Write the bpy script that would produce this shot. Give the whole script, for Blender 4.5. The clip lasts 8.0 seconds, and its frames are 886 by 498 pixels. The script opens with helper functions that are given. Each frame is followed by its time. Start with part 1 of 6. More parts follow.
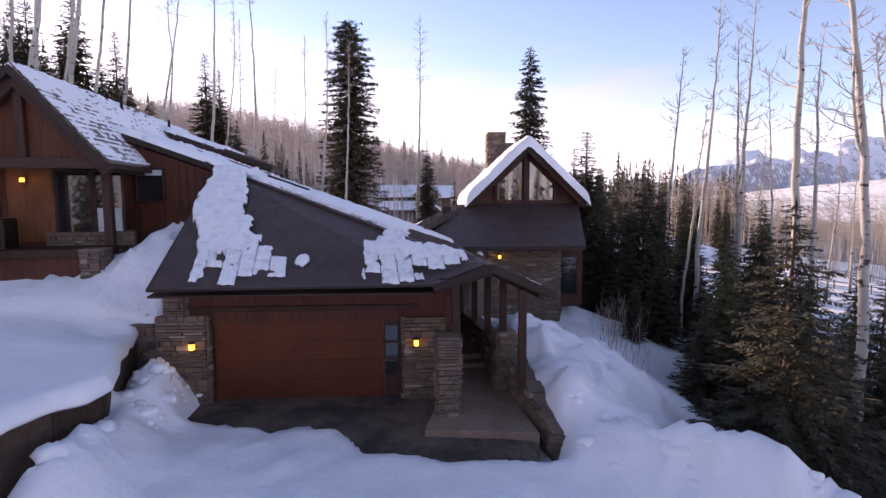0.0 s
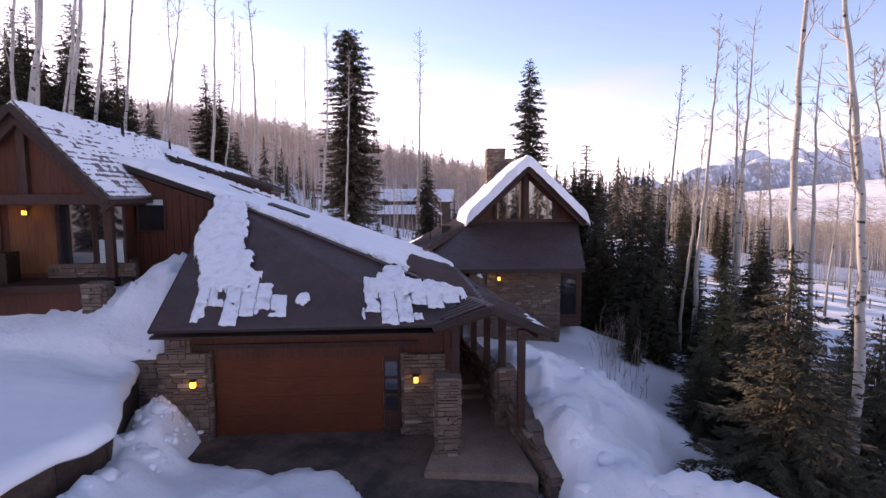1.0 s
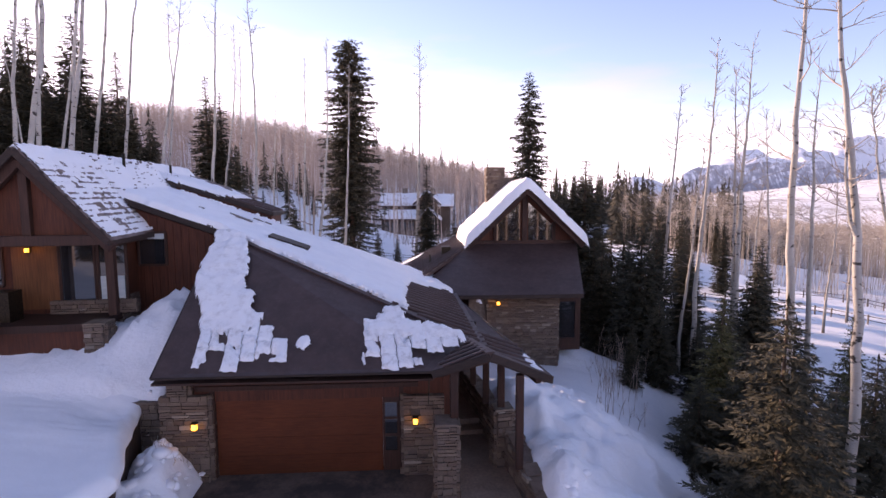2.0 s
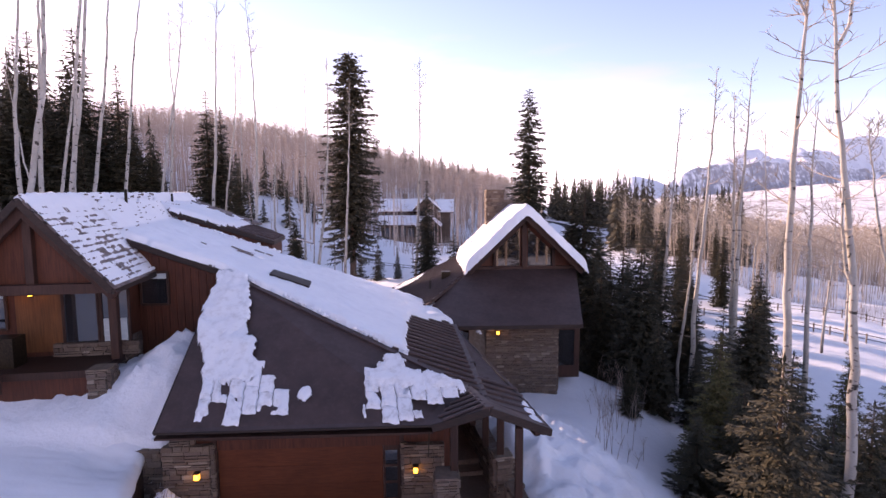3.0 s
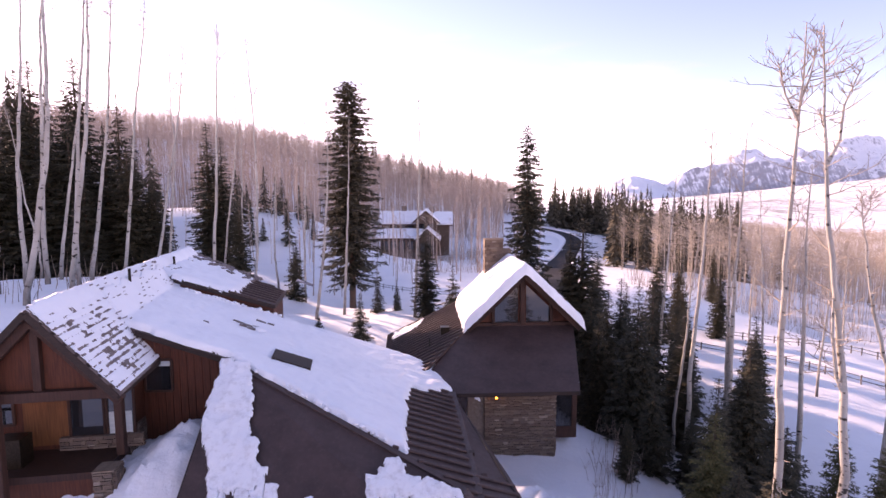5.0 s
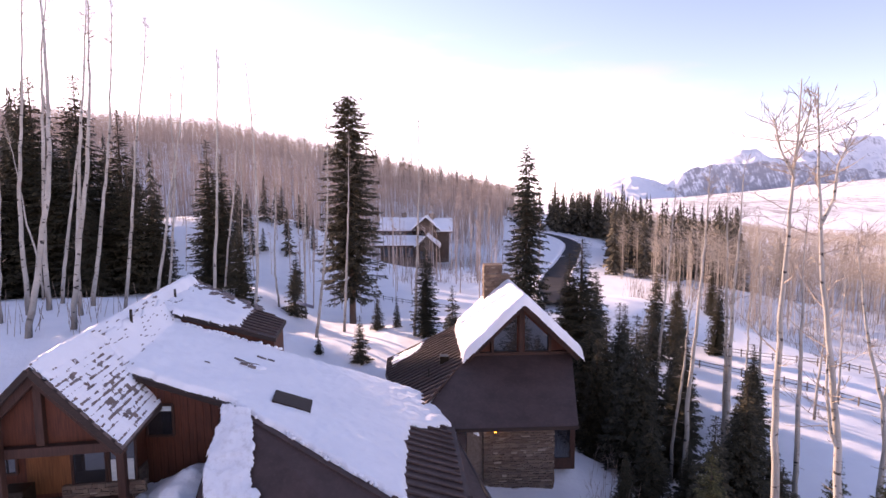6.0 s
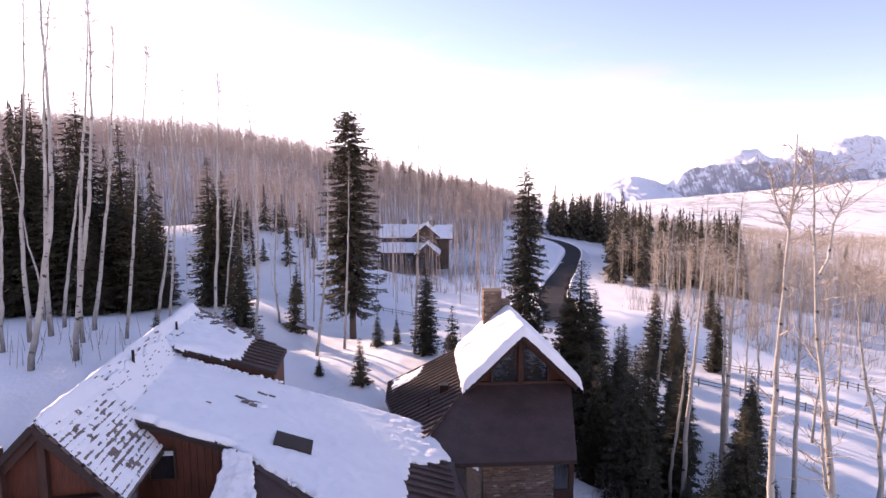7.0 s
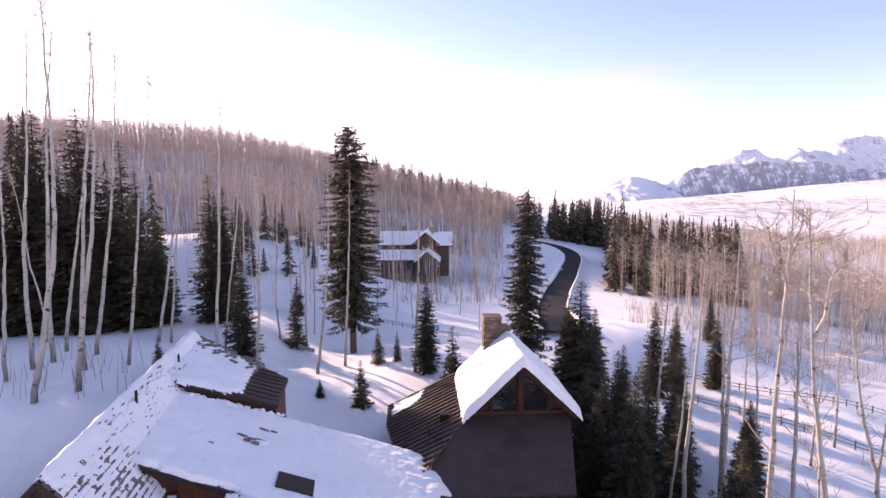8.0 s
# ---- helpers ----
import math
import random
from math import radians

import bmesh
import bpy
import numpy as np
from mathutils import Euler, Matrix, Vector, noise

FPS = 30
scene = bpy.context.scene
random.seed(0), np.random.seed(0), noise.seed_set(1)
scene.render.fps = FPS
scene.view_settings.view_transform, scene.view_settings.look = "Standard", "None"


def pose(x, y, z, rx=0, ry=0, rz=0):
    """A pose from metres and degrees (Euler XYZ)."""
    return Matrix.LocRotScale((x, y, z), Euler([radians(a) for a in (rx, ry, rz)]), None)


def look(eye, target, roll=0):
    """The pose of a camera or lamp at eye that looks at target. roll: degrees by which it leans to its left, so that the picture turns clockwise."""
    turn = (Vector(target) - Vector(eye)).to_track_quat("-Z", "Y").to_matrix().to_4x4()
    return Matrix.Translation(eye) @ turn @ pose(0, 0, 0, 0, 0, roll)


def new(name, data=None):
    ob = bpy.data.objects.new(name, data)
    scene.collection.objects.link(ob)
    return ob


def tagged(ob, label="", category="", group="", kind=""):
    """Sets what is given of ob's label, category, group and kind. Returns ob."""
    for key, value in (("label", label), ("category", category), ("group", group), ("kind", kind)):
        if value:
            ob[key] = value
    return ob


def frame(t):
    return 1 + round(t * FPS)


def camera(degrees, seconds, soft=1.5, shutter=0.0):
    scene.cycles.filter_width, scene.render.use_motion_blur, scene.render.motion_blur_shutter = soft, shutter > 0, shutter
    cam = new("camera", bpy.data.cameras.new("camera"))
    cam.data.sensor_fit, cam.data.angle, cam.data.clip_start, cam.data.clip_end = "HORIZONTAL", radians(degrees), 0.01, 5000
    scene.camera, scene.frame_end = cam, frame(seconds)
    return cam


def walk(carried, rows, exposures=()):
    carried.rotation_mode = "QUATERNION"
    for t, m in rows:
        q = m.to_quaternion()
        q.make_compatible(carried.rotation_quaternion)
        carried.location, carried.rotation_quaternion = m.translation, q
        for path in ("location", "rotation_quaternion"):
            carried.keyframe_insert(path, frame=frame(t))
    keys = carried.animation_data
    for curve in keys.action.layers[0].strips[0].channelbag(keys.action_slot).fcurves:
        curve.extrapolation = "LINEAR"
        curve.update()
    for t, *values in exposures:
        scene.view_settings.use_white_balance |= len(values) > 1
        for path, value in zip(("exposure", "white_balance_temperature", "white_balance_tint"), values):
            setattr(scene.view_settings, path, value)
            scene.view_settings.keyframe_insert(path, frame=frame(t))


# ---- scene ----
cam = camera(84.0, 8.0)
PATH = [
    (0.0, (0.120, 0.060, 5.225), (-0.1407, 10.0151, 4.3152), -0.3),
    (0.5, (0.130, 0.060, 5.729), (-0.1307, 10.0150, 4.8175), -0.3),
    (1.0, (0.140, 0.060, 6.273), (-0.1207, 10.0143, 5.3545), -0.3),
    (1.5, (0.155, 0.060, 6.849), (-0.1057, 10.0138, 5.9253), -0.3),
    (3.0, (0.175, 0.060, 8.899), (-0.0856, 10.0130, 7.9666), -0.3),
    (3.5, (0.165, 0.060, 9.700), (-0.0956, 10.0130, 8.7676), -0.3),
    (4.0, (0.170, 0.060, 10.513), (-0.0906, 10.0130, 9.5806), -0.3),
    (4.5, (0.170, 0.060, 11.303), (-0.0698, 10.0127, 10.3619), -0.3),
    (6.0, (0.230, 0.060, 13.806), (-0.0097, 10.0117, 12.8545), -0.3),
    (6.5, (0.250, 0.060, 14.665), (0.0103, 10.0116, 13.7118), -0.3),
    (7.0, (0.255, 0.060, 15.510), (0.0153, 10.0116, 14.5568), -0.3),
    (7.5, (0.245, 0.060, 16.380), (0.0053, 10.0116, 15.4268), -0.3),
    (8.0, (0.240, 0.060, 17.235), (0.0003, 10.0114, 16.2800), -0.3),
]
walk(cam, [(t, look(eye, target, roll)) for t, eye, target, roll in PATH],
     [(0.0, 1.36, 8000, 31), (1.5, 1.43, 8050, 35), (3.0, 1.58, 8350, 39), (3.5, 1.69, 8530, 45), (4.5, 1.75, 8600, 46), (6.0, 1.64, 8500, 40), (8.0, 1.56, 8300, 36)])


# ---- light ----
SUN_AZ, SUN_EL = radians(-44.6), radians(15.6)
world = bpy.data.worlds.new("winter_sky")
scene.world = world
world.use_nodes = True
wn, wl = world.node_tree.nodes, world.node_tree.links
wn.clear()
sky = wn.new("ShaderNodeTexSky")
sky.sky_type, sky.sun_disc = "NISHITA", False
sky.sun_elevation, sky.sun_rotation = SUN_EL, SUN_AZ
sky.altitude, sky.air_density, sky.dust_density, sky.ozone_density = 2700, 0.9, 0.45, 1.6
bg = wn.new("ShaderNodeBackground")
bg.inputs["Strength"].default_value = 0.135
wout = wn.new("ShaderNodeOutputWorld")
# a thin white cloud sheet low over the horizon, higher towards the sun
way = wn.new("ShaderNodeTexCoord")
axes = wn.new("ShaderNodeSeparateXYZ")
wl.new(way.outputs["Generated"], axes.inputs[0])
flat = wn.new("ShaderNodeMapping")
flat.inputs["Scale"].default_value = (1.6, 1.6, 7.0)
wl.new(way.outputs["Generated"], flat.inputs["Vector"])
wisp = wn.new("ShaderNodeTexNoise")
wisp.inputs["Scale"].default_value, wisp.inputs["Detail"].default_value, wisp.inputs["Roughness"].default_value = 1.3, 6.0, 0.55
wl.new(flat.outputs[0], wisp.inputs["Vector"])


def sky_sum(a, ka, b, kb):
    out = []
    for s, k in ((a, ka), (b, kb)):
        m = wn.new("ShaderNodeMath")
        m.operation = "MULTIPLY"
        m.inputs[1].default_value = k
        wl.new(s, m.inputs[0])
        out.append(m.outputs[0])
    m = wn.new("ShaderNodeMath")
    wl.new(out[0], m.inputs[0])
    wl.new(out[1], m.inputs[1])
    return m.outputs[0]


level = sky_sum(sky_sum(axes.outputs["Z"], 1.0, axes.outputs["X"], 0.13), 1.0, wisp.outputs["Fac"], -0.34)
sheet = wn.new("ShaderNodeValToRGB")
sheet.color_ramp.elements[0].position, sheet.color_ramp.elements[0].color = 0.0, (0.85, 0.85, 0.85, 1)
sheet.color_ramp.elements[1].position, sheet.color_ramp.elements[1].color = 0.11, (0, 0, 0, 1)
wl.new(level, sheet.inputs["Fac"])
grey = wn.new("ShaderNodeRGBToBW")
wl.new(sky.outputs[0], grey.inputs[0])
veil = wn.new("ShaderNodeMix")
veil.data_type, veil.blend_type = "RGBA", "MULTIPLY"
veil.inputs[0].default_value, veil.inputs[7].default_value = 1.0, (0.98, 1.06, 1.28, 1)
wl.new(grey.outputs[0], veil.inputs[6])
clouded = wn.new("ShaderNodeMix")
clouded.data_type = "RGBA"
wl.new(sheet.outputs["Color"], clouded.inputs[0])
wl.new(sky.outputs[0], clouded.inputs[6])
wl.new(veil.outputs[2], clouded.inputs[7])
wl.new(clouded.outputs[2], bg.inputs[0])
wl.new(bg.outputs[0], wout.inputs[0])
sun = new("sun", bpy.data.lights.new("sun", "SUN"))
sun.data.energy, sun.data.angle, sun.data.color = 3.4, radians(1.0), (1.0, 0.89, 0.76)
sun_way = Vector((math.sin(SUN_AZ) * math.cos(SUN_EL), math.cos(SUN_AZ) * math.cos(SUN_EL), math.sin(SUN_EL)))
sun.matrix_basis = look(sun_way * 200, (0, 0, 0))


# ---- materials ----
class Mat:
    def __init__(self, name, rough=0.7, metal=0.0, spec=0.3):
        self.m = bpy.data.materials.new(name)
        self.m.use_nodes = True
        self.t = self.m.node_tree
        self.b = self.t.nodes["Principled BSDF"]
        self.b.inputs["Roughness"].default_value = rough
        self.b.inputs["Metallic"].default_value = metal
        self.b.inputs["Specular IOR Level"].default_value = spec
        self.coord = self.n("ShaderNodeTexCoord").outputs["Object"]

    def n(self, kind, **kw):
        node = self.t.nodes.new(kind)
        for k, v in kw.items():
            node.inputs[k.replace("_", " ")].default_value = v
        return node

    def link(self, a, b):
        self.t.links.new(a, b)

    def world_coord(self):
        self.coord = self.n("ShaderNodeNewGeometry").outputs["Position"]
        return self

    def stretch(self, sx, sy, sz):
        mp = self.n("ShaderNodeMapping", Scale=(sx, sy, sz))
        self.link(self.coord, mp.inputs["Vector"])
        return mp.outputs[0]

    def noise(self, scale, detail=4.0, vec=None, rough=0.55):
        nd = self.n("ShaderNodeTexNoise", Scale=scale, Detail=detail, Roughness=rough)
        self.link(vec or self.coord, nd.inputs["Vector"])
        return nd.outputs["Fac"]

    def ramp(self, fac, stops):
        r = self.n("ShaderNodeValToRGB")
        els = r.color_ramp.elements
        while len(els) < len(stops):
            els.new(0.5)
        for e, (p, c) in zip(els, stops):
            e.position = p
            e.color = (*c, 1.0) if len(c) == 3 else c
        self.link(fac, r.inputs["Fac"])
        return r.outputs["Color"]

    def mix(self, fac, a, b, blend="MIX"):
        x = self.t.nodes.new("ShaderNodeMix")
        x.data_type, x.blend_type = "RGBA", blend
        for val, sock in ((fac, x.inputs[0]), (a, x.inputs[6]), (b, x.inputs[7])):
            if isinstance(val, (int, float)):
                sock.default_value = val
            elif isinstance(val, tuple):
                sock.default_value = (*val, 1.0)
            else:
                self.link(val, sock)
        return x.outputs[2]

    def math(self, op, a, b):
        x = self.t.nodes.new("ShaderNodeMath")
        x.operation = op
        for val, sock in ((a, x.inputs[0]), (b, x.inputs[1])):
            if isinstance(val, (int, float)):
                sock.default_value = val
            else:
                self.link(val, sock)
        return x.outputs[0]

    def random(self):
        return self.n("ShaderNodeObjectInfo").outputs["Random"]

    def island(self):
        return self.n("ShaderNodeNewGeometry").outputs["Random Per Island"]

    def color(self, c):
        if isinstance(c, tuple):
            self.b.inputs["Base Color"].default_value = (*c, 1.0)
        else:
            self.link(c, self.b.inputs["Base Color"])
        return self

    def rough(self, r):
        self.link(r, self.b.inputs["Roughness"])
        return self

    def bump(self, h, strength=0.3, dist=0.02):
        bp = self.n("ShaderNodeBump", Strength=strength, Distance=dist)
        self.link(h, bp.inputs["Height"])
        self.link(bp.outputs[0], self.b.inputs["Normal"])
        return self


def snow_material(name, dirt=0.0):
    k = Mat(name, 0.55, 0.0, 0.25).world_coord()
    big, fine = k.noise(0.6, 5), k.noise(14.0, 6)
    c = k.ramp(big, [(0.3, (0.83, 0.84, 0.88)), (0.7, (0.91, 0.91, 0.935))])
    if dirt:
        c = k.mix(k.ramp(k.noise(3.4, 8, rough=0.7), [(0.50, (0, 0, 0)), (0.66, (dirt, dirt, dirt))]), c, (0.38, 0.35, 0.34))
    k.color(c)
    k.bump(k.math("ADD", k.math("MULTIPLY", big, 0.8), k.math("MULTIPLY", fine, 0.16)), 0.3, 0.1)
    return k.m


SNOW = snow_material("snow")
SNOW_DIRTY = snow_material("trodden_snow", 0.32)
SNOW_THIN = snow_material("thin_snow", 0.5)


def wood_material(name, dark, light, board=0.0, along="z"):
    k = Mat(name, 0.62, 0.0, 0.3)
    s = {"z": (9, 9, 0.5), "x": (0.5, 9, 9), "y": (9, 0.5, 9)}[along]
    grain = k.noise(3.0, 8, k.stretch(*s), 0.65)
    c = k.ramp(grain, [(0.3, dark), (0.7, light)])
    wear = k.ramp(k.noise(0.9, 5), [(0.35, (0.55, 0.55, 0.55)), (0.7, (1, 1, 1))])
    c = k.mix(0.6, c, wear, "MULTIPLY")
    tone = k.ramp(k.random(), [(0.0, (0.75, 0.75, 0.75)), (1.0, (1.1, 1.1, 1.1))])
    k.color(k.mix(1.0, c, tone, "MULTIPLY"))
    k.bump(grain, 0.25, 0.01)
    return k.m


SIDING = wood_material("stained_cedar_siding", (0.075, 0.022, 0.013), (0.17, 0.052, 0.028))
DOORWOOD = wood_material("garage_door_wood", (0.11, 0.026, 0.010), (0.175, 0.045, 0.016), along="x")
TIMBER = wood_material("dark_timber", (0.042, 0.019, 0.014), (0.095, 0.042, 0.03))
FASCIA = wood_material("fascia_wood", (0.028, 0.018, 0.016), (0.06, 0.036, 0.03), along="x")
# siding with the porch lantern's amber glow put into its colour
LAMPLIT_WOOD = wood_material("lamplit_siding", (0.12, 0.045, 0.018), (0.24, 0.09, 0.035))
GREYWOOD = wood_material("grey_fence_wood", (0.10, 0.08, 0.07), (0.22, 0.18, 0.15), along="x")


def stone_material():
    k = Mat("ledge_stone", 0.85, 0.0, 0.2)
    pick = k.ramp(k.random(), [(0.0, (0.15, 0.105, 0.085)), (0.25, (0.23, 0.165, 0.13)), (0.45, (0.19, 0.14, 0.12)),
                               (0.7, (0.27, 0.20, 0.155)), (0.90, (0.17, 0.115, 0.09)), (1.0, (0.46, 0.39, 0.33))])
    c = k.mix(0.75, pick, k.ramp(k.noise(6.0, 8, rough=0.7), [(0.3, (0.45, 0.43, 0.42)), (0.7, (1.05, 1.02, 1.0))]), "MULTIPLY")
    k.color(c)
    k.bump(k.noise(16.0, 8, rough=0.7), 0.6, 0.02)
    return k.m


STONE = stone_material()
km = Mat("dark_brown_stone", 0.85, 0.0, 0.25)
km.color(km.mix(0.7, km.ramp(km.noise(1.7, 6), [(0.3, (0.050, 0.031, 0.024)), (0.7, (0.105, 0.066, 0.050))]), km.ramp(km.noise(11, 6), [(0.3, (0.6, 0.6, 0.6)), (0.7, (1.15, 1.15, 1.15))]), "MULTIPLY"))
km.bump(km.noise(7, 6), 0.5, 0.03)
BROWNSTONE = km.m
LODGEWOOD = wood_material("weathered_lodge_boards", (0.10, 0.062, 0.045), (0.20, 0.13, 0.095))
km = Mat("mortar", 0.95)
km.color(km.ramp(km.noise(9, 6), [(0.3, (0.15, 0.115, 0.095)), (0.7, (0.24, 0.19, 0.16))]))
km.bump(km.noise(30, 6), 0.5, 0.02)
MORTAR = km.m

km = Mat("brown_metal_roof", 0.55, 0.0, 0.5).world_coord()
mr = km.noise(1.2, 6)
km.color(km.mix(km.ramp(km.noise(7, 6, rough=0.7), [(0.5, (0, 0, 0)), (0.8, (0.5, 0.5, 0.5))]),
                km.ramp(mr, [(0.3, (0.060, 0.034, 0.031)), (0.7, (0.094, 0.055, 0.050))]), (0.14, 0.09, 0.08)))
km.rough(km.ramp(km.noise(4, 5), [(0.3, (0.48, 0.48, 0.48)), (0.7, (0.64, 0.64, 0.64))]))
km.b.inputs["Metallic"].default_value = 0.2
km.bump(km.noise(2.5, 3), 0.08, 0.03)
ROOF = km.m

km = Mat("roof_slate", 0.7, 0.0, 0.3)
km.color(km.mix(0.8, km.ramp(km.random(), [(0.0, (0.16, 0.115, 0.105)), (0.5, (0.27, 0.20, 0.18)), (1.0, (0.20, 0.165, 0.165))]),
                km.ramp(km.noise(12, 6), [(0.3, (0.6, 0.6, 0.6)), (0.7, (1.1, 1.1, 1.1))]), "MULTIPLY"))
km.bump(km.noise(25, 6), 0.4, 0.01)
SLATE = km.m

km = Mat("concrete", 0.85, 0.0, 0.3).world_coord()
km.color(km.mix(km.ramp(km.noise(0.9, 7, rough=0.65), [(0.42, (0, 0, 0)), (0.6, (0.85, 0.85, 0.85))]),
                km.ramp(km.noise(11, 6), [(0.3, (0.12, 0.085, 0.07)), (0.7, (0.175, 0.125, 0.10))]), (0.045, 0.036, 0.035)))
km.bump(km.noise(20, 6), 0.3, 0.01)
CONCRETE = km.m

km = Mat("asphalt", 0.9, 0.0, 0.1).world_coord()
km.color(km.ramp(km.noise(0.4, 8, rough=0.7), [(0.3, (0.030, 0.029, 0.034)), (0.7, (0.047, 0.044, 0.049))]))
ASPHALT = km.m

km = Mat("dark_glass", 0.03, 0.0, 1.0)
km.b.inputs["IOR"].default_value = 1.62
km.color(km.ramp(km.noise(2.0, 3), [(0.3, (0.012, 0.012, 0.014)), (0.7, (0.03, 0.03, 0.034))]))
GLASS = km.m
# skylight panes: the sky's lavender reflection is their base colour
km = Mat("sky_tinted_pane", 0.22, 0.0, 0.6)
km.color(km.ramp(km.noise(2.0, 4), [(0.3, (0.19, 0.165, 0.205)), (0.7, (0.26, 0.23, 0.275))]))
SKYPANE = km.m
km = Mat("pale_blind", 0.7)
km.color(km.ramp(km.noise(3, 4, km.stretch(1, 1, 8)), [(0.3, (0.42, 0.48, 0.50)), (0.7, (0.58, 0.63, 0.64))]))
BLIND = km.m
km = Mat("bronze_lantern_metal", 0.45, 0.8)
km.color(km.ramp(km.noise(20, 4), [(0.3, (0.03, 0.022, 0.016)), (0.7, (0.07, 0.05, 0.035))]))
BRONZE = km.m
km = Mat("lit_amber_glass", 0.3)
km.color((0.8, 0.5, 0.15))
km.b.inputs["Emission Color"].default_value = (1.0, 0.55, 0.06, 1)
km.b.inputs["Emission Strength"].default_value = 1.3
AMBER = km.m

# aspen bark: pale cream with dark scars and knots
km = Mat("aspen_bark", 0.75, 0.0, 0.25)
scar = km.ramp(km.noise(1.7, 4, km.stretch(2.2, 2.2, 3.0), 0.6), [(0.60, (0, 0, 0)), (0.64, (1, 1, 1))])
lent = km.ramp(km.noise(6.0, 3, km.stretch(1.2, 1.2, 9.0)), [(0.60, (0, 0, 0)), (0.68, (0.7, 0.7, 0.7))])
pale = km.ramp(km.noise(0.8, 4), [(0.3, (0.31, 0.285, 0.255)), (0.7, (0.50, 0.465, 0.425))])
foot = km.n("ShaderNodeSeparateXYZ")
km.link(km.coord, foot.inputs[0])
rind = km.ramp(km.math("ADD", km.math("MULTIPLY", foot.outputs["Z"], 0.22), km.math("MULTIPLY", km.noise(1.6, 5, km.stretch(2, 2, 0.7)), 0.8)), [(0.35, (1, 1, 1)), (0.75, (0, 0, 0))])
km.color(km.mix(rind, km.mix(scar, km.mix(lent, pale, (0.26, 0.21, 0.17)), (0.045, 0.038, 0.035)), (0.10, 0.08, 0.07)))
km.bump(km.noise(10, 5), 0.3, 0.02)
ASPEN = km.m
km = Mat("aspen_twigs", 0.8)
km.color(km.ramp(km.noise(1.5, 4), [(0.3, (0.27, 0.21, 0.17)), (0.7, (0.48, 0.40, 0.34))]))
TWIG = km.m
km = Mat("spruce_bark", 0.9)
km.color(km.ramp(km.noise(5, 6, km.stretch(3, 3, 0.7)), [(0.3, (0.055, 0.036, 0.028)), (0.7, (0.15, 0.10, 0.075))]))
km.bump(km.noise(9, 6, km.stretch(3, 3, 0.7)), 0.7, 0.04)
SPRUCEBARK = km.m
km = Mat("spruce_needles", 0.75, 0.0, 0.2)
tuft = km.ramp(km.island(), [(0.0, (0.040, 0.037, 0.028)), (0.6, (0.070, 0.063, 0.044)), (1.0, (0.112, 0.092, 0.060))])
km.color(km.mix(0.5, tuft, km.ramp(km.random(), [(0.0, (0.75, 0.85, 0.85)), (1.0, (1.2, 1.12, 0.9))]), "MULTIPLY"))
NEEDLES = km.m
# yellow-green needles, lightened further to stand for sun on them
km = Mat("sun_tinted_needles", 0.75, 0.0, 0.2)
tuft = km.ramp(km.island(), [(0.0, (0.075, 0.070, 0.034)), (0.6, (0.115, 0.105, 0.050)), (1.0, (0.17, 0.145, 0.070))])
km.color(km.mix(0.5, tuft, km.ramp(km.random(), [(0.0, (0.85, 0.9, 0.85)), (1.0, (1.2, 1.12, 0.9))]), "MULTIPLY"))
NEEDLES_SUNLIT = km.m
# needle colour of the far stands, lightened and warmed to imitate haze
km = Mat("far_hazed_needles", 0.8, 0.0, 0.15)
km.color(km.ramp(km.island(), [(0.0, (0.062, 0.054, 0.042)), (1.0, (0.150, 0.128, 0.090))]))
FARNEEDLES = km.m
km = Mat("old_spruce_needles", 0.75, 0.0, 0.2)
km.color(km.ramp(km.island(), [(0.0, (0.050, 0.044, 0.033)), (0.6, (0.098, 0.084, 0.056)), (1.0, (0.165, 0.132, 0.085))]))
NEEDLES_OLD = km.m
km = Mat("red_spruce_bark", 0.9)
km.color(km.ramp(km.noise(5, 6, km.stretch(3, 3, 0.7)), [(0.3, (0.10, 0.058, 0.042)), (0.7, (0.22, 0.135, 0.10))]))
km.bump(km.noise(9, 6, km.stretch(3, 3, 0.7)), 0.7, 0.04)
BARK_OLD = km.m
km = Mat("far_aspen_wood", 0.85, 0.0, 0.15)
km.color(km.ramp(km.island(), [(0.0, (0.34, 0.245, 0.20)), (0.75, (0.48, 0.375, 0.32)), (1.0, (0.62, 0.53, 0.47))]))
FARWOOD = km.m
km = Mat("valley_aspen_wood", 0.85, 0.0, 0.15)
km.color(km.ramp(km.island(), [(0.0, (0.30, 0.24, 0.19)), (0.8, (0.48, 0.405, 0.335)), (1.0, (0.64, 0.56, 0.48))]))
VALLEYWOOD = km.m
km = Mat("brush", 0.9)
km.color(km.ramp(km.island(), [(0.0, (0.21, 0.155, 0.13)), (1.0, (0.40, 0.31, 0.26))]))
BRUSH = km.m

km = Mat("porch_paving", 0.8, 0.0, 0.3).world_coord()
km.color(km.mix(0.6, km.ramp(km.noise(1.3, 6), [(0.3, (0.23, 0.155, 0.12)), (0.7, (0.34, 0.24, 0.185))]), km.ramp(km.noise(14, 6), [(0.3, (0.6, 0.6, 0.6)), (0.7, (1.1, 1.1, 1.1))]), "MULTIPLY"))
km.bump(km.noise(22, 6), 0.3, 0.01)
PAVING = km.m

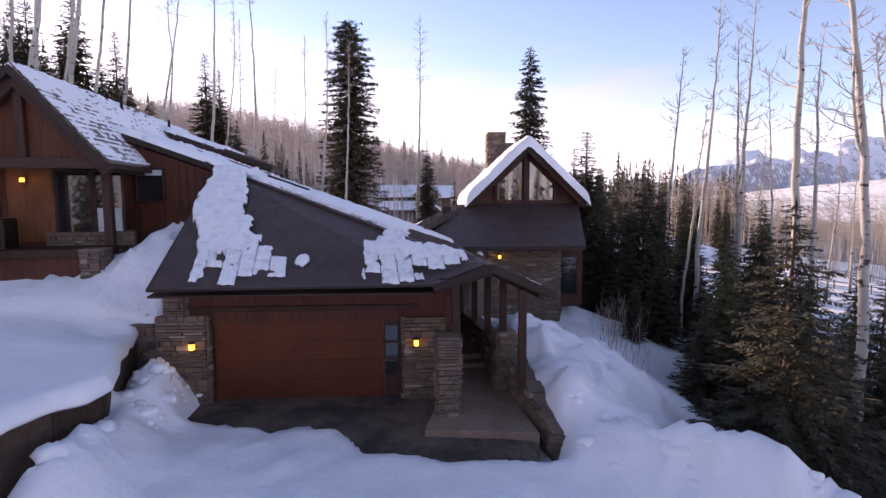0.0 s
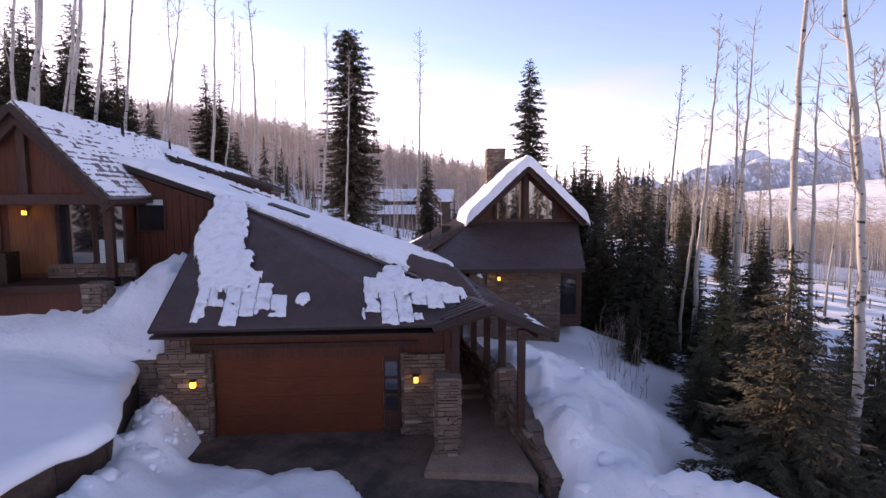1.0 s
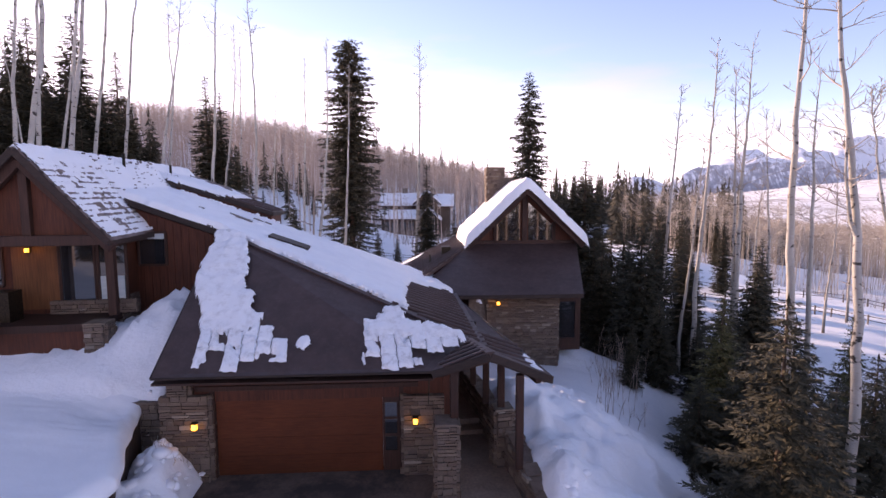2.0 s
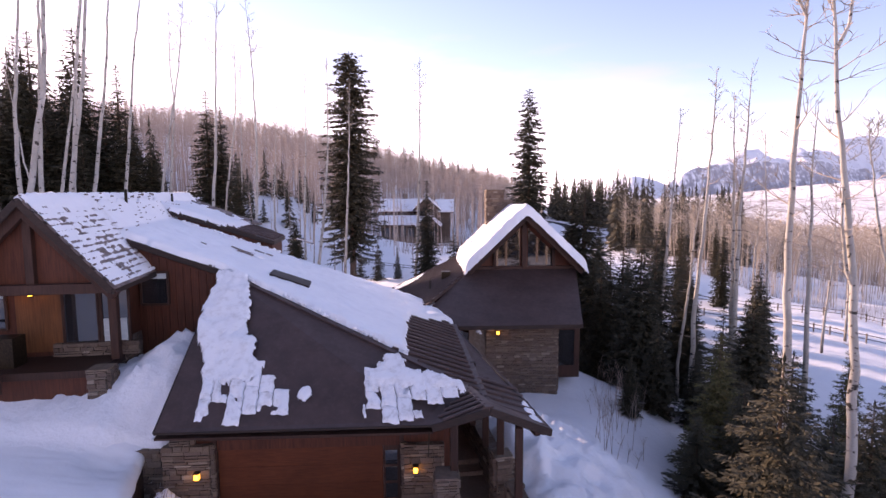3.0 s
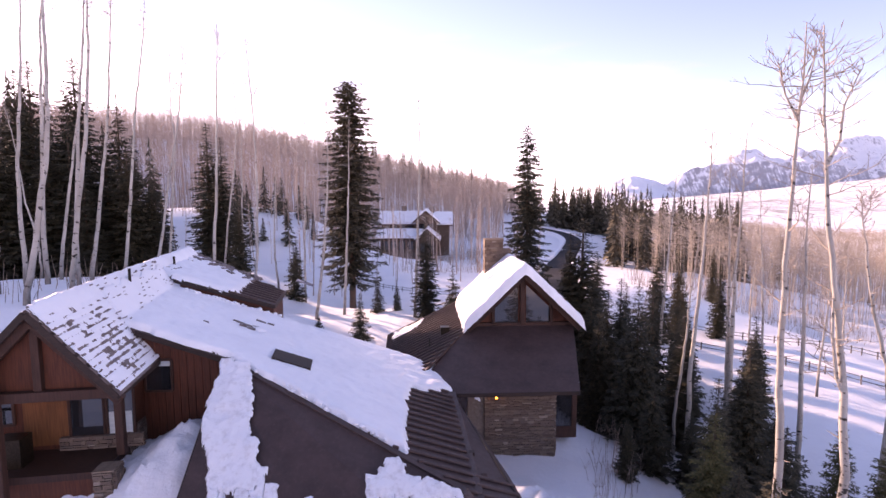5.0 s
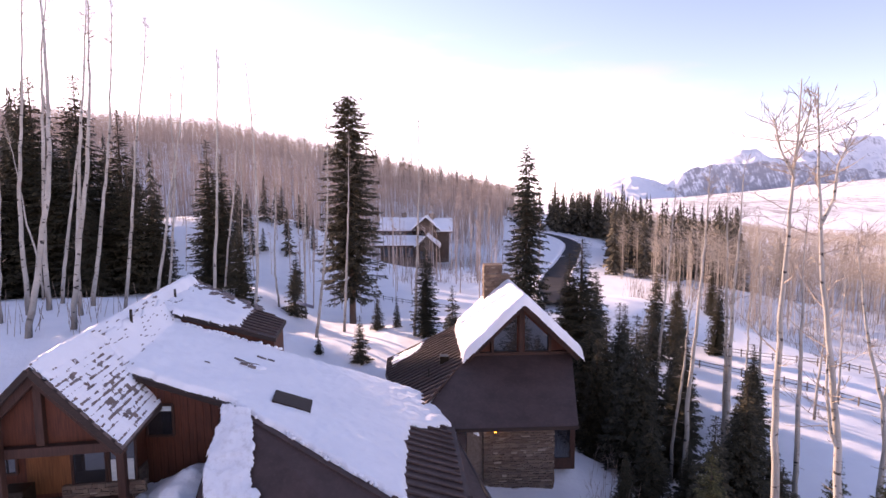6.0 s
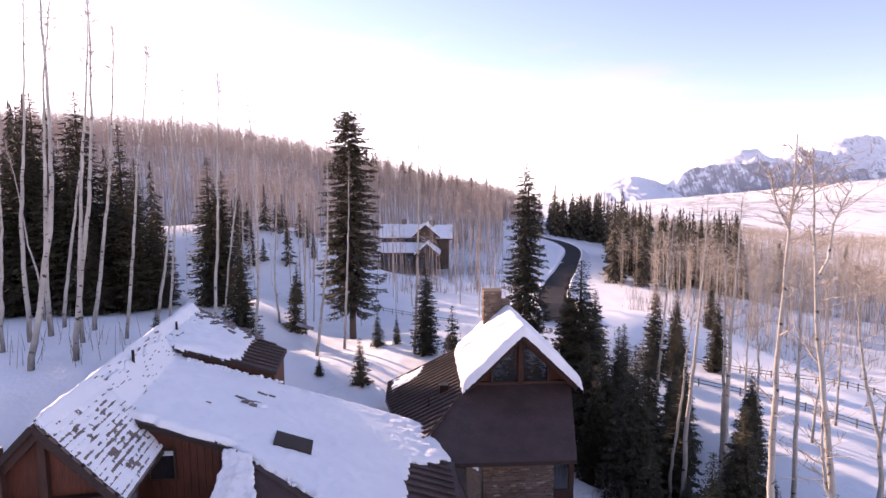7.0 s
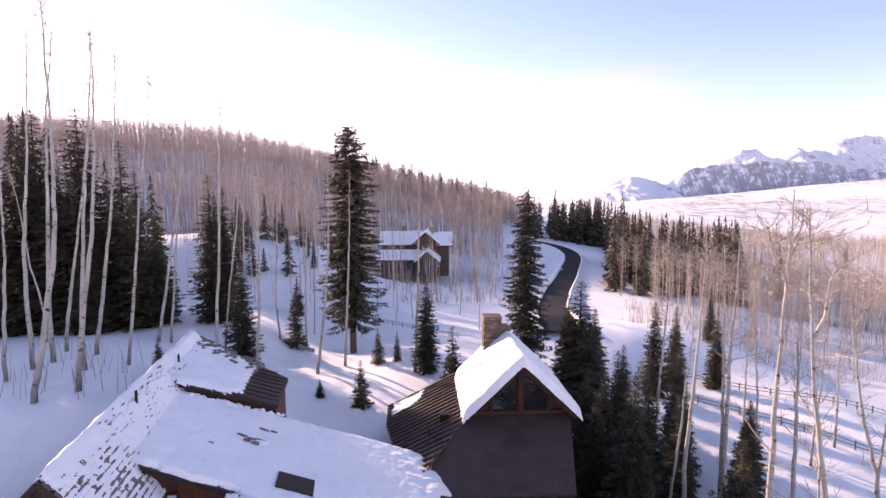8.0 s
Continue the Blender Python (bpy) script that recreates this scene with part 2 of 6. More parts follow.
# open ground: snow, with brush showing through far off
km = Mat("snowfield", 0.6, 0.0, 0.2).world_coord()
gb, gf = km.noise(0.35, 6), km.noise(5.0, 6)
snowc = km.ramp(gb, [(0.3, (0.83, 0.84, 0.88)), (0.7, (0.91, 0.91, 0.935))])
sep = km.n("ShaderNodeSeparateXYZ")
km.link(km.coord, sep.inputs[0])
farmask = km.ramp(km.math("MULTIPLY", sep.outputs["Y"], 0.001), [(0.26, (0, 0, 0)), (0.45, (1, 1, 1))])
patch = km.math("ADD", km.math("MULTIPLY", km.noise(1.0, 9, km.stretch(0.055, 0.012, 0.01), 0.70), 0.72), km.math("MULTIPLY", km.noise(1.0, 4, km.stretch(0.0016, 0.0019, 0.002)), 0.35))
streak = km.ramp(patch, [(0.545, (0, 0, 0)), (0.60, (0.85, 0.85, 0.85))])
km.color(km.mix(km.mix(1.0, farmask, streak, "MULTIPLY"), snowc, (0.24, 0.205, 0.18)))
km.bump(km.math("ADD", km.math("MULTIPLY", gb, 2.2), km.math("ADD", km.math("MULTIPLY", gf, 0.5), km.math("MULTIPLY", km.noise(22.0, 5), 0.12))), 0.45, 0.16)
FIELD = km.m

# distance haze is put into the rock colour: paler and bluer
km = Mat("haze_tinted_rock_and_snow", 0.9, 0.0, 0.1).world_coord()
steep = km.noise(1.0, 9, km.stretch(0.062, 0.016, 0.0036), 0.72)
up = km.n("ShaderNodeSeparateXYZ")
km.link(km.n("ShaderNodeNewGeometry").outputs["Normal"], up.inputs[0])
crag = km.noise(1.0, 9, km.stretch(0.012, 0.012, 0.016), 0.74)
mask = km.math("ADD", km.math("MULTIPLY", up.outputs["Z"], 0.42), km.math("ADD", km.math("MULTIPLY", steep, 0.55), km.math("MULTIPLY", crag, 0.45)))
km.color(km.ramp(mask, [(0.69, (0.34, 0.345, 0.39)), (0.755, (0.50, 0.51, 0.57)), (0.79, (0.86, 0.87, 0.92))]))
MOUNTAIN = km.m


# ---- builders ----
def thing(name, at=(0, 0, 0), label="", category="", group="", kind=""):
    ob = new(name)
    ob.empty_display_size = 0.2
    ob.location = at
    return tagged(ob, label, category, group, kind)


def finish(name, bm, mat, smooth=False):
    me = bpy.data.meshes.new(name)
    bm.normal_update()
    bm.to_mesh(me)
    bm.free()
    if smooth:
        for p in me.polygons:
            p.use_smooth = True
    if mat:
        me.materials.append(mat)
    return me


def part(name, bm, mat, parent, label="", smooth=False):
    """Links a bmesh, built in world metres, as one mesh under a thing or part that stands unturned."""
    me = finish(name, bm, mat, smooth)
    ob = new(name, me)
    if parent:
        base = parent.matrix_basis.translation.copy()
        if parent.parent:
            base += parent.parent.matrix_basis.translation
        me.transform(Matrix.Translation(-base))
        ob.parent = parent
    return tagged(ob, label)


def solid(name, bm, mat, label="", category="", kind="", smooth=False):
    return tagged(new(name, finish(name, bm, mat, smooth)), label, category, "", kind)


def raw(name, verts, faces, mat, smooth=False):
    me = bpy.data.meshes.new(name)
    me.from_pydata(verts, [], faces)
    me.materials.append(mat)
    if smooth:
        me.polygons.foreach_set("use_smooth", [True] * len(me.polygons))
    return me


def box(bm, c, s, rz=0.0, bevel=0.0):
    m = Matrix.Translation(c) @ Matrix.Rotation(rz, 4, "Z") @ Matrix.Diagonal((*s, 1))
    got = bmesh.ops.create_cube(bm, size=1.0, matrix=m)
    if bevel:
        es = list({e for v in got["verts"] for e in v.link_edges})
        bmesh.ops.bevel(bm, geom=es, offset=bevel, segments=2, affect="EDGES", profile=0.6)
    return bm


def beam(bm, a, b, w, h, up=(0, 0, 1), bevel=0.012):
    """A squared timber from a to b, w wide and h deep."""
    a, b = Vector(a), Vector(b)
    d = (b - a).normalized()
    side = d.cross(Vector(up)).normalized()
    top = side.cross(d).normalized()
    m = Matrix.Translation((a + b) / 2) @ Matrix((side, d, top)).transposed().to_4x4() @ Matrix.Diagonal((w, (b - a).length, h, 1))
    got = bmesh.ops.create_cube(bm, size=1.0, matrix=m)
    if bevel:
        es = list({e for v in got["verts"] for e in v.link_edges})
        bmesh.ops.bevel(bm, geom=es, offset=bevel, segments=1, affect="EDGES")
    return bm


def slab(bm, pts, drop):
    """A plate under the polygon pts, drop metres thick (straight down)."""
    top = [bm.verts.new(p) for p in pts]
    low = [bm.verts.new((p[0], p[1], p[2] - drop)) for p in pts]
    bm.faces.new(top)
    bm.faces.new(low[::-1])
    n = len(pts)
    for i in range(n):
        bm.faces.new((top[i], low[i], low[(i + 1) % n], top[(i + 1) % n]))
    bmesh.ops.recalc_face_normals(bm, faces=bm.faces)
    return bm


def wall_plate(bm, pts, thick):
    """An upright plate with the outline pts, thickened away from its face by the vector thick."""
    t = Vector(thick)
    a = [bm.verts.new(p) for p in pts]
    b = [bm.verts.new(Vector(p) + t) for p in pts]
    bm.faces.new(a)
    bm.faces.new(b[::-1])
    n = len(pts)
    for i in range(n):
        bm.faces.new((a[i], b[i], b[(i + 1) % n], a[(i + 1) % n]))
    bmesh.ops.recalc_face_normals(bm, faces=bm.faces)
    return bm


def inside(poly, X, Y):
    res = np.zeros(X.shape, bool)
    n = len(poly)
    for i in range(n):
        (x0, y0), (x1, y1) = poly[i], poly[(i + 1) % n]
        c = (y0 > Y) != (y1 > Y)
        with np.errstate(divide="ignore", invalid="ignore"):
            res ^= c & (X < (x1 - x0) * (Y - y0) / (y1 - y0) + x0)
    return res


def edge_distance(poly, X, Y):
    best = np.full(X.shape, 1e9)
    n = len(poly)
    for i in range(n):
        a, b = np.array(poly[i], float), np.array(poly[(i + 1) % n], float)
        d = b - a
        s = np.clip(((X - a[0]) * d[0] + (Y - a[1]) * d[1]) / (d @ d), 0, 1)
        best = np.minimum(best, np.hypot(X - a[0] - s * d[0], Y - a[1] - s * d[1]))
    return np.where(inside(poly, X, Y), best, -best)


def fbm(X, Y, scale, seed=0.0, octaves=4):
    out, amp = np.zeros(X.shape), 1.0
    flat = out.ravel()
    xs, ys = X.ravel() * scale + seed, Y.ravel() * scale - seed * 1.7
    for _ in range(octaves):
        flat += amp * np.array([noise.noise((a, b, seed)) for a, b in zip(xs, ys)])
        xs, ys, amp = xs * 2.03, ys * 2.03, amp * 0.5
    return out


def snow_sheet(name, poly, height, depth, step=0.12, ragged=0.25, lip=0.25, lumps=0.06, seed=1.0, mat=None, holes=0.0, scale=0.9, frame_of=None, rough=2.1):
    """Snow lying on a roof or slope height(x, y): deepest inside poly, with a ragged rounded rim that sinks into the surface."""
    xs = [p[0] for p in poly]
    ys = [p[1] for p in poly]
    gx = np.arange(min(xs) - 0.4, max(xs) + 0.4, step)
    gy = np.arange(min(ys) - 0.4, max(ys) + 0.4, step)
    X, Y = np.meshgrid(gx, gy)
    d = edge_distance(poly, X, Y)
    rag = fbm(X, Y, scale * 1.3, seed, 5)
    d = d + ragged * (rag - 0.15)
    if holes:
        d = np.minimum(d, (fbm(X, Y, 0.9, seed + 9, 5) + 0.55 - holes) * 1.2)
    k = np.clip(d / lip, -0.4, 1.0)
    h = np.where(k > 0, depth * np.sqrt(1 - (1 - np.clip(k, 0, 1)) ** 2), k * min(0.16, depth * 1.2))
    h = h + np.where(k > 0, lumps * np.clip(k, 0, 1) * fbm(X, Y, rough, seed + 4, 4), 0)
    Z = height(X, Y) + h
    keep = k > -0.39
    ny, nx = X.shape
    if frame_of:
        o, u, v = frame_of
        X, Y = o.x + X * u.x + Y * v.x, o.y + X * u.y + Y * v.y
    verts = np.stack([X.ravel(), Y.ravel(), Z.ravel()], 1)
    use = keep[:-1, :-1] & keep[1:, :-1] & keep[:-1, 1:] & keep[1:, 1:] & ((k[:-1, :-1] > 0) | (k[1:, :-1] > 0) | (k[:-1, 1:] > 0) | (k[1:, 1:] > 0))
    j, i = np.nonzero(use)
    a = j * nx + i
    quads = np.stack([a, a + 1, a + nx + 1, a + nx], 1)
    ids, inv = np.unique(quads, return_inverse=True)
    return raw(name, verts[ids].tolist(), inv.reshape(-1, 4).tolist(), mat or SNOW, True)


def tube(verts, faces, pts, radii, sides=6):
    """Adds a tapering round tube along pts to the lists."""
    base = len(verts)
    pts = [Vector(p) for p in pts]
    for i, p in enumerate(pts):
        d = (pts[min(i + 1, len(pts) - 1)] - pts[max(i - 1, 0)]).normalized()
        u = d.orthogonal().normalized()
        w = d.cross(u)
        for s in range(sides):
            a = 2 * math.pi * s / sides
            verts.append(tuple(p + (u * math.cos(a) + w * math.sin(a)) * radii[i]))
    for i in range(len(pts) - 1):
        for s in range(sides):
            a, b = base + i * sides + s, base + i * sides + (s + 1) % sides
            faces.append((a, b, b + sides, a + sides))
    faces.append(tuple(base + (len(pts) - 1) * sides + s for s in range(sides)))


# ---- ground ----
KNOTS = [(0, 4, -0.5), (0, 10.5, -0.1), (-5, 10.5, -0.06), (-5, 3, -0.6), (4.0, 9, -0.3), (6.1, 15.7, -1.2), (9, 11, -4.2), (13, 17, -5.0),
         (4.4, 21, -0.5), (9.3, 32.9, -3.6), (24, 46, -1.5), (50, 61, -6.8), (26, 76, -1.0), (90, 115, -15), (60, 30, -12), (20, 60, 2.0),
         (20, 136, -1.0), (-12, 45, 1.0), (-12, 58, -1.6), (-3, 43, 1.8), (-9, 33, 1.6), (-16, 36, 4.0), (-26, 30, 7.3), (-20, 28.5, 7.4), (-19.5, 24, 7.2), (-24.5, 33, 6.9),
         (-24, 50, 5.6), (-9, 118, -2.0), (-42, 100, 13), (-75, 70, 19), (-30, 0, 4), (0, -60, -4), (3, 27, 0.5), (10, 48, 1.0)]


def smooth(a, b, x):
    s = np.clip((x - a) / (b - a), 0, 1)
    return s * s * (3 - 2 * s)


def lip_front(Y):
    """The rim of the snow on the terrace wall: a rounded lobe, then a recess towards the garage."""
    return np.interp(Y, [7.0, 8.0, 8.9, 9.4, 9.95, 10.6, 11.5, 12.9, 13.3], [-7.7, -7.6, -7.48, -7.22, -7.12, -7.42, -7.98, -8.60, -8.68])


def terrace_z(X, Y):
    """The terrace's ground: nearly level in front, climbing evenly to the wing."""
    climb = 0.75 * np.log1p(np.exp((Y - 11.75) / 0.75)) * 0.50
    dip = 0.50 * smooth(-10.4, -8.9, X) * smooth(11.3, 13.0, Y) * smooth(14.7, 13.3, Y)
    return 1.50 - dip + np.minimum(climb, 1.75 - 0.25 * np.exp(-np.clip(climb - 1.2, 0, 9))) + 0.07 * np.clip(-X - 9, 0, 8)


def ground(X, Y):
    X, Y = np.asarray(X, float), np.asarray(Y, float)
    num, den = np.zeros(X.shape), np.zeros(X.shape)
    for x, y, z in KNOTS:
        w = 1.0 / ((X - x) ** 2 + (Y - y) ** 2 + 2.5 + 0.012 * (x * x + y * y)) ** 1.8
        num, den = num + w * z, den + w
    near = num / den
    # the wooded hill behind, and the open valley falling away beyond
    r = np.hypot(X, Y)
    hill = 42 * smooth(70, 330, r) * smooth(0.25, -0.5, X / (np.abs(Y) + 40.0)) + 6 * smooth(60, 300, Y) - 24 * smooth(0.0, 0.8, X / (np.abs(Y) + 30)) * smooth(60, 260, r)
    rise = smooth(600, 3200, Y) * 205 * smooth(0.12, 1.1, X / (np.abs(Y) + 1.0))
    far = hill + rise - 12 * smooth(260, 900, r) * smooth(-0.3, 0.1, X / (np.abs(Y) + 1.0))
    mixed = near + (far - near) * smooth(85, 210, r)
    # the terrace beside the garage, held by a low stone wall
    edge = np.where(Y < 13.25, lip_front(Y) - 0.55, -7.75)
    lift = smooth(edge + 0.12, edge - 0.5, X) * smooth(4.0, 9.5, Y + 0.25 * (X + 9)) * smooth(24, 17, Y) * smooth(-30, -16, X)
    terrace = terrace_z(X, Y) + 0.17 * smooth(12.3, 13.3, Y)
    mixed = mixed + lift * (terrace - mixed)
    return mixed


def bank(X, Y):
    """Ground with its ploughed heaps and drifts."""
    z = ground(X, Y)

    def heap(x, y, rx, ry, h, rz=0.0):
        c, s = math.cos(rz), math.sin(rz)
        u, v = ((X - x) * c + (Y - y) * s) / rx, (-(X - x) * s + (Y - y) * c) / ry
        return h * np.exp(-(u * u + v * v))
    z = z + heap(-7.75, 12.3, 0.75, 0.6, 0.9) + heap(-7.25, 11.8, 0.6, 0.8, 0.55) + heap(-7.85, 10.9, 0.3, 0.3, 0.45) + heap(-6.9, 9.6, 1.0, 2.2, 0.3, 0.2) + heap(-6.85, 7.9, 0.7, 1.2, 0.75, 0.25) + heap(-9.4, 14.9, 0.9, 1.3, 0.25) + heap(-7.4, 10.0, 0.75, 2.3, 0.45, 0.28) + heap(-8.9, 16.4, 1.1, 1.9, 0.95) + heap(3.3, 12.0, 0.9, 1.6, 0.5, 0.2)
    z = z + heap(4.7, 9.9, 1.7, 0.6, 0.55, -0.2) + heap(6.3, 9.0, 1.3, 0.7, 1.3, -0.3) + heap(7.6, 8.6, 1.0, 0.8, 1.5) + heap(5.15, 9.3, 0.22, 0.25, 0.3) + heap(1.9, 16.0, 1.5, 3.4, 1.35, 0.22) + heap(4.2, 15.6, 2.5, 4.2, 1.75, 0.2) + heap(2.75, 11.6, 0.5, 0.6, 0.5)
    return z


def axis(lo, hi, centre, fine, core, growth):
    out, x, s = [centre], centre, fine
    while x < hi:
        s = fine if abs(x - centre) < core else s * growth
        x += s
        out.append(x)
    x, s = centre, fine
    while x > lo:
        s = fine if abs(x - centre) < core else s * growth
        x -= s
        out.insert(0, x)
    return np.array(out)


gx, gy = axis(-2600, 4200, 0.0, 0.17, 11.0, 1.045), axis(-400, 4300, 11.0, 0.18, 7.0, 1.04)
X, Y = np.meshgrid(gx, gy)
Z = bank(X, Y)
heaped = np.clip(Z - ground(X, Y), 0, 1)
rr = np.hypot(X, Y)
near = smooth(30, 16, rr)
Z = Z + 0.10 * fbm(X, Y, 0.55, 3.0, 4) + near * 0.08 * np.abs(fbm(X, Y, 1.6, 13.0, 4)) + near * smooth(-6.6, -8.0, X) * smooth(12.5, 14.5, Y) * 0.36 * np.abs(fbm(X, Y, 2.4, 33.0, 4)) + heaped * (0.30 * fbm(X, Y, 1.25, 21.0, 4) + 0.26 * np.abs(fbm(X, Y, 2.9, 23.0, 3))) + smooth(40, 200, rr) * 1.2 * fbm(X, Y, 0.02, 7.0, 3) + smooth(500, 1500, rr) * 9 * fbm(X, Y, 0.0021, 5.0, 4)
# under the terrace's overhanging snow the ground stays below it
Z = np.where((Y < 13.1) & (Y > 4) & (X < lip_front(Y) - 0.25) & (X > -25), np.minimum(Z, terrace_z(X, Y) + 0.02), Z)
# cleared apron in front of the garage
front = 11.55 - 1.3 * smooth(-2.8, -1.6, X)
clear = smooth(-0.25, 0.25, Y - front + 0.30 * fbm(X, Y, 0.9, 8.0, 4)) * smooth(-7.2, -6.4, X) * smooth(0.5, 0.1, X - 2.2 + 0.27 * (np.maximum(Y, 10.75) - 10.75)) * smooth(26, 24, Y)
Z = Z - clear * (Z + 0.7)
nx = len(gx)
j, i = np.meshgrid(np.arange(len(gy) - 1), np.arange(nx - 1), indexing="ij")
a = (j * nx + i).ravel()
me = raw("ground", np.stack([X.ravel(), Y.ravel(), Z.ravel()], 1).tolist(), np.stack([a, a + 1, a + nx + 1, a + nx], 1).tolist(), FIELD, True)
tagged(new("ground", me), "snow-covered mountainside with drifts and ploughed heaps", "snow", kind="structure")


def ground_z(x, y):
    return float(bank(np.array([x]), np.array([y]))[0])


# ---- house: roof planes ----
def S_z(x, y):
    return 4.45 - 0.3576 * x - 0.047 * y


def on_S(x, y, lift=0.0):
    return (x, y, S_z(x, y) + lift)


GE0, GE1 = (-7.46, 11.78, 3.17), (-0.45, 12.22, 3.23)
RIDGE_L, HIP_K, PEAK_H = on_S(-8.15, 17.19), on_S(0.45, 13.9), (1.03, 12.1, 3.74)
RAKE_0 = on_S(-11.19, 16.9)
PORCH = (2.66, 12.5, 3.0)
A_R0, A_R1 = Vector((-12.1, 13.55, 9.1)), Vector((-15.6, 29.3, 9.45))
A_E0, A_E1 = Vector((-9.86, 13.95, 6.5)), Vector((-10.47, 17.1, 6.55))
A_L0, A_L1 = Vector((-14.5, 13.1, 6.5)), Vector((-18.0, 28.9, 6.8))


def plane_of(a, b, c):
    a, b, c = Vector(a), Vector(b), Vector(c)
    n = (b - a).cross(c - a)
    return lambda x, y: a.z - (n.x * (x - a.x) + n.y * (y - a.y)) / n.z


G_z = plane_of(GE0, GE1, RIDGE_L)
A_z = plane_of(A_R0, A_R1, A_E0)

house = thing("mountain_house", (-5.0, 18.0, 0.0), "rambling timber and stone mountain house with snowy brown roofs", "house")

s_poly = [RAKE_0, RIDGE_L, HIP_K, PEAK_H, PORCH, on_S(1.97, 15.7), on_S(0.0, 21.95), on_S(-1.4, 24.75), on_S(-5.0, 24.4), on_S(-8.5, 23.7), on_S(-13.3, 23.2), on_S(-12.6, 17.6)]
s_roof = part("roof", slab(bmesh.new(), s_poly, 0.16), ROOF, house, "brown metal roof half buried in snow")
part("roof", slab(bmesh.new(), [GE0, GE1, HIP_K, RIDGE_L], 0.05), ROOF, house, "dark brown metal garage roof with snow patches")
p_roof = part("roof", slab(bmesh.new(), [GE1, PEAK_H, HIP_K], 0.14), ROOF, house)
a_roof = part("roof", slab(bmesh.new(), [A_R0, A_R0.lerp(A_R1, 0.60), A_E1 + (A_R1 - A_R0) * 0.30, A_E1, A_E0], 0.14), ROOF, house, "steep slate roof dusted with snow")
part("roof", slab(bmesh.new(), [A_R0, A_L0, A_L1, A_R1], 0.14), ROOF, house)
D_z = plane_of((-13.1, 22.75, 8.6), (-8.75, 23.85, 7.1), (-9.5, 27.6, 7.1))
D_pts = [(x, y, D_z(x, y)) for x, y in ((-13.1, 22.75), (-8.75, 23.85), (-9.5, 27.6), (-15.5, 29.2), (-14.2, 23.4))]
d_roof = part("roof", slab(bmesh.new(), D_pts, 0.14), ROOF, house, "raised roof section with snow and bare ribs")
bm = bmesh.new()
slab(bm, [(-12.9, 22.9, 8.45), (-8.85, 23.95, 6.95), (-9.0, 24.15, 6.95), (-13.0, 23.1, 8.45)], 1.6)
part("dormer_face", bm, SIDING, house, "red-brown board face under the raised roof")
bm = bmesh.new()
slab(bm, [(-8.95, 23.98, 6.9), (-9.6, 27.4, 6.9), (-9.8, 27.4, 6.9), (-9.15, 23.98, 6.9)], 3.0)
part("dormer_side", bm, SIDING, house)


def polygon_span(poly, p, d):
    """The stretch of the line p + s d that lies inside the plan polygon."""
    hits = []
    for i in range(len(poly)):
        (x0, y0), (x1, y1) = poly[i][:2], poly[(i + 1) % len(poly)][:2]
        det = d[0] * (y0 - y1) - d[1] * (x0 - x1)
        if abs(det) < 1e-9:
            continue
        s = ((x0 - p[0]) * (y0 - y1) - (y0 - p[1]) * (x0 - x1)) / det
        t = (d[0] * (y0 - p[1]) - d[1] * (x0 - p[0])) / det
        if 0 <= t <= 1:
            hits.append(s)
    return (min(hits), max(hits)) if len(hits) > 1 else None


def roof_ribs(parent, poly, zf, p0, step, way, count, spacing, height=0.05):
    """Ribs clipped to a roof's outline in plan."""
    for k in range(count):
        p = (p0[0] + step[0] * spacing * k, p0[1] + step[1] * spacing * k)
        span = polygon_span(poly, p, way)
        if not span or span[1] - span[0] < 0.25:
            continue
        ends = [(p[0] + way[0] * s, p[1] + way[1] * s) for s in (span[0] + 0.03, span[1] - 0.01)]
        a, b = [Vector((x, y, zf(x, y) + height * 0.4)) for x, y in ends]
        bm = bmesh.new()
        beam(bm, a, b, 0.13, height, (0, 0, 1), 0.035)
        part("rib", bm, ROOF, parent)


roof_ribs(s_roof, [on_S(-2.6, 24.0), on_S(-2.6, 15.25), HIP_K, PEAK_H, on_S(0.1, 21.2), on_S(-1.0, 23.6)], S_z, (-2.5, 12.3), (0.0, 1.0), (0.985, 0.17), 22, 0.50, 0.11)
roof_ribs(s_roof, [PEAK_H, PORCH, on_S(2.0, 15.5), on_S(0.75, 15.2)], S_z, (0.5, 12.3), (0.0, 1.0), (0.985, 0.17), 7, 0.50, 0.11)
bm = bmesh.new()
beam(bm, Vector(on_S(1.0, 12.4, 0.0)), Vector(on_S(0.02, 22.0, 0.0)), 0.34, 0.05)
part("ridge_cap", bm, ROOF, s_roof, "flat metal strip along the roof break")
roof_ribs(p_roof, [GE1, PEAK_H, HIP_K], plane_of(GE1, PEAK_H, HIP_K), (-0.4, 12.18), (0.0, 1.0), (0.93, 0.10), 6, 0.26, 0.07)
roof_ribs(d_roof, [(-10.9, 23.3), (-8.75, 23.85), (-9.5, 27.6), (-11.6, 27.9)], D_z, (-11.0, 23.4), (-0.19, 1.0), (0.985, 0.17), 9, 0.50, 0.10)

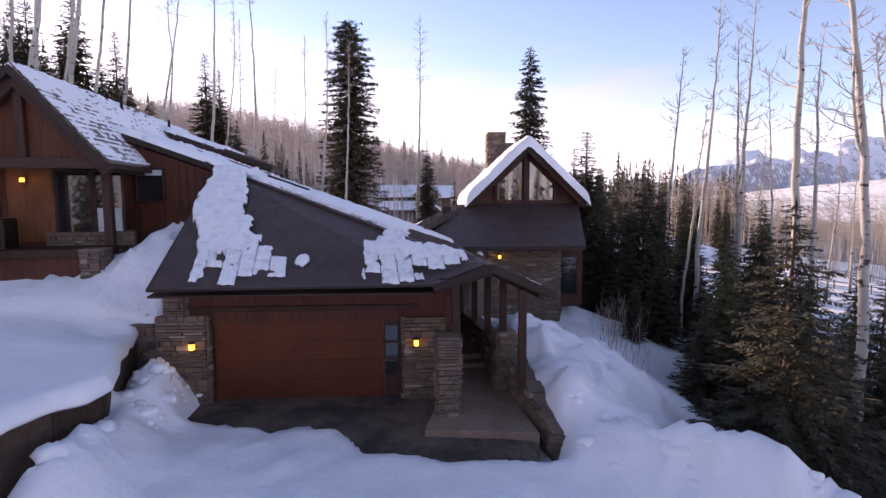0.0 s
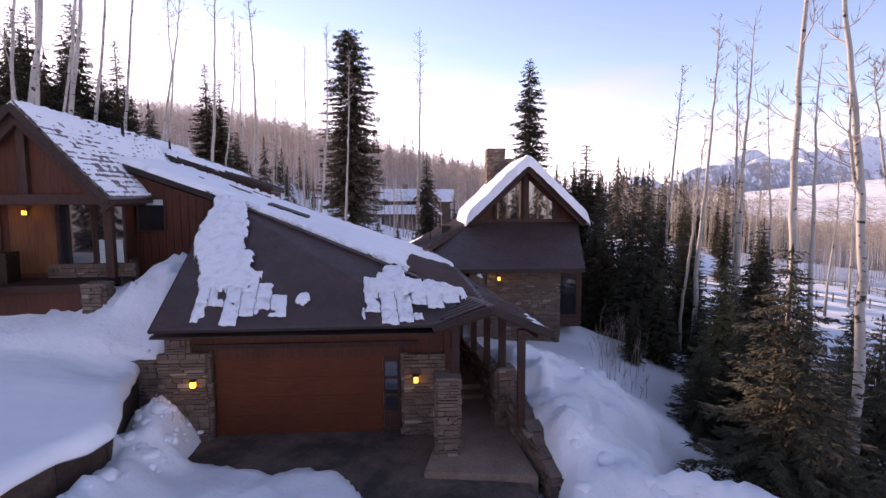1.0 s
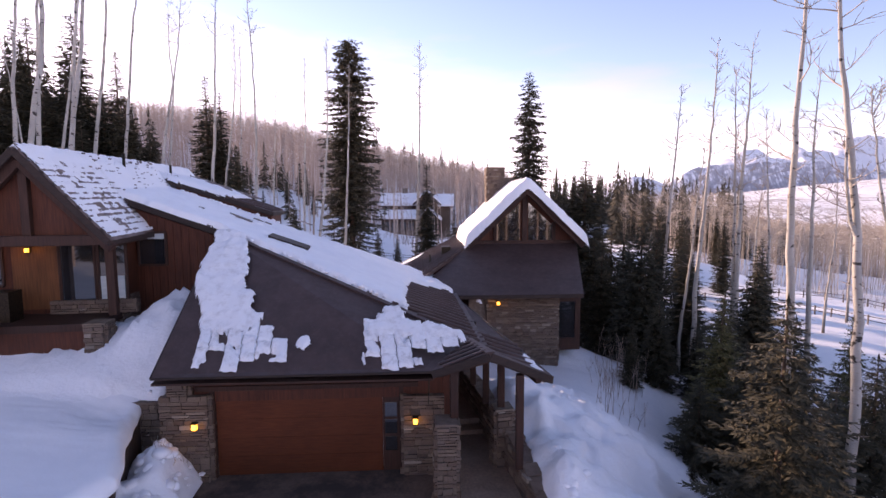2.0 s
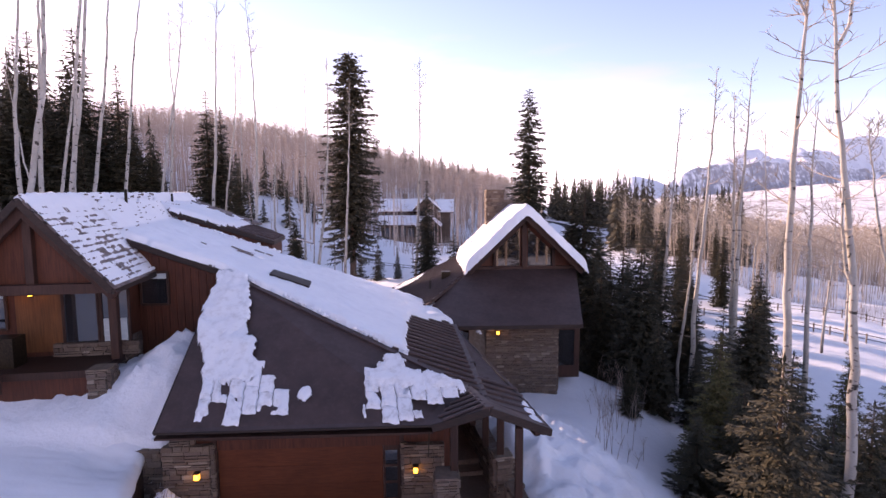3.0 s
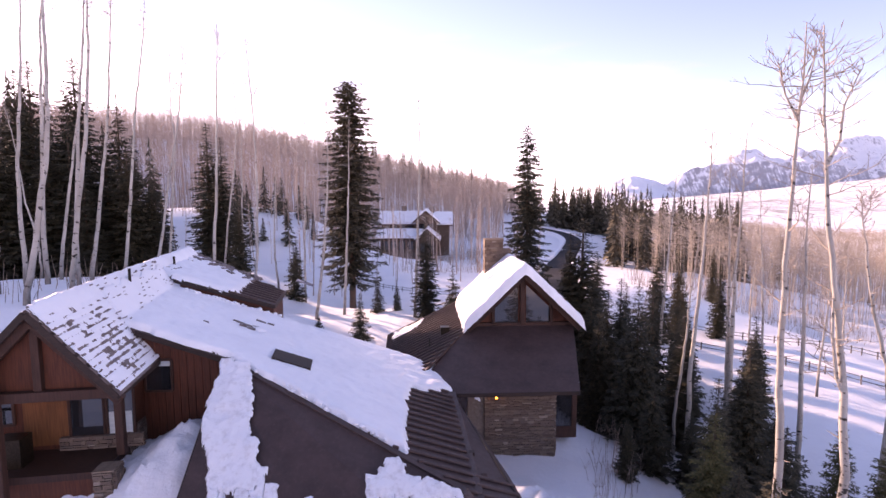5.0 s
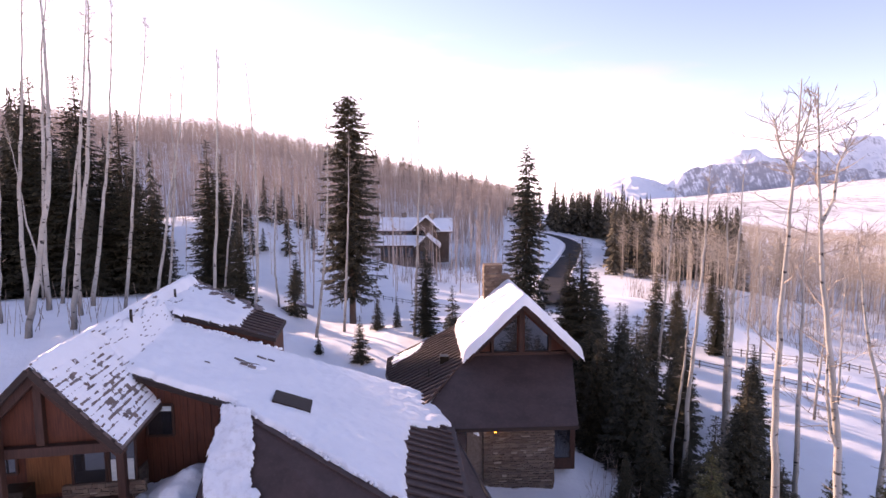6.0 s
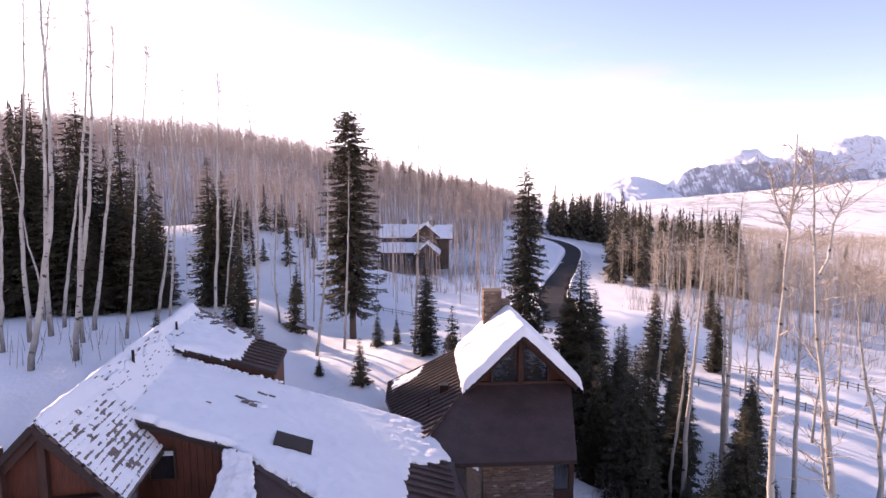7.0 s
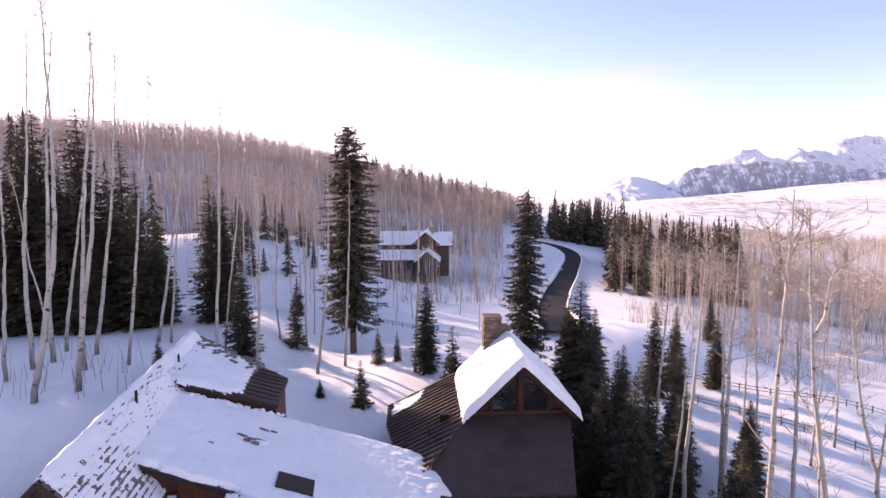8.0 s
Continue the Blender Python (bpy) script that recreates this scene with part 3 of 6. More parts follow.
# caps along hip and ridges, boards along the eaves
for a, b, nm in ((RIDGE_L, HIP_K, "hip_cap"), (HIP_K, PEAK_H, "ridge_cap")):
    bm = bmesh.new()
    beam(bm, Vector(a) + Vector((0, 0, -0.005)), Vector(b) + Vector((0, 0, -0.005)), 0.24, 0.05)
    part(nm, bm, ROOF, s_roof)
for a, b in ((GE0, GE1), (GE1, PEAK_H), (PEAK_H, PORCH), (GE0, RIDGE_L), (RAKE_0, RIDGE_L), (PORCH, on_S(0.0, 21.95)), (A_R0, A_E0), (A_R0, A_L0), (A_E0, A_E1),
             (D_pts[0], D_pts[1]), (D_pts[1], D_pts[2])):
    bm = bmesh.new()
    h = 0.06 if a is GE0 else 0.2
    beam(bm, Vector(a) + Vector((0, 0, -h / 2 - 0.005)), Vector(b) + Vector((0, 0, -h / 2 - 0.005)), 0.06, h)
    part("fascia_board", bm, FASCIA, house)

# flashing tub and vent pipes
bm = bmesh.new()
slab(bm, [on_S(-6.75, 18.0, 0.31), on_S(-5.35, 18.2, 0.31), on_S(-5.55, 19.2, 0.31), on_S(-6.95, 19.0, 0.31)], 0.36)
sky_frame = part("skylight", bm, FASCIA, s_roof, "dark framed skylight clear of snow")
for sy in (0.07, 0.53):
    bm = bmesh.new()
    slab(bm, [on_S(-6.66 - sy * 0.2, 18.03 + sy, 0.332), on_S(-5.46 - sy * 0.2, 18.20 + sy, 0.332), on_S(-5.54 - sy * 0.2, 18.60 + sy, 0.332), on_S(-6.74 - sy * 0.2, 18.43 + sy, 0.332)], 0.02)
    part("pane", bm, SKYPANE, sky_frame, "pane coloured with a lavender sky reflection")
for x, y, h in ((-13.0, 19.5, 0.75), (-14.1, 24.6, 0.6)):
    vv, ff = [], []
    z = A_z(x, y)
    tube(vv, ff, [(x, y, z - 0.1), (x, y, z + h)], [0.06, 0.055], 8)
    me = raw("vent_pipe", vv, ff, BRONZE, True)
    me.transform(Matrix.Translation(-house.location))
    ob = new("vent_pipe", me)
    ob.parent = house

# ---- house: snow on the roofs ----


def roof_snow(name, label, *args, **kw):
    return tagged(new(name, snow_sheet(name, *args, **kw)), label, "snow", kind="stuff")


roof_snow("roof_snow", "deep wind-smoothed snow blanket on the main roof",
          [(-12.75, 17.3), (-12.1, 17.1), (-11.2, 17.0), (-8.1, 17.25), (-5.0, 16.15), (-1.3, 14.75), (-1.5, 16.3), (-1.55, 18.0), (-1.75, 19.1), (-1.7, 20.6), (-0.7, 21.1), (0.0, 22.1), (-0.4, 23.2), (-0.6, 24.9), (-4.6, 24.5), (-8.4, 23.7), (-12.9, 22.9), (-14.05, 23.2)],
          lambda x, y: np.where(x > -7.9, np.minimum(S_z(x, y), G_z(x, y)), np.maximum(S_z(x, y), A_z(x, y))), 0.24, 0.055, 0.13, 0.18, 0.045, 2.0)
roof_snow("roof_snow", "thin cracked snow slab sliding off the garage roof",
          [(-8.2, 17.1), (-7.9, 14.9), (-7.7, 14.4), (-7.15, 13.65), (-6.9, 13.1), (-5.5, 13.1), (-5.3, 13.75), (-5.75, 13.9), (-5.8, 14.4), (-6.35, 14.85), (-6.5, 15.7), (-7.15, 16.95)],
          lambda x, y: G_z(x, y) - 0.04 + 0.10 * smooth(13.1, 14.4, y), 0.10, 0.045, 0.16, 0.07, 0.07, 5.0, SNOW_DIRTY, 0.0, 1.6)
roof_snow("roof_snow", "thin cracked snow patch on the garage roof by the porch",
          [(-2.0, 13.75), (-1.9, 14.15), (-1.55, 14.1), (-1.2, 13.75), (0.55, 13.42), (0.3, 13.12), (-0.7, 13.1), (-1.4, 13.25), (-2.3, 13.1), (-2.4, 13.6)],
          G_z, 0.08, 0.04, 0.18, 0.06, 0.06, 11.0, SNOW_DIRTY, 0.0, 1.6)


def snow_slabs(label, columns, seed):
    """Squared pieces of a thin snow sheet, split along the roof's seams: each column is (u, u, lower y, upper y)."""
    rnd = random.Random(seed)
    verts, faces = [], []
    for u0, u1, lo, hi in columns:
        y = lo
        while y < hi - 0.1:
            y1 = min(hi, y + rnd.uniform(0.42, 0.8))
            if hi - y1 < 0.2:
                y1 = hi
            nu, nv = max(4, int((u1 - u0) / 0.028)), max(4, int((y1 - y) / 0.03))
            thick, b = rnd.uniform(0.045, 0.065), len(verts)
            for j in range(nv + 1):
                for i in range(nu + 1):
                    u, v = u0 + 0.006 + (u1 - u0 - 0.012) * i / nu, y + 0.002 + (y1 - y - 0.004) * j / nv
                    edge = min(i, nu - i, j, nv - j)
                    wob = 0.045 if edge == 0 else 0.02 if edge == 1 else 0.0
                    u += wob * noise.noise((u * 7, v * 7, seed))
                    v += wob * noise.noise((u * 7, v * 7, seed + 5.0))
                    x = u - 0.24 * (v - 12)
                    bite = max(0.0, noise.noise((u * 2.6, v * 2.6, seed + 9.0)) - 0.22) * 0.42
                    h = (-0.02 if edge == 0 else thick * (0.82 if edge == 1 else 1.0) + 0.026 * noise.noise((u * 7, v * 7, 3.0)) + 0.018 * noise.noise((u * 19, v * 19, 6.0))) - bite
                    verts.append((x, v, G_z(x, v) + h))
            w = nu + 1
            faces.extend((b + j * w + i, b + j * w + i + 1, b + (j + 1) * w + i + 1, b + (j + 1) * w + i) for j in range(nv) for i in range(nu))
            y = y1 + 0.006
    return tagged(new("roof_snow", raw("roof_snow", verts, faces, SNOW_THIN, True)), label, "snow", kind="stuff")


snow_slabs("squared pieces of thin snow sliding down the garage roof",
           [(-6.58, -6.25, 12.1, 13.35), (-6.25, -5.82, 12.6, 13.3), (-5.82, -5.38, 12.03, 13.3), (-5.38, -4.98, 12.33, 13.75), (-4.98, -4.58, 12.42, 13.38), (-4.58, -4.14, 12.34, 13.0)], 41)
snow_slabs("squared pieces of thin mottled snow by the porch roof",
           [(-2.08, -1.67, 12.58, 13.7), (-2.16, -2.08, 12.34, 12.9), (-1.66, -1.23, 12.22, 13.9), (-1.23, -0.82, 12.3, 13.75), (-0.82, -0.58, 12.39, 12.58), (-0.82, -0.4, 12.86, 13.7), (-0.4, 0.05, 12.76, 13.5), (0.05, 0.5, 12.96, 13.45)], 43)
roof_snow("roof_snow", "small snow clump left on the garage roof", [(-4.15, 12.85), (-3.9, 12.65), (-3.7, 12.85), (-3.85, 13.15), (-4.1, 13.1)], G_z, 0.08, 0.03, 0.14, 0.1, 0.03, 14.0)
roof_snow("roof_snow", "lumpy snow rim where slates show through", [(-9.3, 20.6), (-8.2, 20.5), (-8.0, 20.8), (-9.0, 20.9)], S_z, 0.3, 0.06, 0.2, 0.15, 0.1, 29.0)
roof_snow("roof_snow", "snow on the raised roof section",
          [(-14.5, 23.1), (-13.0, 22.75), (-10.4, 23.5), (-10.9, 25.6), (-11.2, 27.7), (-15.8, 29.35)], D_z, 0.22, 0.12, 0.2, 0.3, 0.08, 17.0)
roof_snow("roof_snow", "snow strip along the porch eave", [(2.1, 12.75), (2.55, 12.62), (2.4, 13.6), (2.15, 14.6), (2.0, 14.6)], S_z, 0.1, 0.05, 0.1, 0.12, 0.03, 19.0)
roof_snow("roof_snow", "snow along the ridge", [(-12.25, 13.6), (-11.75, 13.7), (-12.4, 17.3), (-13.9, 24.2), (-15.1, 28.9), (-15.9, 29.0), (-14.6, 23.4)],
          lambda x, y: np.maximum(np.minimum(A_z(x, y), A_R0.z + 0.02 * (y - 13.55) + 0.02), D_z(x, y) - 9.0 * (y < 22.6)), 0.15, 0.07, 0.12, 0.18, 0.05, 27.0)
for x, y, r in ((0.35, 22.6, 0.22), (1.2, 22.2, 0.2)):
    roof_snow("roof_snow", "small snow lump in the roof valley", [(x - r, y - r * 0.6), (x + r, y - r * 0.5), (x + r * 0.8, y + r), (x - r * 0.7, y + r)], S_z, 0.16, 0.04, 0.1, 0.12, 0.04, 31.0 + x)

# ---- garage ----
FR = radians(4.5)
FU, FV = Vector((math.cos(FR), math.sin(FR), 0)), Vector((-math.sin(FR), math.cos(FR), 0))
FO = Vector((-4.0, 13.3, 0))


def F(u, v, z):
    """A place on the garage front: u along it, v into it."""
    return FO + FU * u + FV * v + Vector((0, 0, z))


garage = thing("garage", (-4.0, 13.5, -0.2), "timber garage with stone piers under a deep eave", "garage")
for u0, u1, z0, z1 in ((-3.75, -2.58, -0.6, 3.1), (2.62, 4.0, -0.6, 3.1), (-2.58, 2.62, 2.02, 3.1)):
    bm = bmesh.new()
    wall_plate(bm, [F(u0, 0, z0), F(u1, 0, z0), F(u1, 0, z1), F(u0, 0, z1)], FV * 0.25)
    part("wall", bm, SIDING, garage, "red-brown cedar wall over the door")
for u0, n in ((-3.7, 1), (4.0, 1)):
    bm = bmesh.new()
    wall_plate(bm, [F(u0, 0.2, -0.6), F(u0, 7.0, -0.6), F(u0, 4.8 if u0 < 0 else 7.0, 3.4), F(u0, 0.2, 3.0)], FU * (0.2 if u0 < 0 else -0.2))
    part("side_wall", bm, SIDING, garage)
bm = bmesh.new()
beam(bm, F(-3.05, -0.03, 2.40), F(3.1, -0.03, 2.40), 0.07, 0.14)
part("header_beam", bm, TIMBER, garage, "dark timber header over the door")
for u in (-2.55, -1.4, -0.1, 1.2, 2.5):
    bm = bmesh.new()
    beam(bm, F(u, -0.02, 2.5), F(u, -0.02, 3.1), 0.06, 0.05, FV)
    part("batten", bm, SIDING, garage)
bm = bmesh.new()
slab(bm, [GE0[:2] + (3.0,), GE1[:2] + (3.02,), F(4.0, 0.02, 3.05), F(-3.75, 0.02, 3.05)], 0.05)
part("soffit", bm, TIMBER, garage)
for k in range(4):
    z0 = -0.17 + k * 0.545
    bm = bmesh.new()
    c = F(-0.23, 0.10, z0 + 0.268)
    box(bm, c, (4.62, 0.06, 0.541), FR, 0.003)
    part("panel", bm, DOORWOOD, garage, "varnished wood garage door section")
bm = bmesh.new()
box(bm, F(2.34, 0.10, 0.92), (0.5, 0.07, 2.18), FR, 0.006)
leaf = part("glazed_strip", bm, TIMBER, garage, "dark glazed end strip of the door")
for z in (0.62, 1.12, 1.62):
    bm = bmesh.new()
    box(bm, F(2.32, 0.055, z + 0.02), (0.34, 0.02, 0.42), FR, 0.004)
    part("pane", bm, GLASS, garage, "dark window pane")
for u in (-2.6, 2.62):
    bm = bmesh.new()
    beam(bm, F(u, -0.01, -0.2), F(u, -0.01, 2.34), 0.12, 0.1, FV)
    part("jamb", bm, TIMBER, garage)
bm = bmesh.new()
slab(bm, [(-7.2, 10.9, -0.24), (-2.6, 10.9, -0.24), (-2.4, 10.0, -0.26), (1.9, 10.0, -0.26), (1.9, 11.2, -0.26), F(4.2, 0.3, -0.17), F(-3.6, 0.3, -0.17)], 0.5)
solid("apron", bm, CONCRETE, "stained damp concrete apron before the garage", "pavement", "structure")


def stone_mesh(k):
    rnd = random.Random(40 + k)
    bm = bmesh.new()
    bmesh.ops.create_cube(bm, size=1.0)
    for v in bm.verts:
        v.co.x += rnd.uniform(-0.05, 0.05)
        v.co.z += rnd.uniform(-0.07, 0.07)
        v.co.y += rnd.uniform(-0.10, 0.10)
    bmesh.ops.bevel(bm, geom=list(bm.edges), offset=0.055, segments=1, affect="EDGES")
    return finish("stone", bm, STONE)


STONES = [stone_mesh(k) for k in range(8)]


def stone_face(parent, o, u, width, height, seed, top=None, deep=0.16, big=1.0):
    """Courses of ledge stone on the upright face that starts at o and runs along u; top(s) limits its height."""
    rnd = random.Random(seed)
    o, u = Vector(o), Vector(u).normalized()
    n = Vector((u.y, -u.x, 0))
    base = parent.matrix_basis.translation + (parent.parent.matrix_basis.translation if parent.parent else Vector())
    ang = math.atan2(u.y, u.x)
    z = 0.0
    while z < height - 0.03:
        h = min(rnd.choice((0.07, 0.09, 0.11, 0.14, 0.18)) * big, height - z + 0.02)
        s = rnd.uniform(-0.12, 0.0)
        while s < width:
            w = rnd.uniform(0.16, 0.55) * (1.0 if h < 0.13 else 0.8) * big
            a, b = max(s, 0.0), min(s + w, width)
            if b - a > 0.05 and (top is None or z + h * 0.6 < top((a + b) / 2)):
                ob = new("stone", STONES[rnd.randrange(8)])
                ob.parent = parent
                m = Matrix.Translation(o + u * ((a + b) / 2) + Vector((0, 0, z + h / 2)) + n * rnd.uniform(-0.015, 0.025) - base)
                ob.matrix_basis = m @ Matrix.Rotation(ang, 4, "Z") @ Matrix.Diagonal((b - a - 0.014, deep, h - 0.014, 1))
            s += w
        z += h


def stone_block(name, label, lo, hi, rz, height, seed, faces="fr", parent=None, cap=False, big=1.0):
    """A pier or stretch of wall: a mortar core with stones on the named faces (front, left, right). lo: its front corner; hi: width and depth."""
    u = Vector((math.cos(rz), math.sin(rz), 0))
    v = Vector((-u.y, u.x, 0))
    o = Vector(lo)
    w, d = hi
    ob = parent or thing(name, o, label, "stonework")
    bm = bmesh.new()
    box(bm, o + u * w / 2 + v * d / 2 + Vector((0, 0, height / 2 - 0.01)), (w - 0.06, d - 0.06, height - 0.02), rz)
    part("core", bm, MORTAR, ob)
    if "f" in faces:
        stone_face(ob, o, u, w, height, seed, big=big)
    if "r" in faces:
        stone_face(ob, o + u * w, v, d, height, seed + 1, big=big)
    if "l" in faces:
        stone_face(ob, o + v * d, -v, d, height, seed + 2, big=big)
    if cap:
        bm = bmesh.new()
        box(bm, o + u * w / 2 + v * d / 2 + Vector((0, 0, height + 0.03)), (w + 0.08, d + 0.08, 0.07), rz, 0.015)
        part("cap_stone", bm, STONE, ob)
    return ob


stone_block("stone_pier", "buff ledge-stone facing at the garage corner", F(-3.95, -0.16, -0.5), (1.3, 0.3), FR, 2.75, 3, "fr")
stone_block("stone_pier", "tall ledge-stone corner rising to the eave", F(-3.75, -0.12, 2.24), (0.55, 0.3), FR, 0.8, 4, "fr")
stone_block("stone_pier", "ledge-stone facing beside the garage door", F(2.68, -0.16, -0.5), (1.15, 0.3), FR, 2.62, 5, "fl")
stone_block("stone_pier", "free-standing stone pier under the porch post", (-0.32, 11.9, -0.55), (0.5, 0.55), 0.06, 2.45, 6, "flr", None, True)
stone_block("retaining_wall", "low stone wall holding back the snowy terrace", (-9.4, 13.22, -0.3), (1.85, 0.4), 0.05, 2.25, 7, "f")
rw = thing("retaining_wall", (-8.0, 10.0, 0.0), "dark stone terrace wall mostly buried in snow", "stonework")
bends = [(-8.88, 13.2), (-8.30, 11.7), (-7.72, 10.3), (-7.66, 8.9), (-7.95, 6.8)]
for k, ((x0, y0), (x1, y1)) in enumerate(zip(bends, bends[1:])):
    d = Vector((x1 - x0, y1 - y0, 0))
    n = max(1, round(d.length / 1.3))
    for q in range(n):
        a, b = Vector((x0, y0, 0.5)) + d * (q / n), Vector((x0, y0, 0.5)) + d * ((q + 1) / n)
        bm = bmesh.new()
        beam(bm, a + d.normalized() * 0.006, b - d.normalized() * 0.006, 0.24 + 0.02 * ((q + k) % 2), 1.82, (0, 0, 1), 0.03)
        part("stone_slab", bm, BROWNSTONE, rw)
# the terrace's snow, with a rounded rim hanging over the wall
vv, ff = [], []
insets = [0.20, 0.06, 0.0, 0.02, 0.06, 0.12, 0.20, 0.30, 0.42] + [0.42 + 0.16 * 1.12 ** k * k for k in range(1, 18)]
rises = [-0.34, -0.40, -0.34, -0.24, -0.16, -0.09, -0.04, -0.01] + [0.0] * 18
ys = np.arange(4.0, 13.32, 0.07)
for y in ys:
    x0 = float(lip_front(y)) + 0.05 * noise.noise((y * 1.3, 2.0, 7.0))
    for inset, dz in zip(insets, rises):
        x = x0 - inset
        sink = 0.22 * float(smooth(11.6, 13.1, y) * smooth(0.2, 1.6, inset))
        top = float(terrace_z(x, y)) + 0.20 - sink + 0.05 * noise.noise((x * 0.7, y * 0.7, 3.0)) + 0.02 * noise.noise((x * 2.3, y * 2.3, 5.0)) + (0.10 * abs(noise.noise((x * 2.1, y * 2.1, 8.0))) + 0.05 * abs(noise.noise((x * 5.0, y * 5.0, 2.0)))) * float(smooth(10.2, 12.6, y) * smooth(-12.5, -9.5, x))
        z = top + dz * (1.0 + 0.25 * noise.noise((y * 0.9, 4.0, 1.0)))
        held = float(smooth(4.8, 7.6, y + 0.25 * (x + 9)) * smooth(-17.5, -14.0, x))
        vv.append((x, y, z if held == 1.0 else held * z + (1 - held) * (ground_z(x, y) - 0.35)))
w = len(insets)
for j in range(len(ys) - 1):
    for i in range(w - 1):
        ff.append((j * w + i, j * w + i + 1, (j + 1) * w + i + 1, (j + 1) * w + i))
shelf = raw("terrace_snow", vv, ff, SNOW, True)
tagged(new("terrace_snow", shelf), "smooth snow overhanging the terrace wall", "snow", kind="stuff")



def lantern(at, label, rz=0.0, s=1.0):
    x, y, z = at
    ob = thing("wall_lantern", at, label, "lamp")
    bm = bmesh.new()
    box(bm, (x, y + 0.07, z), (0.10 * s, 0.03, 0.22 * s), rz, 0.004)
    part("back_plate", bm, BRONZE, ob)
    bm = bmesh.new()
    box(bm, (x, y - 0.03, z), (0.115 * s, 0.115 * s, 0.16 * s), rz, 0.006)
    part("glass", bm, AMBER, ob, "glowing amber glass")
    for dz, hh in ((0.10, 0.035), (-0.095, 0.025)):
        bm = bmesh.new()
        box(bm, (x, y - 0.02, z + dz * s), (0.155 * s, 0.15 * s, hh), rz, 0.006)
        part("cap", bm, BRONZE, ob)
    lamp = new("lantern_light", bpy.data.lights.new("lantern_light", "POINT"))
    lamp.data.energy, lamp.data.color, lamp.data.shadow_soft_size = 0.7, (1.0, 0.55, 0.18), 0.06
    lamp.location = (x, y - 0.16, z)
    return ob


bm = bmesh.new()
beam(bm, (-0.52, 12.2, 3.05), (-0.55, 12.25, 2.35), 0.03, 0.03, (0, 1, 0), 0.0)
part("rain_chain", bm, BRONZE, garage)
lantern(F(-2.98, -0.30, 1.45), "lit amber lantern on the garage stonework")
lantern(F(3.02, -0.30, 1.45), "lit amber lantern on the garage stonework")

# ---- porch and covered walk ----
walkway = thing("covered_walk", (1.0, 14.0, -0.2), "covered timber walkway beside the garage", "porch")
bm = bmesh.new()
slab(bm, [(-0.62, 11.2, -0.06), (2.05, 11.05, -0.06), (0.2, 20.5, 0.06), (-0.6, 20.5, 0.06), (-0.25, 13.4, 0.02)], 0.7)
part("floor", bm, PAVING, walkway, "worn tan paved walkway floor")
for k in range(2):
    bm = bmesh.new()
    box(bm, (0.35 - 0.27 * k * 0.4, 17.4 + k * 0.45, 0.06 + k * 0.17), (1.9, 4.0, 0.17), 0.2, 0.01)
    part("step", bm, PAVING, walkway)
for k, (x, y, z0, z1) in enumerate(((1.82, 12.5, 0.5, 3.05), (1.45, 13.8, 1.55, 3.3), (1.1, 15.1, 1.2, 3.4), (0.74, 16.4, 1.3, 3.5), (0.3, 17.9, 1.3, 3.6), (0.12, 12.35, 1.9, 3.3))):
    bm = bmesh.new()
    beam(bm, (x, y, z0), (x, y, z1), 0.2, 0.2, (0, 1, 0))
    part("post", bm, TIMBER, walkway, "square dark timber post")
for a, b in (((2.3, 12.45, 2.92), (-0.3, 20.9, 3.28)), ((1.06, 12.3, 3.56), (-0.35, 12.35, 3.1)), ((1.06, 12.3, 3.56), (2.5, 12.55, 2.92)), ((0.1, 12.4, 3.3), (-0.2, 13.6, 3.35))):
    bm = bmesh.new()
    beam(bm, a, b, 0.16, 0.2)
    part("roof_beam", bm, TIMBER, walkway)
bm = bmesh.new()
wall_plate(bm, [(-0.05, 13.6, -0.3), (-1.6, 20.8, -0.3), (-1.6, 20.8, 3.75), (-0.05, 13.6, 3.55)], (-0.15, -0.03, 0))
part("inner_wall", bm, SIDING, walkway, "red-brown board wall inside the walkway")
bm = bmesh.new()
wall_plate(bm, [(-1.7, 20.6, -0.3), (0.4, 20.9, -0.3), (0.4, 20.9, 3.0), (-1.7, 20.6, 3.75)], (0, 0.15, 0))
part("end_wall", bm, TIMBER, walkway)
lw = thing("low_stone_wall", (1.8, 12.5, -0.4), "low ledge-stone wall stepping up beside the walkway", "stonework")
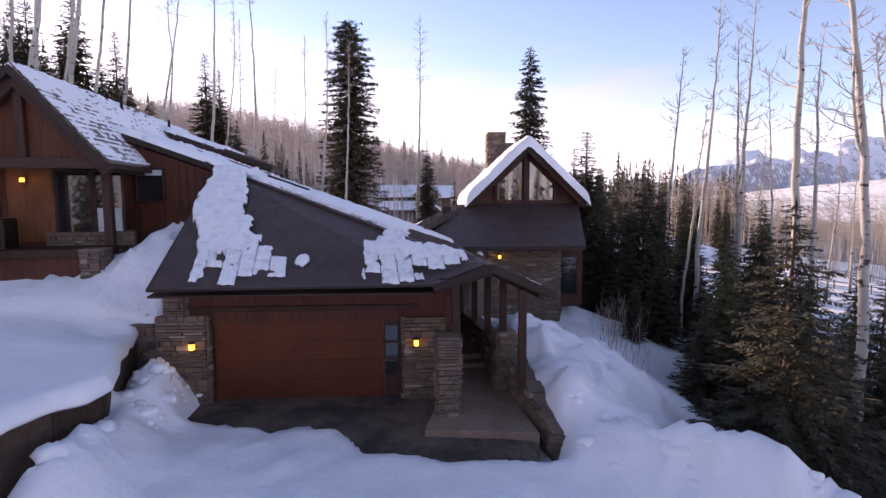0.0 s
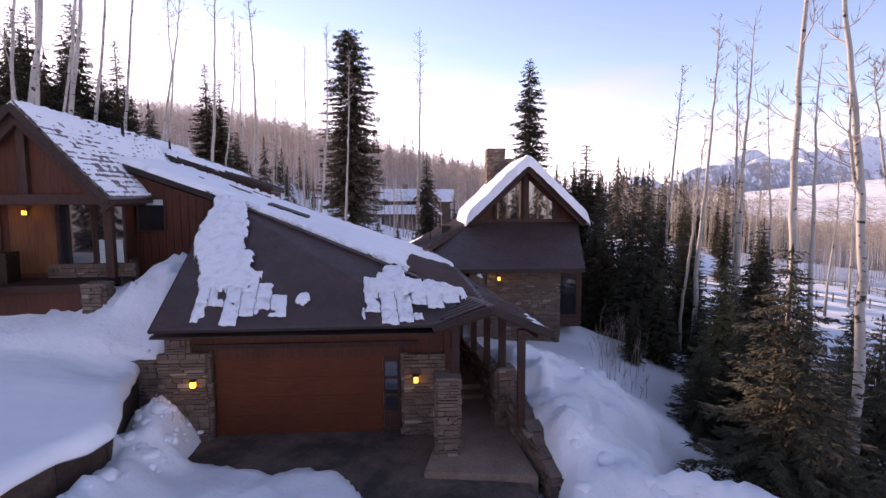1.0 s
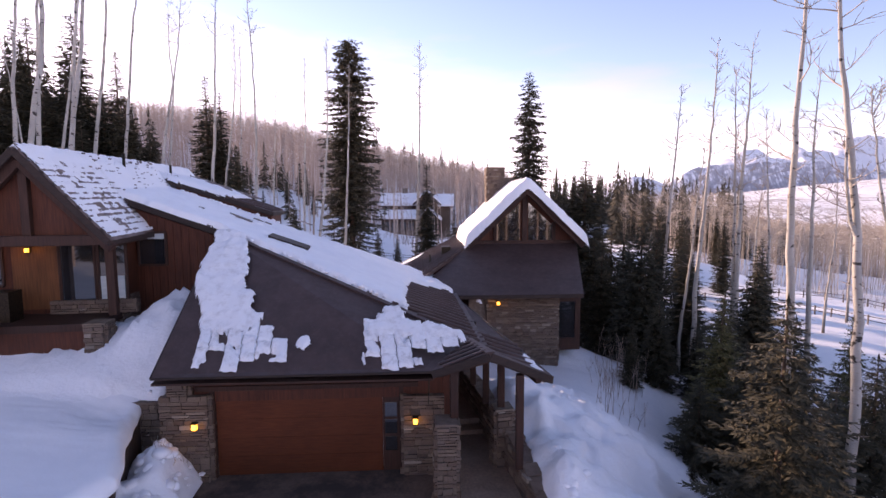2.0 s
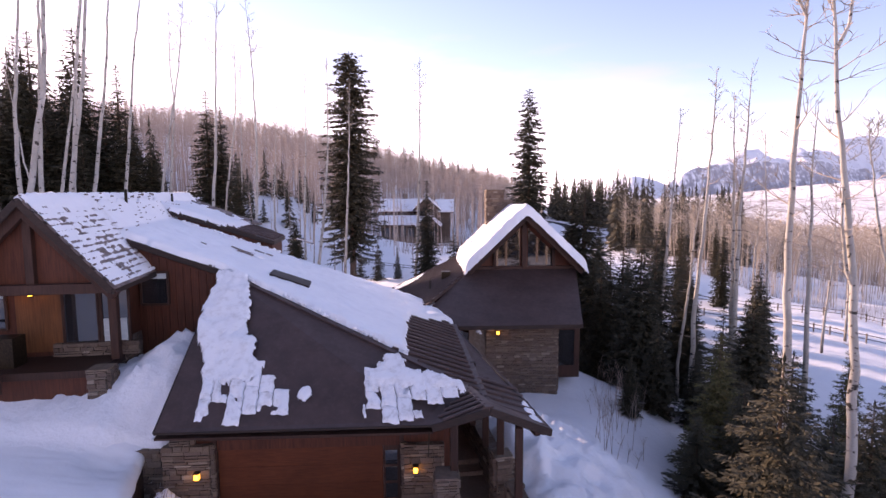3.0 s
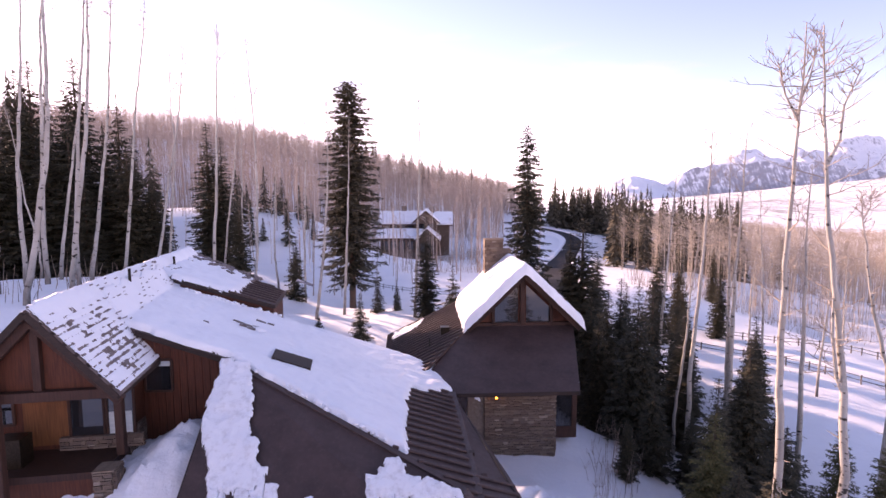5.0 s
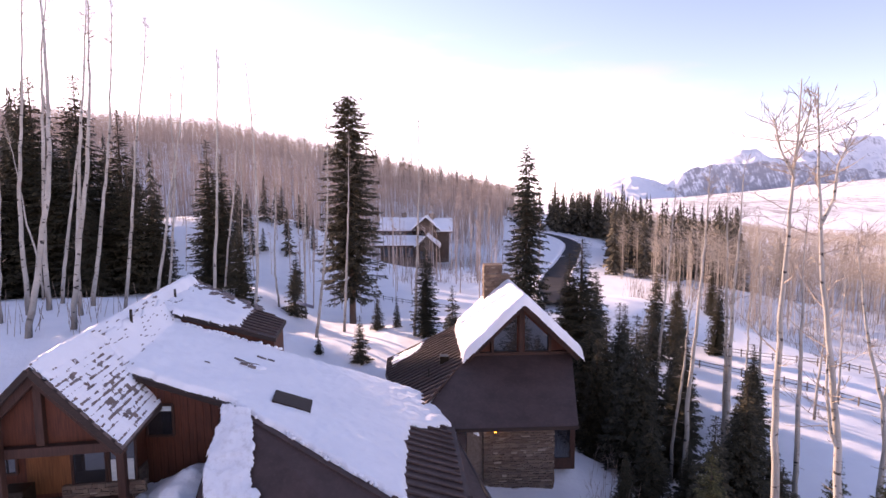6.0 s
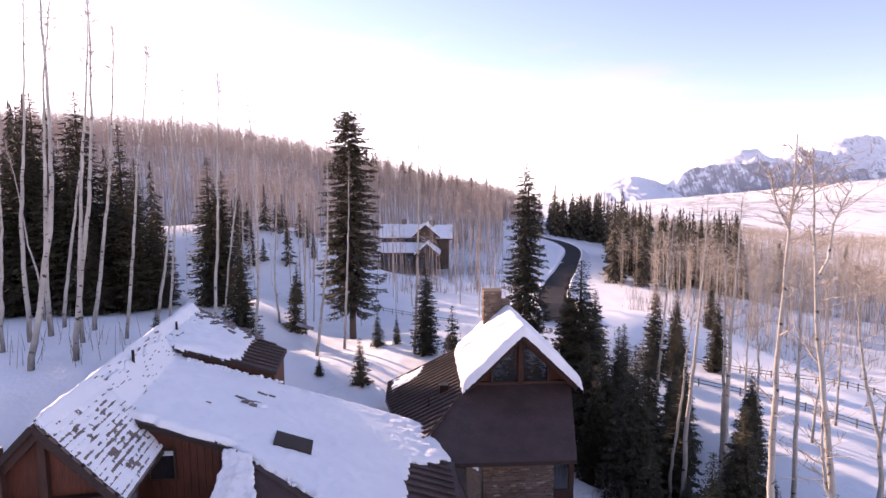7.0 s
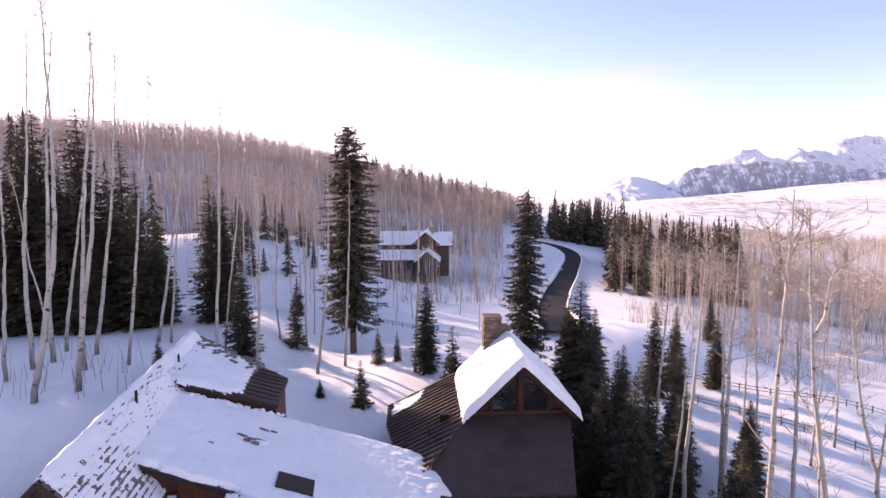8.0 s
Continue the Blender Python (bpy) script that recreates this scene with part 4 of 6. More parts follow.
for (x0, y0), (x1, y1), za, zb, sd in (((2.35, 10.75), (1.62, 13.5), 0.0, 0.95, 12), ((1.62, 13.5), (0.35, 18.4), 1.05, 1.15, 14)):
    o = Vector((x0, y0, -0.6))
    d = Vector((x1 - x0, y1 - y0, 0))
    L = d.length
    nrm = Vector((d.y, -d.x, 0)).normalized()
    topf = lambda s, za=za, zb=zb, L=L: za + 0.6 + (zb - za) * s / L
    for off, rev in ((0.0, 1), (0.36, 0)):
        if rev:
            stone_face(lw, o + d - nrm * 0.0 + Vector((0, 0, 0)), -d, L, 1.8, sd, lambda s, f=topf, L=L: f(L - s), 0.14)
        else:
            stone_face(lw, o + nrm * off, d, L, 1.8, sd + 1, topf, 0.14)
    bm = bmesh.new()
    wall_plate(bm, [o + nrm * 0.03, o + d + nrm * 0.03, o + d + nrm * 0.03 + Vector((0, 0, zb + 0.57)), o + nrm * 0.03 + Vector((0, 0, za + 0.57))], nrm * 0.3)
    part("core", bm, MORTAR, lw)
    rnd = random.Random(sd + 50)
    s = 0.0
    while s < L - 0.1:
        w = min(rnd.uniform(0.28, 0.55), L - s)
        pa, pb = [o + d * (q / L) + nrm * (0.18 + rnd.uniform(-0.03, 0.03)) + Vector((0, 0, za + 0.625 + (zb - za) * q / L + rnd.uniform(-0.01, 0.02))) for q in (s + 0.01, s + w - 0.01)]
        bm = bmesh.new()
        beam(bm, pa, pb, rnd.uniform(0.40, 0.48), rnd.uniform(0.06, 0.09), (0, 0, 1), 0.015)
        part("coping_stone", bm, STONE, lw)
        s += w
stone_face(lw, (2.28, 10.76, -0.6), (1.0, 0.2, 0), 0.5, 0.62, 16)
stone_block("stone_pier", "stone pier carrying a porch post", (1.32, 13.55, -0.4), (0.46, 0.46), 0.2, 1.98, 17, "flr", None, True)

# ---- connecting wall between the gabled wing and the garage ----
wing = thing("gabled_wing", (-12.0, 16.0, 3.0), "red-brown gabled wing with timber porch and stone base", "house wing")
bm = bmesh.new()
wall_plate(bm, [(-11.3, 17.12, 2.5), (-7.9, 17.35, 2.5), (-7.9, 17.35, 6.2), (-11.15, 17.13, 7.35), (-11.3, 17.12, 7.35)], (0, 0.2, 0))
part("wall", bm, SIDING, wing, "red-brown cedar board wall")
for k in range(12):
    bm = bmesh.new()
    x = -11.2 + k * 0.27
    beam(bm, (x, 17.1 + 0.068 * (x + 11.3), 3.0), (x, 17.1 + 0.068 * (x + 11.3), 7.3 - 0.355 * (x + 11.2)), 0.035, 0.02, (0, 1, 0), 0.0)
    part("batten", bm, SIDING, wing)


def window(parent, o, u, w, h, panes=1, blind=0.0, label="dark framed window"):
    """A framed window on the face that runs along u from its lower corner o."""
    o, u = Vector(o), Vector(u).normalized()
    n = Vector((u.y, -u.x, 0))
    bm = bmesh.new()
    z = Vector((0, 0, 1))
    for a, b in ((o, o + u * w), (o + z * h, o + u * w + z * h)):
        beam(bm, a + n * 0.02, b + n * 0.02, 0.09, 0.08)
    for k in range(panes + 1):
        p = o + u * (w * k / panes) + n * 0.018
        beam(bm, p, p + z * h, 0.08, 0.085, n)
    fr = part("window", bm, TIMBER, parent, label)
    bm = bmesh.new()
    wall_plate(bm, [o, o + u * w, o + u * w + z * h, o + z * h], n * 0.012)
    part("pane", bm, GLASS, parent)
    if blind:
        bm = bmesh.new()
        wall_plate(bm, [o + z * (h * (1 - blind)) + n * 0.016, o + u * w + z * (h * (1 - blind)) + n * 0.016, o + u * w + z * h * 0.99 + n * 0.016, o + z * h * 0.99 + n * 0.016], n * 0.006)
        part("blind", bm, BLIND, parent, "pale half-drawn blind")
    return fr


window(wing, (-11.02, 17.08, 5.35), (1, 0.068, 0), 0.95, 1.15, 1, 0.2)

AU, AV = Vector((0.984, 0.176, 0)), Vector((-0.2, 0.98, 0)).normalized()
AO = Vector((-11.0, 15.9, 0))


def AP(u, v, z):
    return AO + AU * u + AV * v + Vector((0, 0, z))


bm = bmesh.new()
wall_plate(bm, [AP(-7.0, 0, 2.5), AP(0, 0, 2.5), AP(0, 0, 6.6), AP(-1.6, 0, 8.55), AP(-3.6, 0, 6.6), AP(-7.0, 0, 6.6)], AV * 0.2)
part("wall", bm, SIDING, wing)
bm = bmesh.new()
wall_plate(bm, [AP(0, 0, 2.5), AP(0.15, 1.6, 2.5), AP(0.15, 1.6, 7.0), AP(0, 0, 6.6)], -AU * 0.2)
part("wall", bm, SIDING, wing)
# the lamp's pool of light on the wall, as an amber panel
bm = bmesh.new()
wall_plate(bm, [AP(-3.1, -0.02, 4.1), AP(-1.75, -0.02, 4.1), AP(-1.75, -0.02, 6.55), AP(-3.1, -0.02, 6.55)], AV * 0.02)
part("bay_panel", bm, LAMPLIT_WOOD, wing, "board panel coloured amber for the lamp's glow")
window(wing, AP(-1.7, -0.03, 4.35), AU, 1.05, 2.0, 1, 0.0)
window(wing, AP(-0.55, -0.05, 4.35), AU, 0.85, 2.0, 1, 0.0)
# pale blue-white plate covering the lower part of the corner window
bm = bmesh.new()
wall_plate(bm, [AP(-0.50, -0.075, 4.38), AP(0.22, -0.075, 4.38), AP(0.22, -0.075, 5.15), AP(-0.50, -0.075, 5.15)], AV * 0.015)
part("blind", bm, BLIND, wing, "pale blue-white plate over the lower sash")
window(wing, AP(-4.3, -0.03, 4.9), AU, 0.95, 1.35, 2, 0.25)
lantern(AP(-2.55, -0.14, 6.05), "lit lantern beside the wing's porch door", 0.17, 0.8)
for u, v, z0, z1 in ((0.15, -0.75, 4.0, 6.5), (-2.6, -2.0, 3.4, 8.4), (-5.0, -1.3, 3.4, 6.4)):
    bm = bmesh.new()
    beam(bm, AP(u, v, z0), AP(u, v, z1), 0.24, 0.24, AV)
    part("post", bm, TIMBER, wing, "heavy timber porch post")
gf = -0.06 * AV
for a, b in ((A_R0, A_E0), (A_R0, A_L0)):
    a2, b2 = Vector(a) + AV * 0.25 - Vector((0, 0, 0.36)), Vector(b) + AV * 0.25 - Vector((0, 0, 0.3))
    bm = bmesh.new()
    beam(bm, a2, b2, 0.2, 0.3)
    part("rafter", bm, TIMBER, wing)
bm = bmesh.new()
gw = [Vector(A_R0) + AV * 0.5 - Vector((0, 0, 0.3)), Vector(A_E0) + AV * 0.5 + Vector((-0.15, -0.03, -0.15)), Vector(A_L0) + AV * 0.5 + Vector((0.15, 0.03, -0.15))]
wall_plate(bm, gw, AV * 0.12)
part("gable_wall", bm, SIDING, wing, "red-brown boards filling the gable")
bm = bmesh.new()
beam(bm, gw[0] - AV * 0.1 - Vector((0, 0, 0.2)), Vector((gw[0].x, gw[0].y, 6.5)) - AV * 0.1, 0.22, 0.2, AV)
part("king_post", bm, TIMBER, wing)
bm = bmesh.new()
beam(bm, (-14.2, 13.5, 6.45), (-10.1, 14.25, 6.45), 0.24, 0.3)
part("tie_beam", bm, TIMBER, wing)
bm = bmesh.new()
beam(bm, (-10.15, 14.3, 6.35), (-10.75, 17.0, 6.4), 0.2, 0.26)
part("eave_beam", bm, TIMBER, wing)
bm = bmesh.new()
slab(bm, [AP(-6.5, -1.75, 3.95), AP(0.0, -1.75, 3.95), AP(0.1, 0, 3.95), AP(-6.5, 0, 3.95)], 0.22)
part("deck", bm, TIMBER, wing, "dark timber porch deck")
bm = bmesh.new()
wall_plate(bm, [AP(-6.5, -1.6, 2.4), AP(-0.1, -1.6, 2.4), AP(-0.1, -1.6, 3.75), AP(-6.5, -1.6, 3.75)], AV * 0.15)
part("skirting", bm, SIDING, wing)
for k in range(6):
    bm = bmesh.new()
    beam(bm, AP(-6.2 + 0.5 * k, -1.55, 3.95), AP(-6.2 + 0.5 * k, -1.55, 4.85), 0.06, 0.06, AV)
    part("baluster", bm, TIMBER, wing)
bm = bmesh.new()
beam(bm, AP(-6.4, -1.55, 4.88), AP(-3.3, -1.55, 4.88), 0.12, 0.08)
part("handrail", bm, TIMBER, wing)
bm = bmesh.new()
box(bm, AP(-2.9, -0.9, 4.4), (0.75, 0.6, 0.95), 0.17, 0.02)
solid("grill", bm, BRONZE, "dark covered grill on the porch deck", "grill")
stone_face(wing, AP(-2.0, -0.12, 3.95), AU, 2.6, 0.42, 21)
stone_face(wing, AP(0.05, -0.1, 2.9), AV, 1.6, 1.5, 22)
stone_block("stone_pier", "ledge-stone pier at the porch corner", AP(-0.25, -1.75, 2.4), (0.55, 0.55), 0.17, 1.5, 23, "fr", None, True)

# slates on the near part of the steep roof
SLATE_MESH = []
for k in range(3):
    rnd = random.Random(70 + k)
    bm = bmesh.new()
    bmesh.ops.create_cube(bm, size=1.0)
    for v in bm.verts:
        v.co.x += rnd.uniform(-0.04, 0.04)
        v.co.y += rnd.uniform(-0.03, 0.03)
    SLATE_MESH.append(finish("slate", bm, SLATE))
down = (A_E0 - A_R0).normalized()
back = (A_R1 - A_R0).normalized()
nrm = down.cross(back).normalized()
if nrm.z < 0:
    nrm = -nrm
down = back.cross(nrm).normalized() * (1 if back.cross(nrm).z < 0 else -1)
rnd = random.Random(5)
slope_len = (A_E0 - A_R0).dot(down)
frame_a = Matrix((down, back, nrm)).transposed()
for r in range(16):
    for c in range(31):
        s, q = slope_len - 0.05 - r * 0.22, (c + (0.5 if r % 2 else 0.0)) * 0.24 + 0.10
        if s < 0.1 or q > 3.15 + 0.04 * r + 4.0 * (1 - s / slope_len) or q > 5.6:
            continue
        p = A_R0 + (A_E0 - A_R0 - down * slope_len).project(back) * (s / slope_len) + down * s + back * q + nrm * (0.036 + rnd.uniform(0, 0.02))
        ob = new("slate", SLATE_MESH[rnd.randrange(3)])
        ob.parent = a_roof
        ob.matrix_basis = Matrix.Translation(p - house.location) @ frame_a.to_4x4() @ Matrix.Rotation(radians(4), 4, "Y") @ Matrix.Diagonal((0.31, 0.222, 0.024, 1))

# thin snow over the slates, sunk below their lower edges where the wind has bared them
cells = np.random.RandomState(4).rand(40, 60)
gs, gq = np.arange(0.0, slope_len + 0.03, 0.035), np.arange(0.06, 6.0, 0.04)
S, Q = np.meshgrid(gs, gq)
row = np.clip(((slope_len + 0.10 - S) / 0.22).astype(int), 0, 39)
col = np.clip(((Q + np.where(row % 2, 0.12, 0.0)) / 0.24).astype(int), 0, 59)
within = (slope_len + 0.10 - S) / 0.22 - row
bare = np.exp(-((S - slope_len * 0.66) / 1.0) ** 2 - ((Q - 2.0) / 1.7) ** 2)
lay = 0.086 + 0.016 * fbm(S, Q, 2.6, 6.0, 4) + 0.014 * fbm(S, Q, 9.0, 8.0, 3) + 0.034 * (cells[row, col] - 0.5) - 0.024 * bare - 0.020 * (within < 0.25)
skew = (A_E0 - A_R0 - down * slope_len).project(back) / slope_len
keep = Q < 3.25 + 4.2 * (1 - S / slope_len)
P = [np.array(A_R0)[i] + S * (down[i] + skew[i]) + Q * back[i] + lay * nrm[i] for i in range(3)]
ny, nx = S.shape
j, i = np.nonzero(keep[:-1, :-1] & keep[1:, 1:])
a = j * nx + i
me = raw("roof_snow", np.stack([p.ravel() for p in P], 1).tolist(), np.stack([a, a + nx, a + nx + 1, a + 1], 1).tolist(), SNOW, True)
tagged(new("roof_snow", me), "thin patchy snow caught on the slates", "snow", kind="stuff")

# slate edges showing through the snow along the ridge and where the wind has bared the roof
rnd = random.Random(15)


def snow_top(x, y):
    return max(S_z(x, y), A_z(x, y)) + 0.235


for k in range(150):
    q = 3.0 + 12.6 * rnd.random()
    s = 0.15 + (2.3 - 0.10 * q) * rnd.random() ** 1.3
    p = A_R0 + back * q + down * s
    if q > 9.6:
        z = max(D_z(p.x, p.y) + 0.20, A_z(p.x, p.y) + 0.05)
    else:
        z = snow_top(p.x, p.y)
    ob = new("slate", SLATE_MESH[rnd.randrange(3)])
    ob.parent = a_roof
    ob.matrix_basis = Matrix.Translation(Vector((p.x, p.y, z)) - house.location) @ frame_a.to_4x4() @ Matrix.Rotation(radians(rnd.uniform(4, 14)), 4, "Y") @ Matrix.Rotation(rnd.uniform(-.08, .08), 4, "Z") @ Matrix.Diagonal((rnd.uniform(0.02, 0.05), rnd.uniform(0.08, 0.24), 0.03, 1))
# slates along the far edge of the raised roof
d_far, d_peak = Vector((-9.5, 27.6, 0)), Vector((-15.3, 29.1, 0))
for e in range(17):
    for r in range(5):
        if rnd.random() < 0.18 + 0.11 * r:
            continue
        p = d_peak.lerp(d_far, (e + 0.5 * (r % 2) + 0.3) * 0.045) + Vector((0.10, -0.99, 0)) * (0.12 + 0.34 * r)
        ob = new("slate", SLATE_MESH[rnd.randrange(3)])
        ob.parent = d_roof
        ob.matrix_basis = Matrix.Translation(Vector((p.x, p.y, D_z(p.x, p.y) + 0.235)) - house.location) @ Matrix.Rotation(-0.25, 4, "Z") @ Matrix.Rotation(0.36 + rnd.uniform(-.05, .08), 4, "Y") @ Matrix.Diagonal((rnd.uniform(0.14, 0.25), rnd.uniform(0.18, 0.29), 0.04, 1))
for x, y, w, d in ((-9.15, 20.7, 0.45, 0.07), (-8.75, 20.66, 0.4, 0.09), (-8.4, 20.8, 0.42, 0.06), (-8.85, 20.45, 0.32, 0.12), (-8.5, 20.44, 0.34, 0.14), (-8.6, 21.75, 0.45, 0.07), (-8.2, 21.85, 0.3, 0.06), (-9.9, 19.4, 0.22, 0.04)):
    ob = new("slate", SLATE_MESH[rnd.randrange(3)])
    ob.parent = s_roof
    ob.matrix_basis = Matrix.Translation(Vector(on_S(x, y, 0.265)) - house.location) @ Matrix.Rotation(0.14 + rnd.uniform(-.12, .12), 4, "Z") @ Matrix.Rotation(0.34 + rnd.uniform(-.06, .06), 4, "Y") @ Matrix.Diagonal((w, d * 1.5, 0.05, 1))

# ---- tower with the glazed gable ----
TR = radians(4)
TU, TV, TO = Vector((math.cos(TR), math.sin(TR), 0)), Vector((-math.sin(TR), math.cos(TR), 0)), Vector((3.95, 26.9, 0))


def T(u, v, z):
    return TO + TU * u + TV * v + Vector((0, 0, z))


tower = thing("gabled_tower", (3.95, 26.0, 0.0), "stone and timber tower with glazed gable and snowy roof", "house wing")
bm = bmesh.new()
wall_plate(bm, [T(-2.75, 0.35, 5.0), T(2.75, 0.35, 5.0), T(2.75, 0.35, 5.5), T(0, 0.35, 8.05), T(-2.75, 0.35, 5.5)], TV * 0.2)
part("gable_wall", bm, SIDING, tower)
for s in (-1, 1):
    bm = bmesh.new()
    slab(bm, [T(0, -0.3, 8.3), T(0, 6.0, 8.3), T(s * 3.15, 6.0, 5.25), T(s * 3.15, -0.3, 5.25)], 0.18)
    part("roof", bm, ROOF, tower)
    bm = bmesh.new()
    beam(bm, T(0, -0.32, 8.16), T(s * 3.12, -0.32, 5.14), 0.1, 0.34)
    part("bargeboard", bm, TIMBER, tower, "heavy dark gable board")
    bm = bmesh.new()
    wall_plate(bm, [T(s * 2.75, 0.4, 2.5), T(s * 2.75, 5.8, 2.5), T(s * 2.75, 5.8, 5.5), T(s * 2.75, 0.4, 5.5)], TU * (-0.2 * s))
    part("wall", bm, SIDING, tower)
for u0, u1, zl, zr in ((-1.55, -0.22, 6.25, 7.5), (0.22, 1.55, 7.5, 6.25)):
    bm = bmesh.new()
    wall_plate(bm, [T(u0, 0.32, 5.42), T(u1, 0.32, 5.42), T(u1, 0.32, zr), T(u0, 0.32, zl)], TV * 0.02)
    part("pane", bm, GLASS, tower, "tall gable window reflecting the trees")
for u, zt in ((-1.62, 6.4), (0.0, 8.0), (1.62, 6.4)):
    bm = bmesh.new()
    beam(bm, T(u, 0.25, 5.2), T(u, 0.25, zt), 0.26 if u == 0 else 0.16, 0.2, TV)
    part("post", bm, TIMBER, tower)
bm = bmesh.new()
beam(bm, T(-2.8, 0.25, 5.3), T(2.8, 0.25, 5.3), 0.2, 0.22)
part("sill_beam", bm, TIMBER, tower)
skirt = part("roof", slab(bmesh.new(), [T(-2.9, 0.3, 5.3), T(2.9, 0.3, 5.3), T(1.75, -4.6, 3.32), T(-6.2, -4.6, 3.32)], 0.16), ROOF, tower, "dark brown skirt roof below the gable")
bm = bmesh.new()
beam(bm, T(-4.0, -4.62, 3.22), T(1.75, -4.62, 3.22), 0.06, 0.18)
part("fascia_board", bm, FASCIA, tower)
L_pts = [T(-2.9, 0.3, 5.3), T(-6.2, -4.6, 3.42), T(-7.9, 4.1, 2.85), T(-8.0, 7.0, 2.85), T(-2.9, 7.0, 5.3)]
L_z = plane_of(L_pts[0], L_pts[3], L_pts[4])
lroof = part("roof", slab(bmesh.new(), [(p.x, p.y, L_z(p.x, p.y)) for p in L_pts], 0.16), ROOF, tower, "brown ribbed metal roof with sun on its ribs")
roof_ribs(lroof, L_pts, L_z, tuple(T(-5, -4.5, 0))[:2], tuple(TV)[:2], tuple(TU)[:2], 24, 0.50, 0.13)
bm = bmesh.new()
wall_plate(bm, [T(-7.6, 4.3, -1.0), T(-7.7, 6.8, -1.0), T(-7.7, 6.8, 3.0), T(-7.6, 4.3, 3.0)], TU * 0.2)
part("wall", bm, SIDING, tower)
bm = bmesh.new()
wall_plate(bm, [T(-7.6, 6.8, -1.0), T(2.7, 6.8, -1.0), T(2.7, 6.8, 5.2), T(-2.9, 6.8, 5.2), T(-7.6, 6.8, 2.9)], -TV * 0.2)
part("wall", bm, SIDING, tower)
for c, sz, z0, z1 in ((T(-4.3, 0.9, 0), 0.5, -0.1, 0.45), (T(-5.2, -0.2, 0), 0.07, -0.1, 0.55)):
    z = L_z(c.x, c.y)
    bm = bmesh.new()
    box(bm, (c.x, c.y, z + (z0 + z1) / 2), (sz, sz, z1 - z0), TR, 0.01)
    part("roof_vent", bm, BRONZE, tower)
# body below
bm = bmesh.new()
wall_plate(bm, [T(-3.4, -3.45, -1.6), T(0.85, -3.45, -1.6), T(0.85, -3.45, 3.4), T(-3.4, -3.45, 3.4)], TV * 0.3)
part("wall", bm, MORTAR, tower)
stone_face(tower, T(-2.6, -3.5, -1.5), TU, 3.45, 4.65, 31, None, 0.18, 0.85)
stone_face(tower, T(0.85, -3.5, -1.5), TV, 0.95, 4.65, 32, None, 0.18, 0.85)
bm = bmesh.new()
box(bm, T(1.50, -0.9, 1.75), (1.4, 3.8, 3.2), TR, 0.02)
part("bay", bm, TIMBER, tower, "dark timber bay beside the stone wall")
window(tower, T(0.95, -2.83, 0.75), TU, 1.0, 1.9, 1, 0.0, "dark bay window")
lantern(T(-2.05, -3.72, 2.75), "lit lantern on the tower's stone wall", TR, 1.0)
# chimney
ch = thing("chimney", (2.85, 32.1, 6.0), "square ledge-stone chimney with flat cap", "chimney")
stone_block("", "", (2.2, 31.7, 6.0), (1.02, 0.95), TR, 3.62, 41, "flr", ch)
stone_block("", "", (3.23, 31.78, 6.0), (0.55, 0.8), TR, 3.0, 43, "fr", ch)
bm = bmesh.new()
box(bm, (2.69, 32.2, 9.67), (1.18, 1.12, 0.12), TR, 0.02)
part("cap_stone", bm, STONE, ch)
bm = bmesh.new()
box(bm, (3.48, 32.2, 9.03), (0.6, 0.9, 0.08), TR, 0.02)
part("cap_stone", bm, STONE, ch)


roof_snow("roof_snow", "thick bright snow cap on the tower gable", [(-3.35, -0.62), (3.3, -0.62), (3.3, 6.15), (-3.35, 6.15)],
          lambda u, v: 8.34 - 3.05 / 3.15 * np.sqrt(u * u + 0.02), 0.60, 0.05, 0.09, 0.24, 0.07, 37.0, frame_of=(TO, TU, TV))
roof_snow("roof_snow", "snow patch on the ribbed roof", [tuple(T(-7.6, 5.0, 0))[:2], tuple(T(-6.6, 4.8, 0))[:2], tuple(T(-5.6, 5.4, 0))[:2], tuple(T(-5.4, 6.9, 0))[:2], tuple(T(-7.6, 6.9, 0))[:2]], L_z, 0.13, 0.08, 0.3, 0.15, 0.05, 39.0)


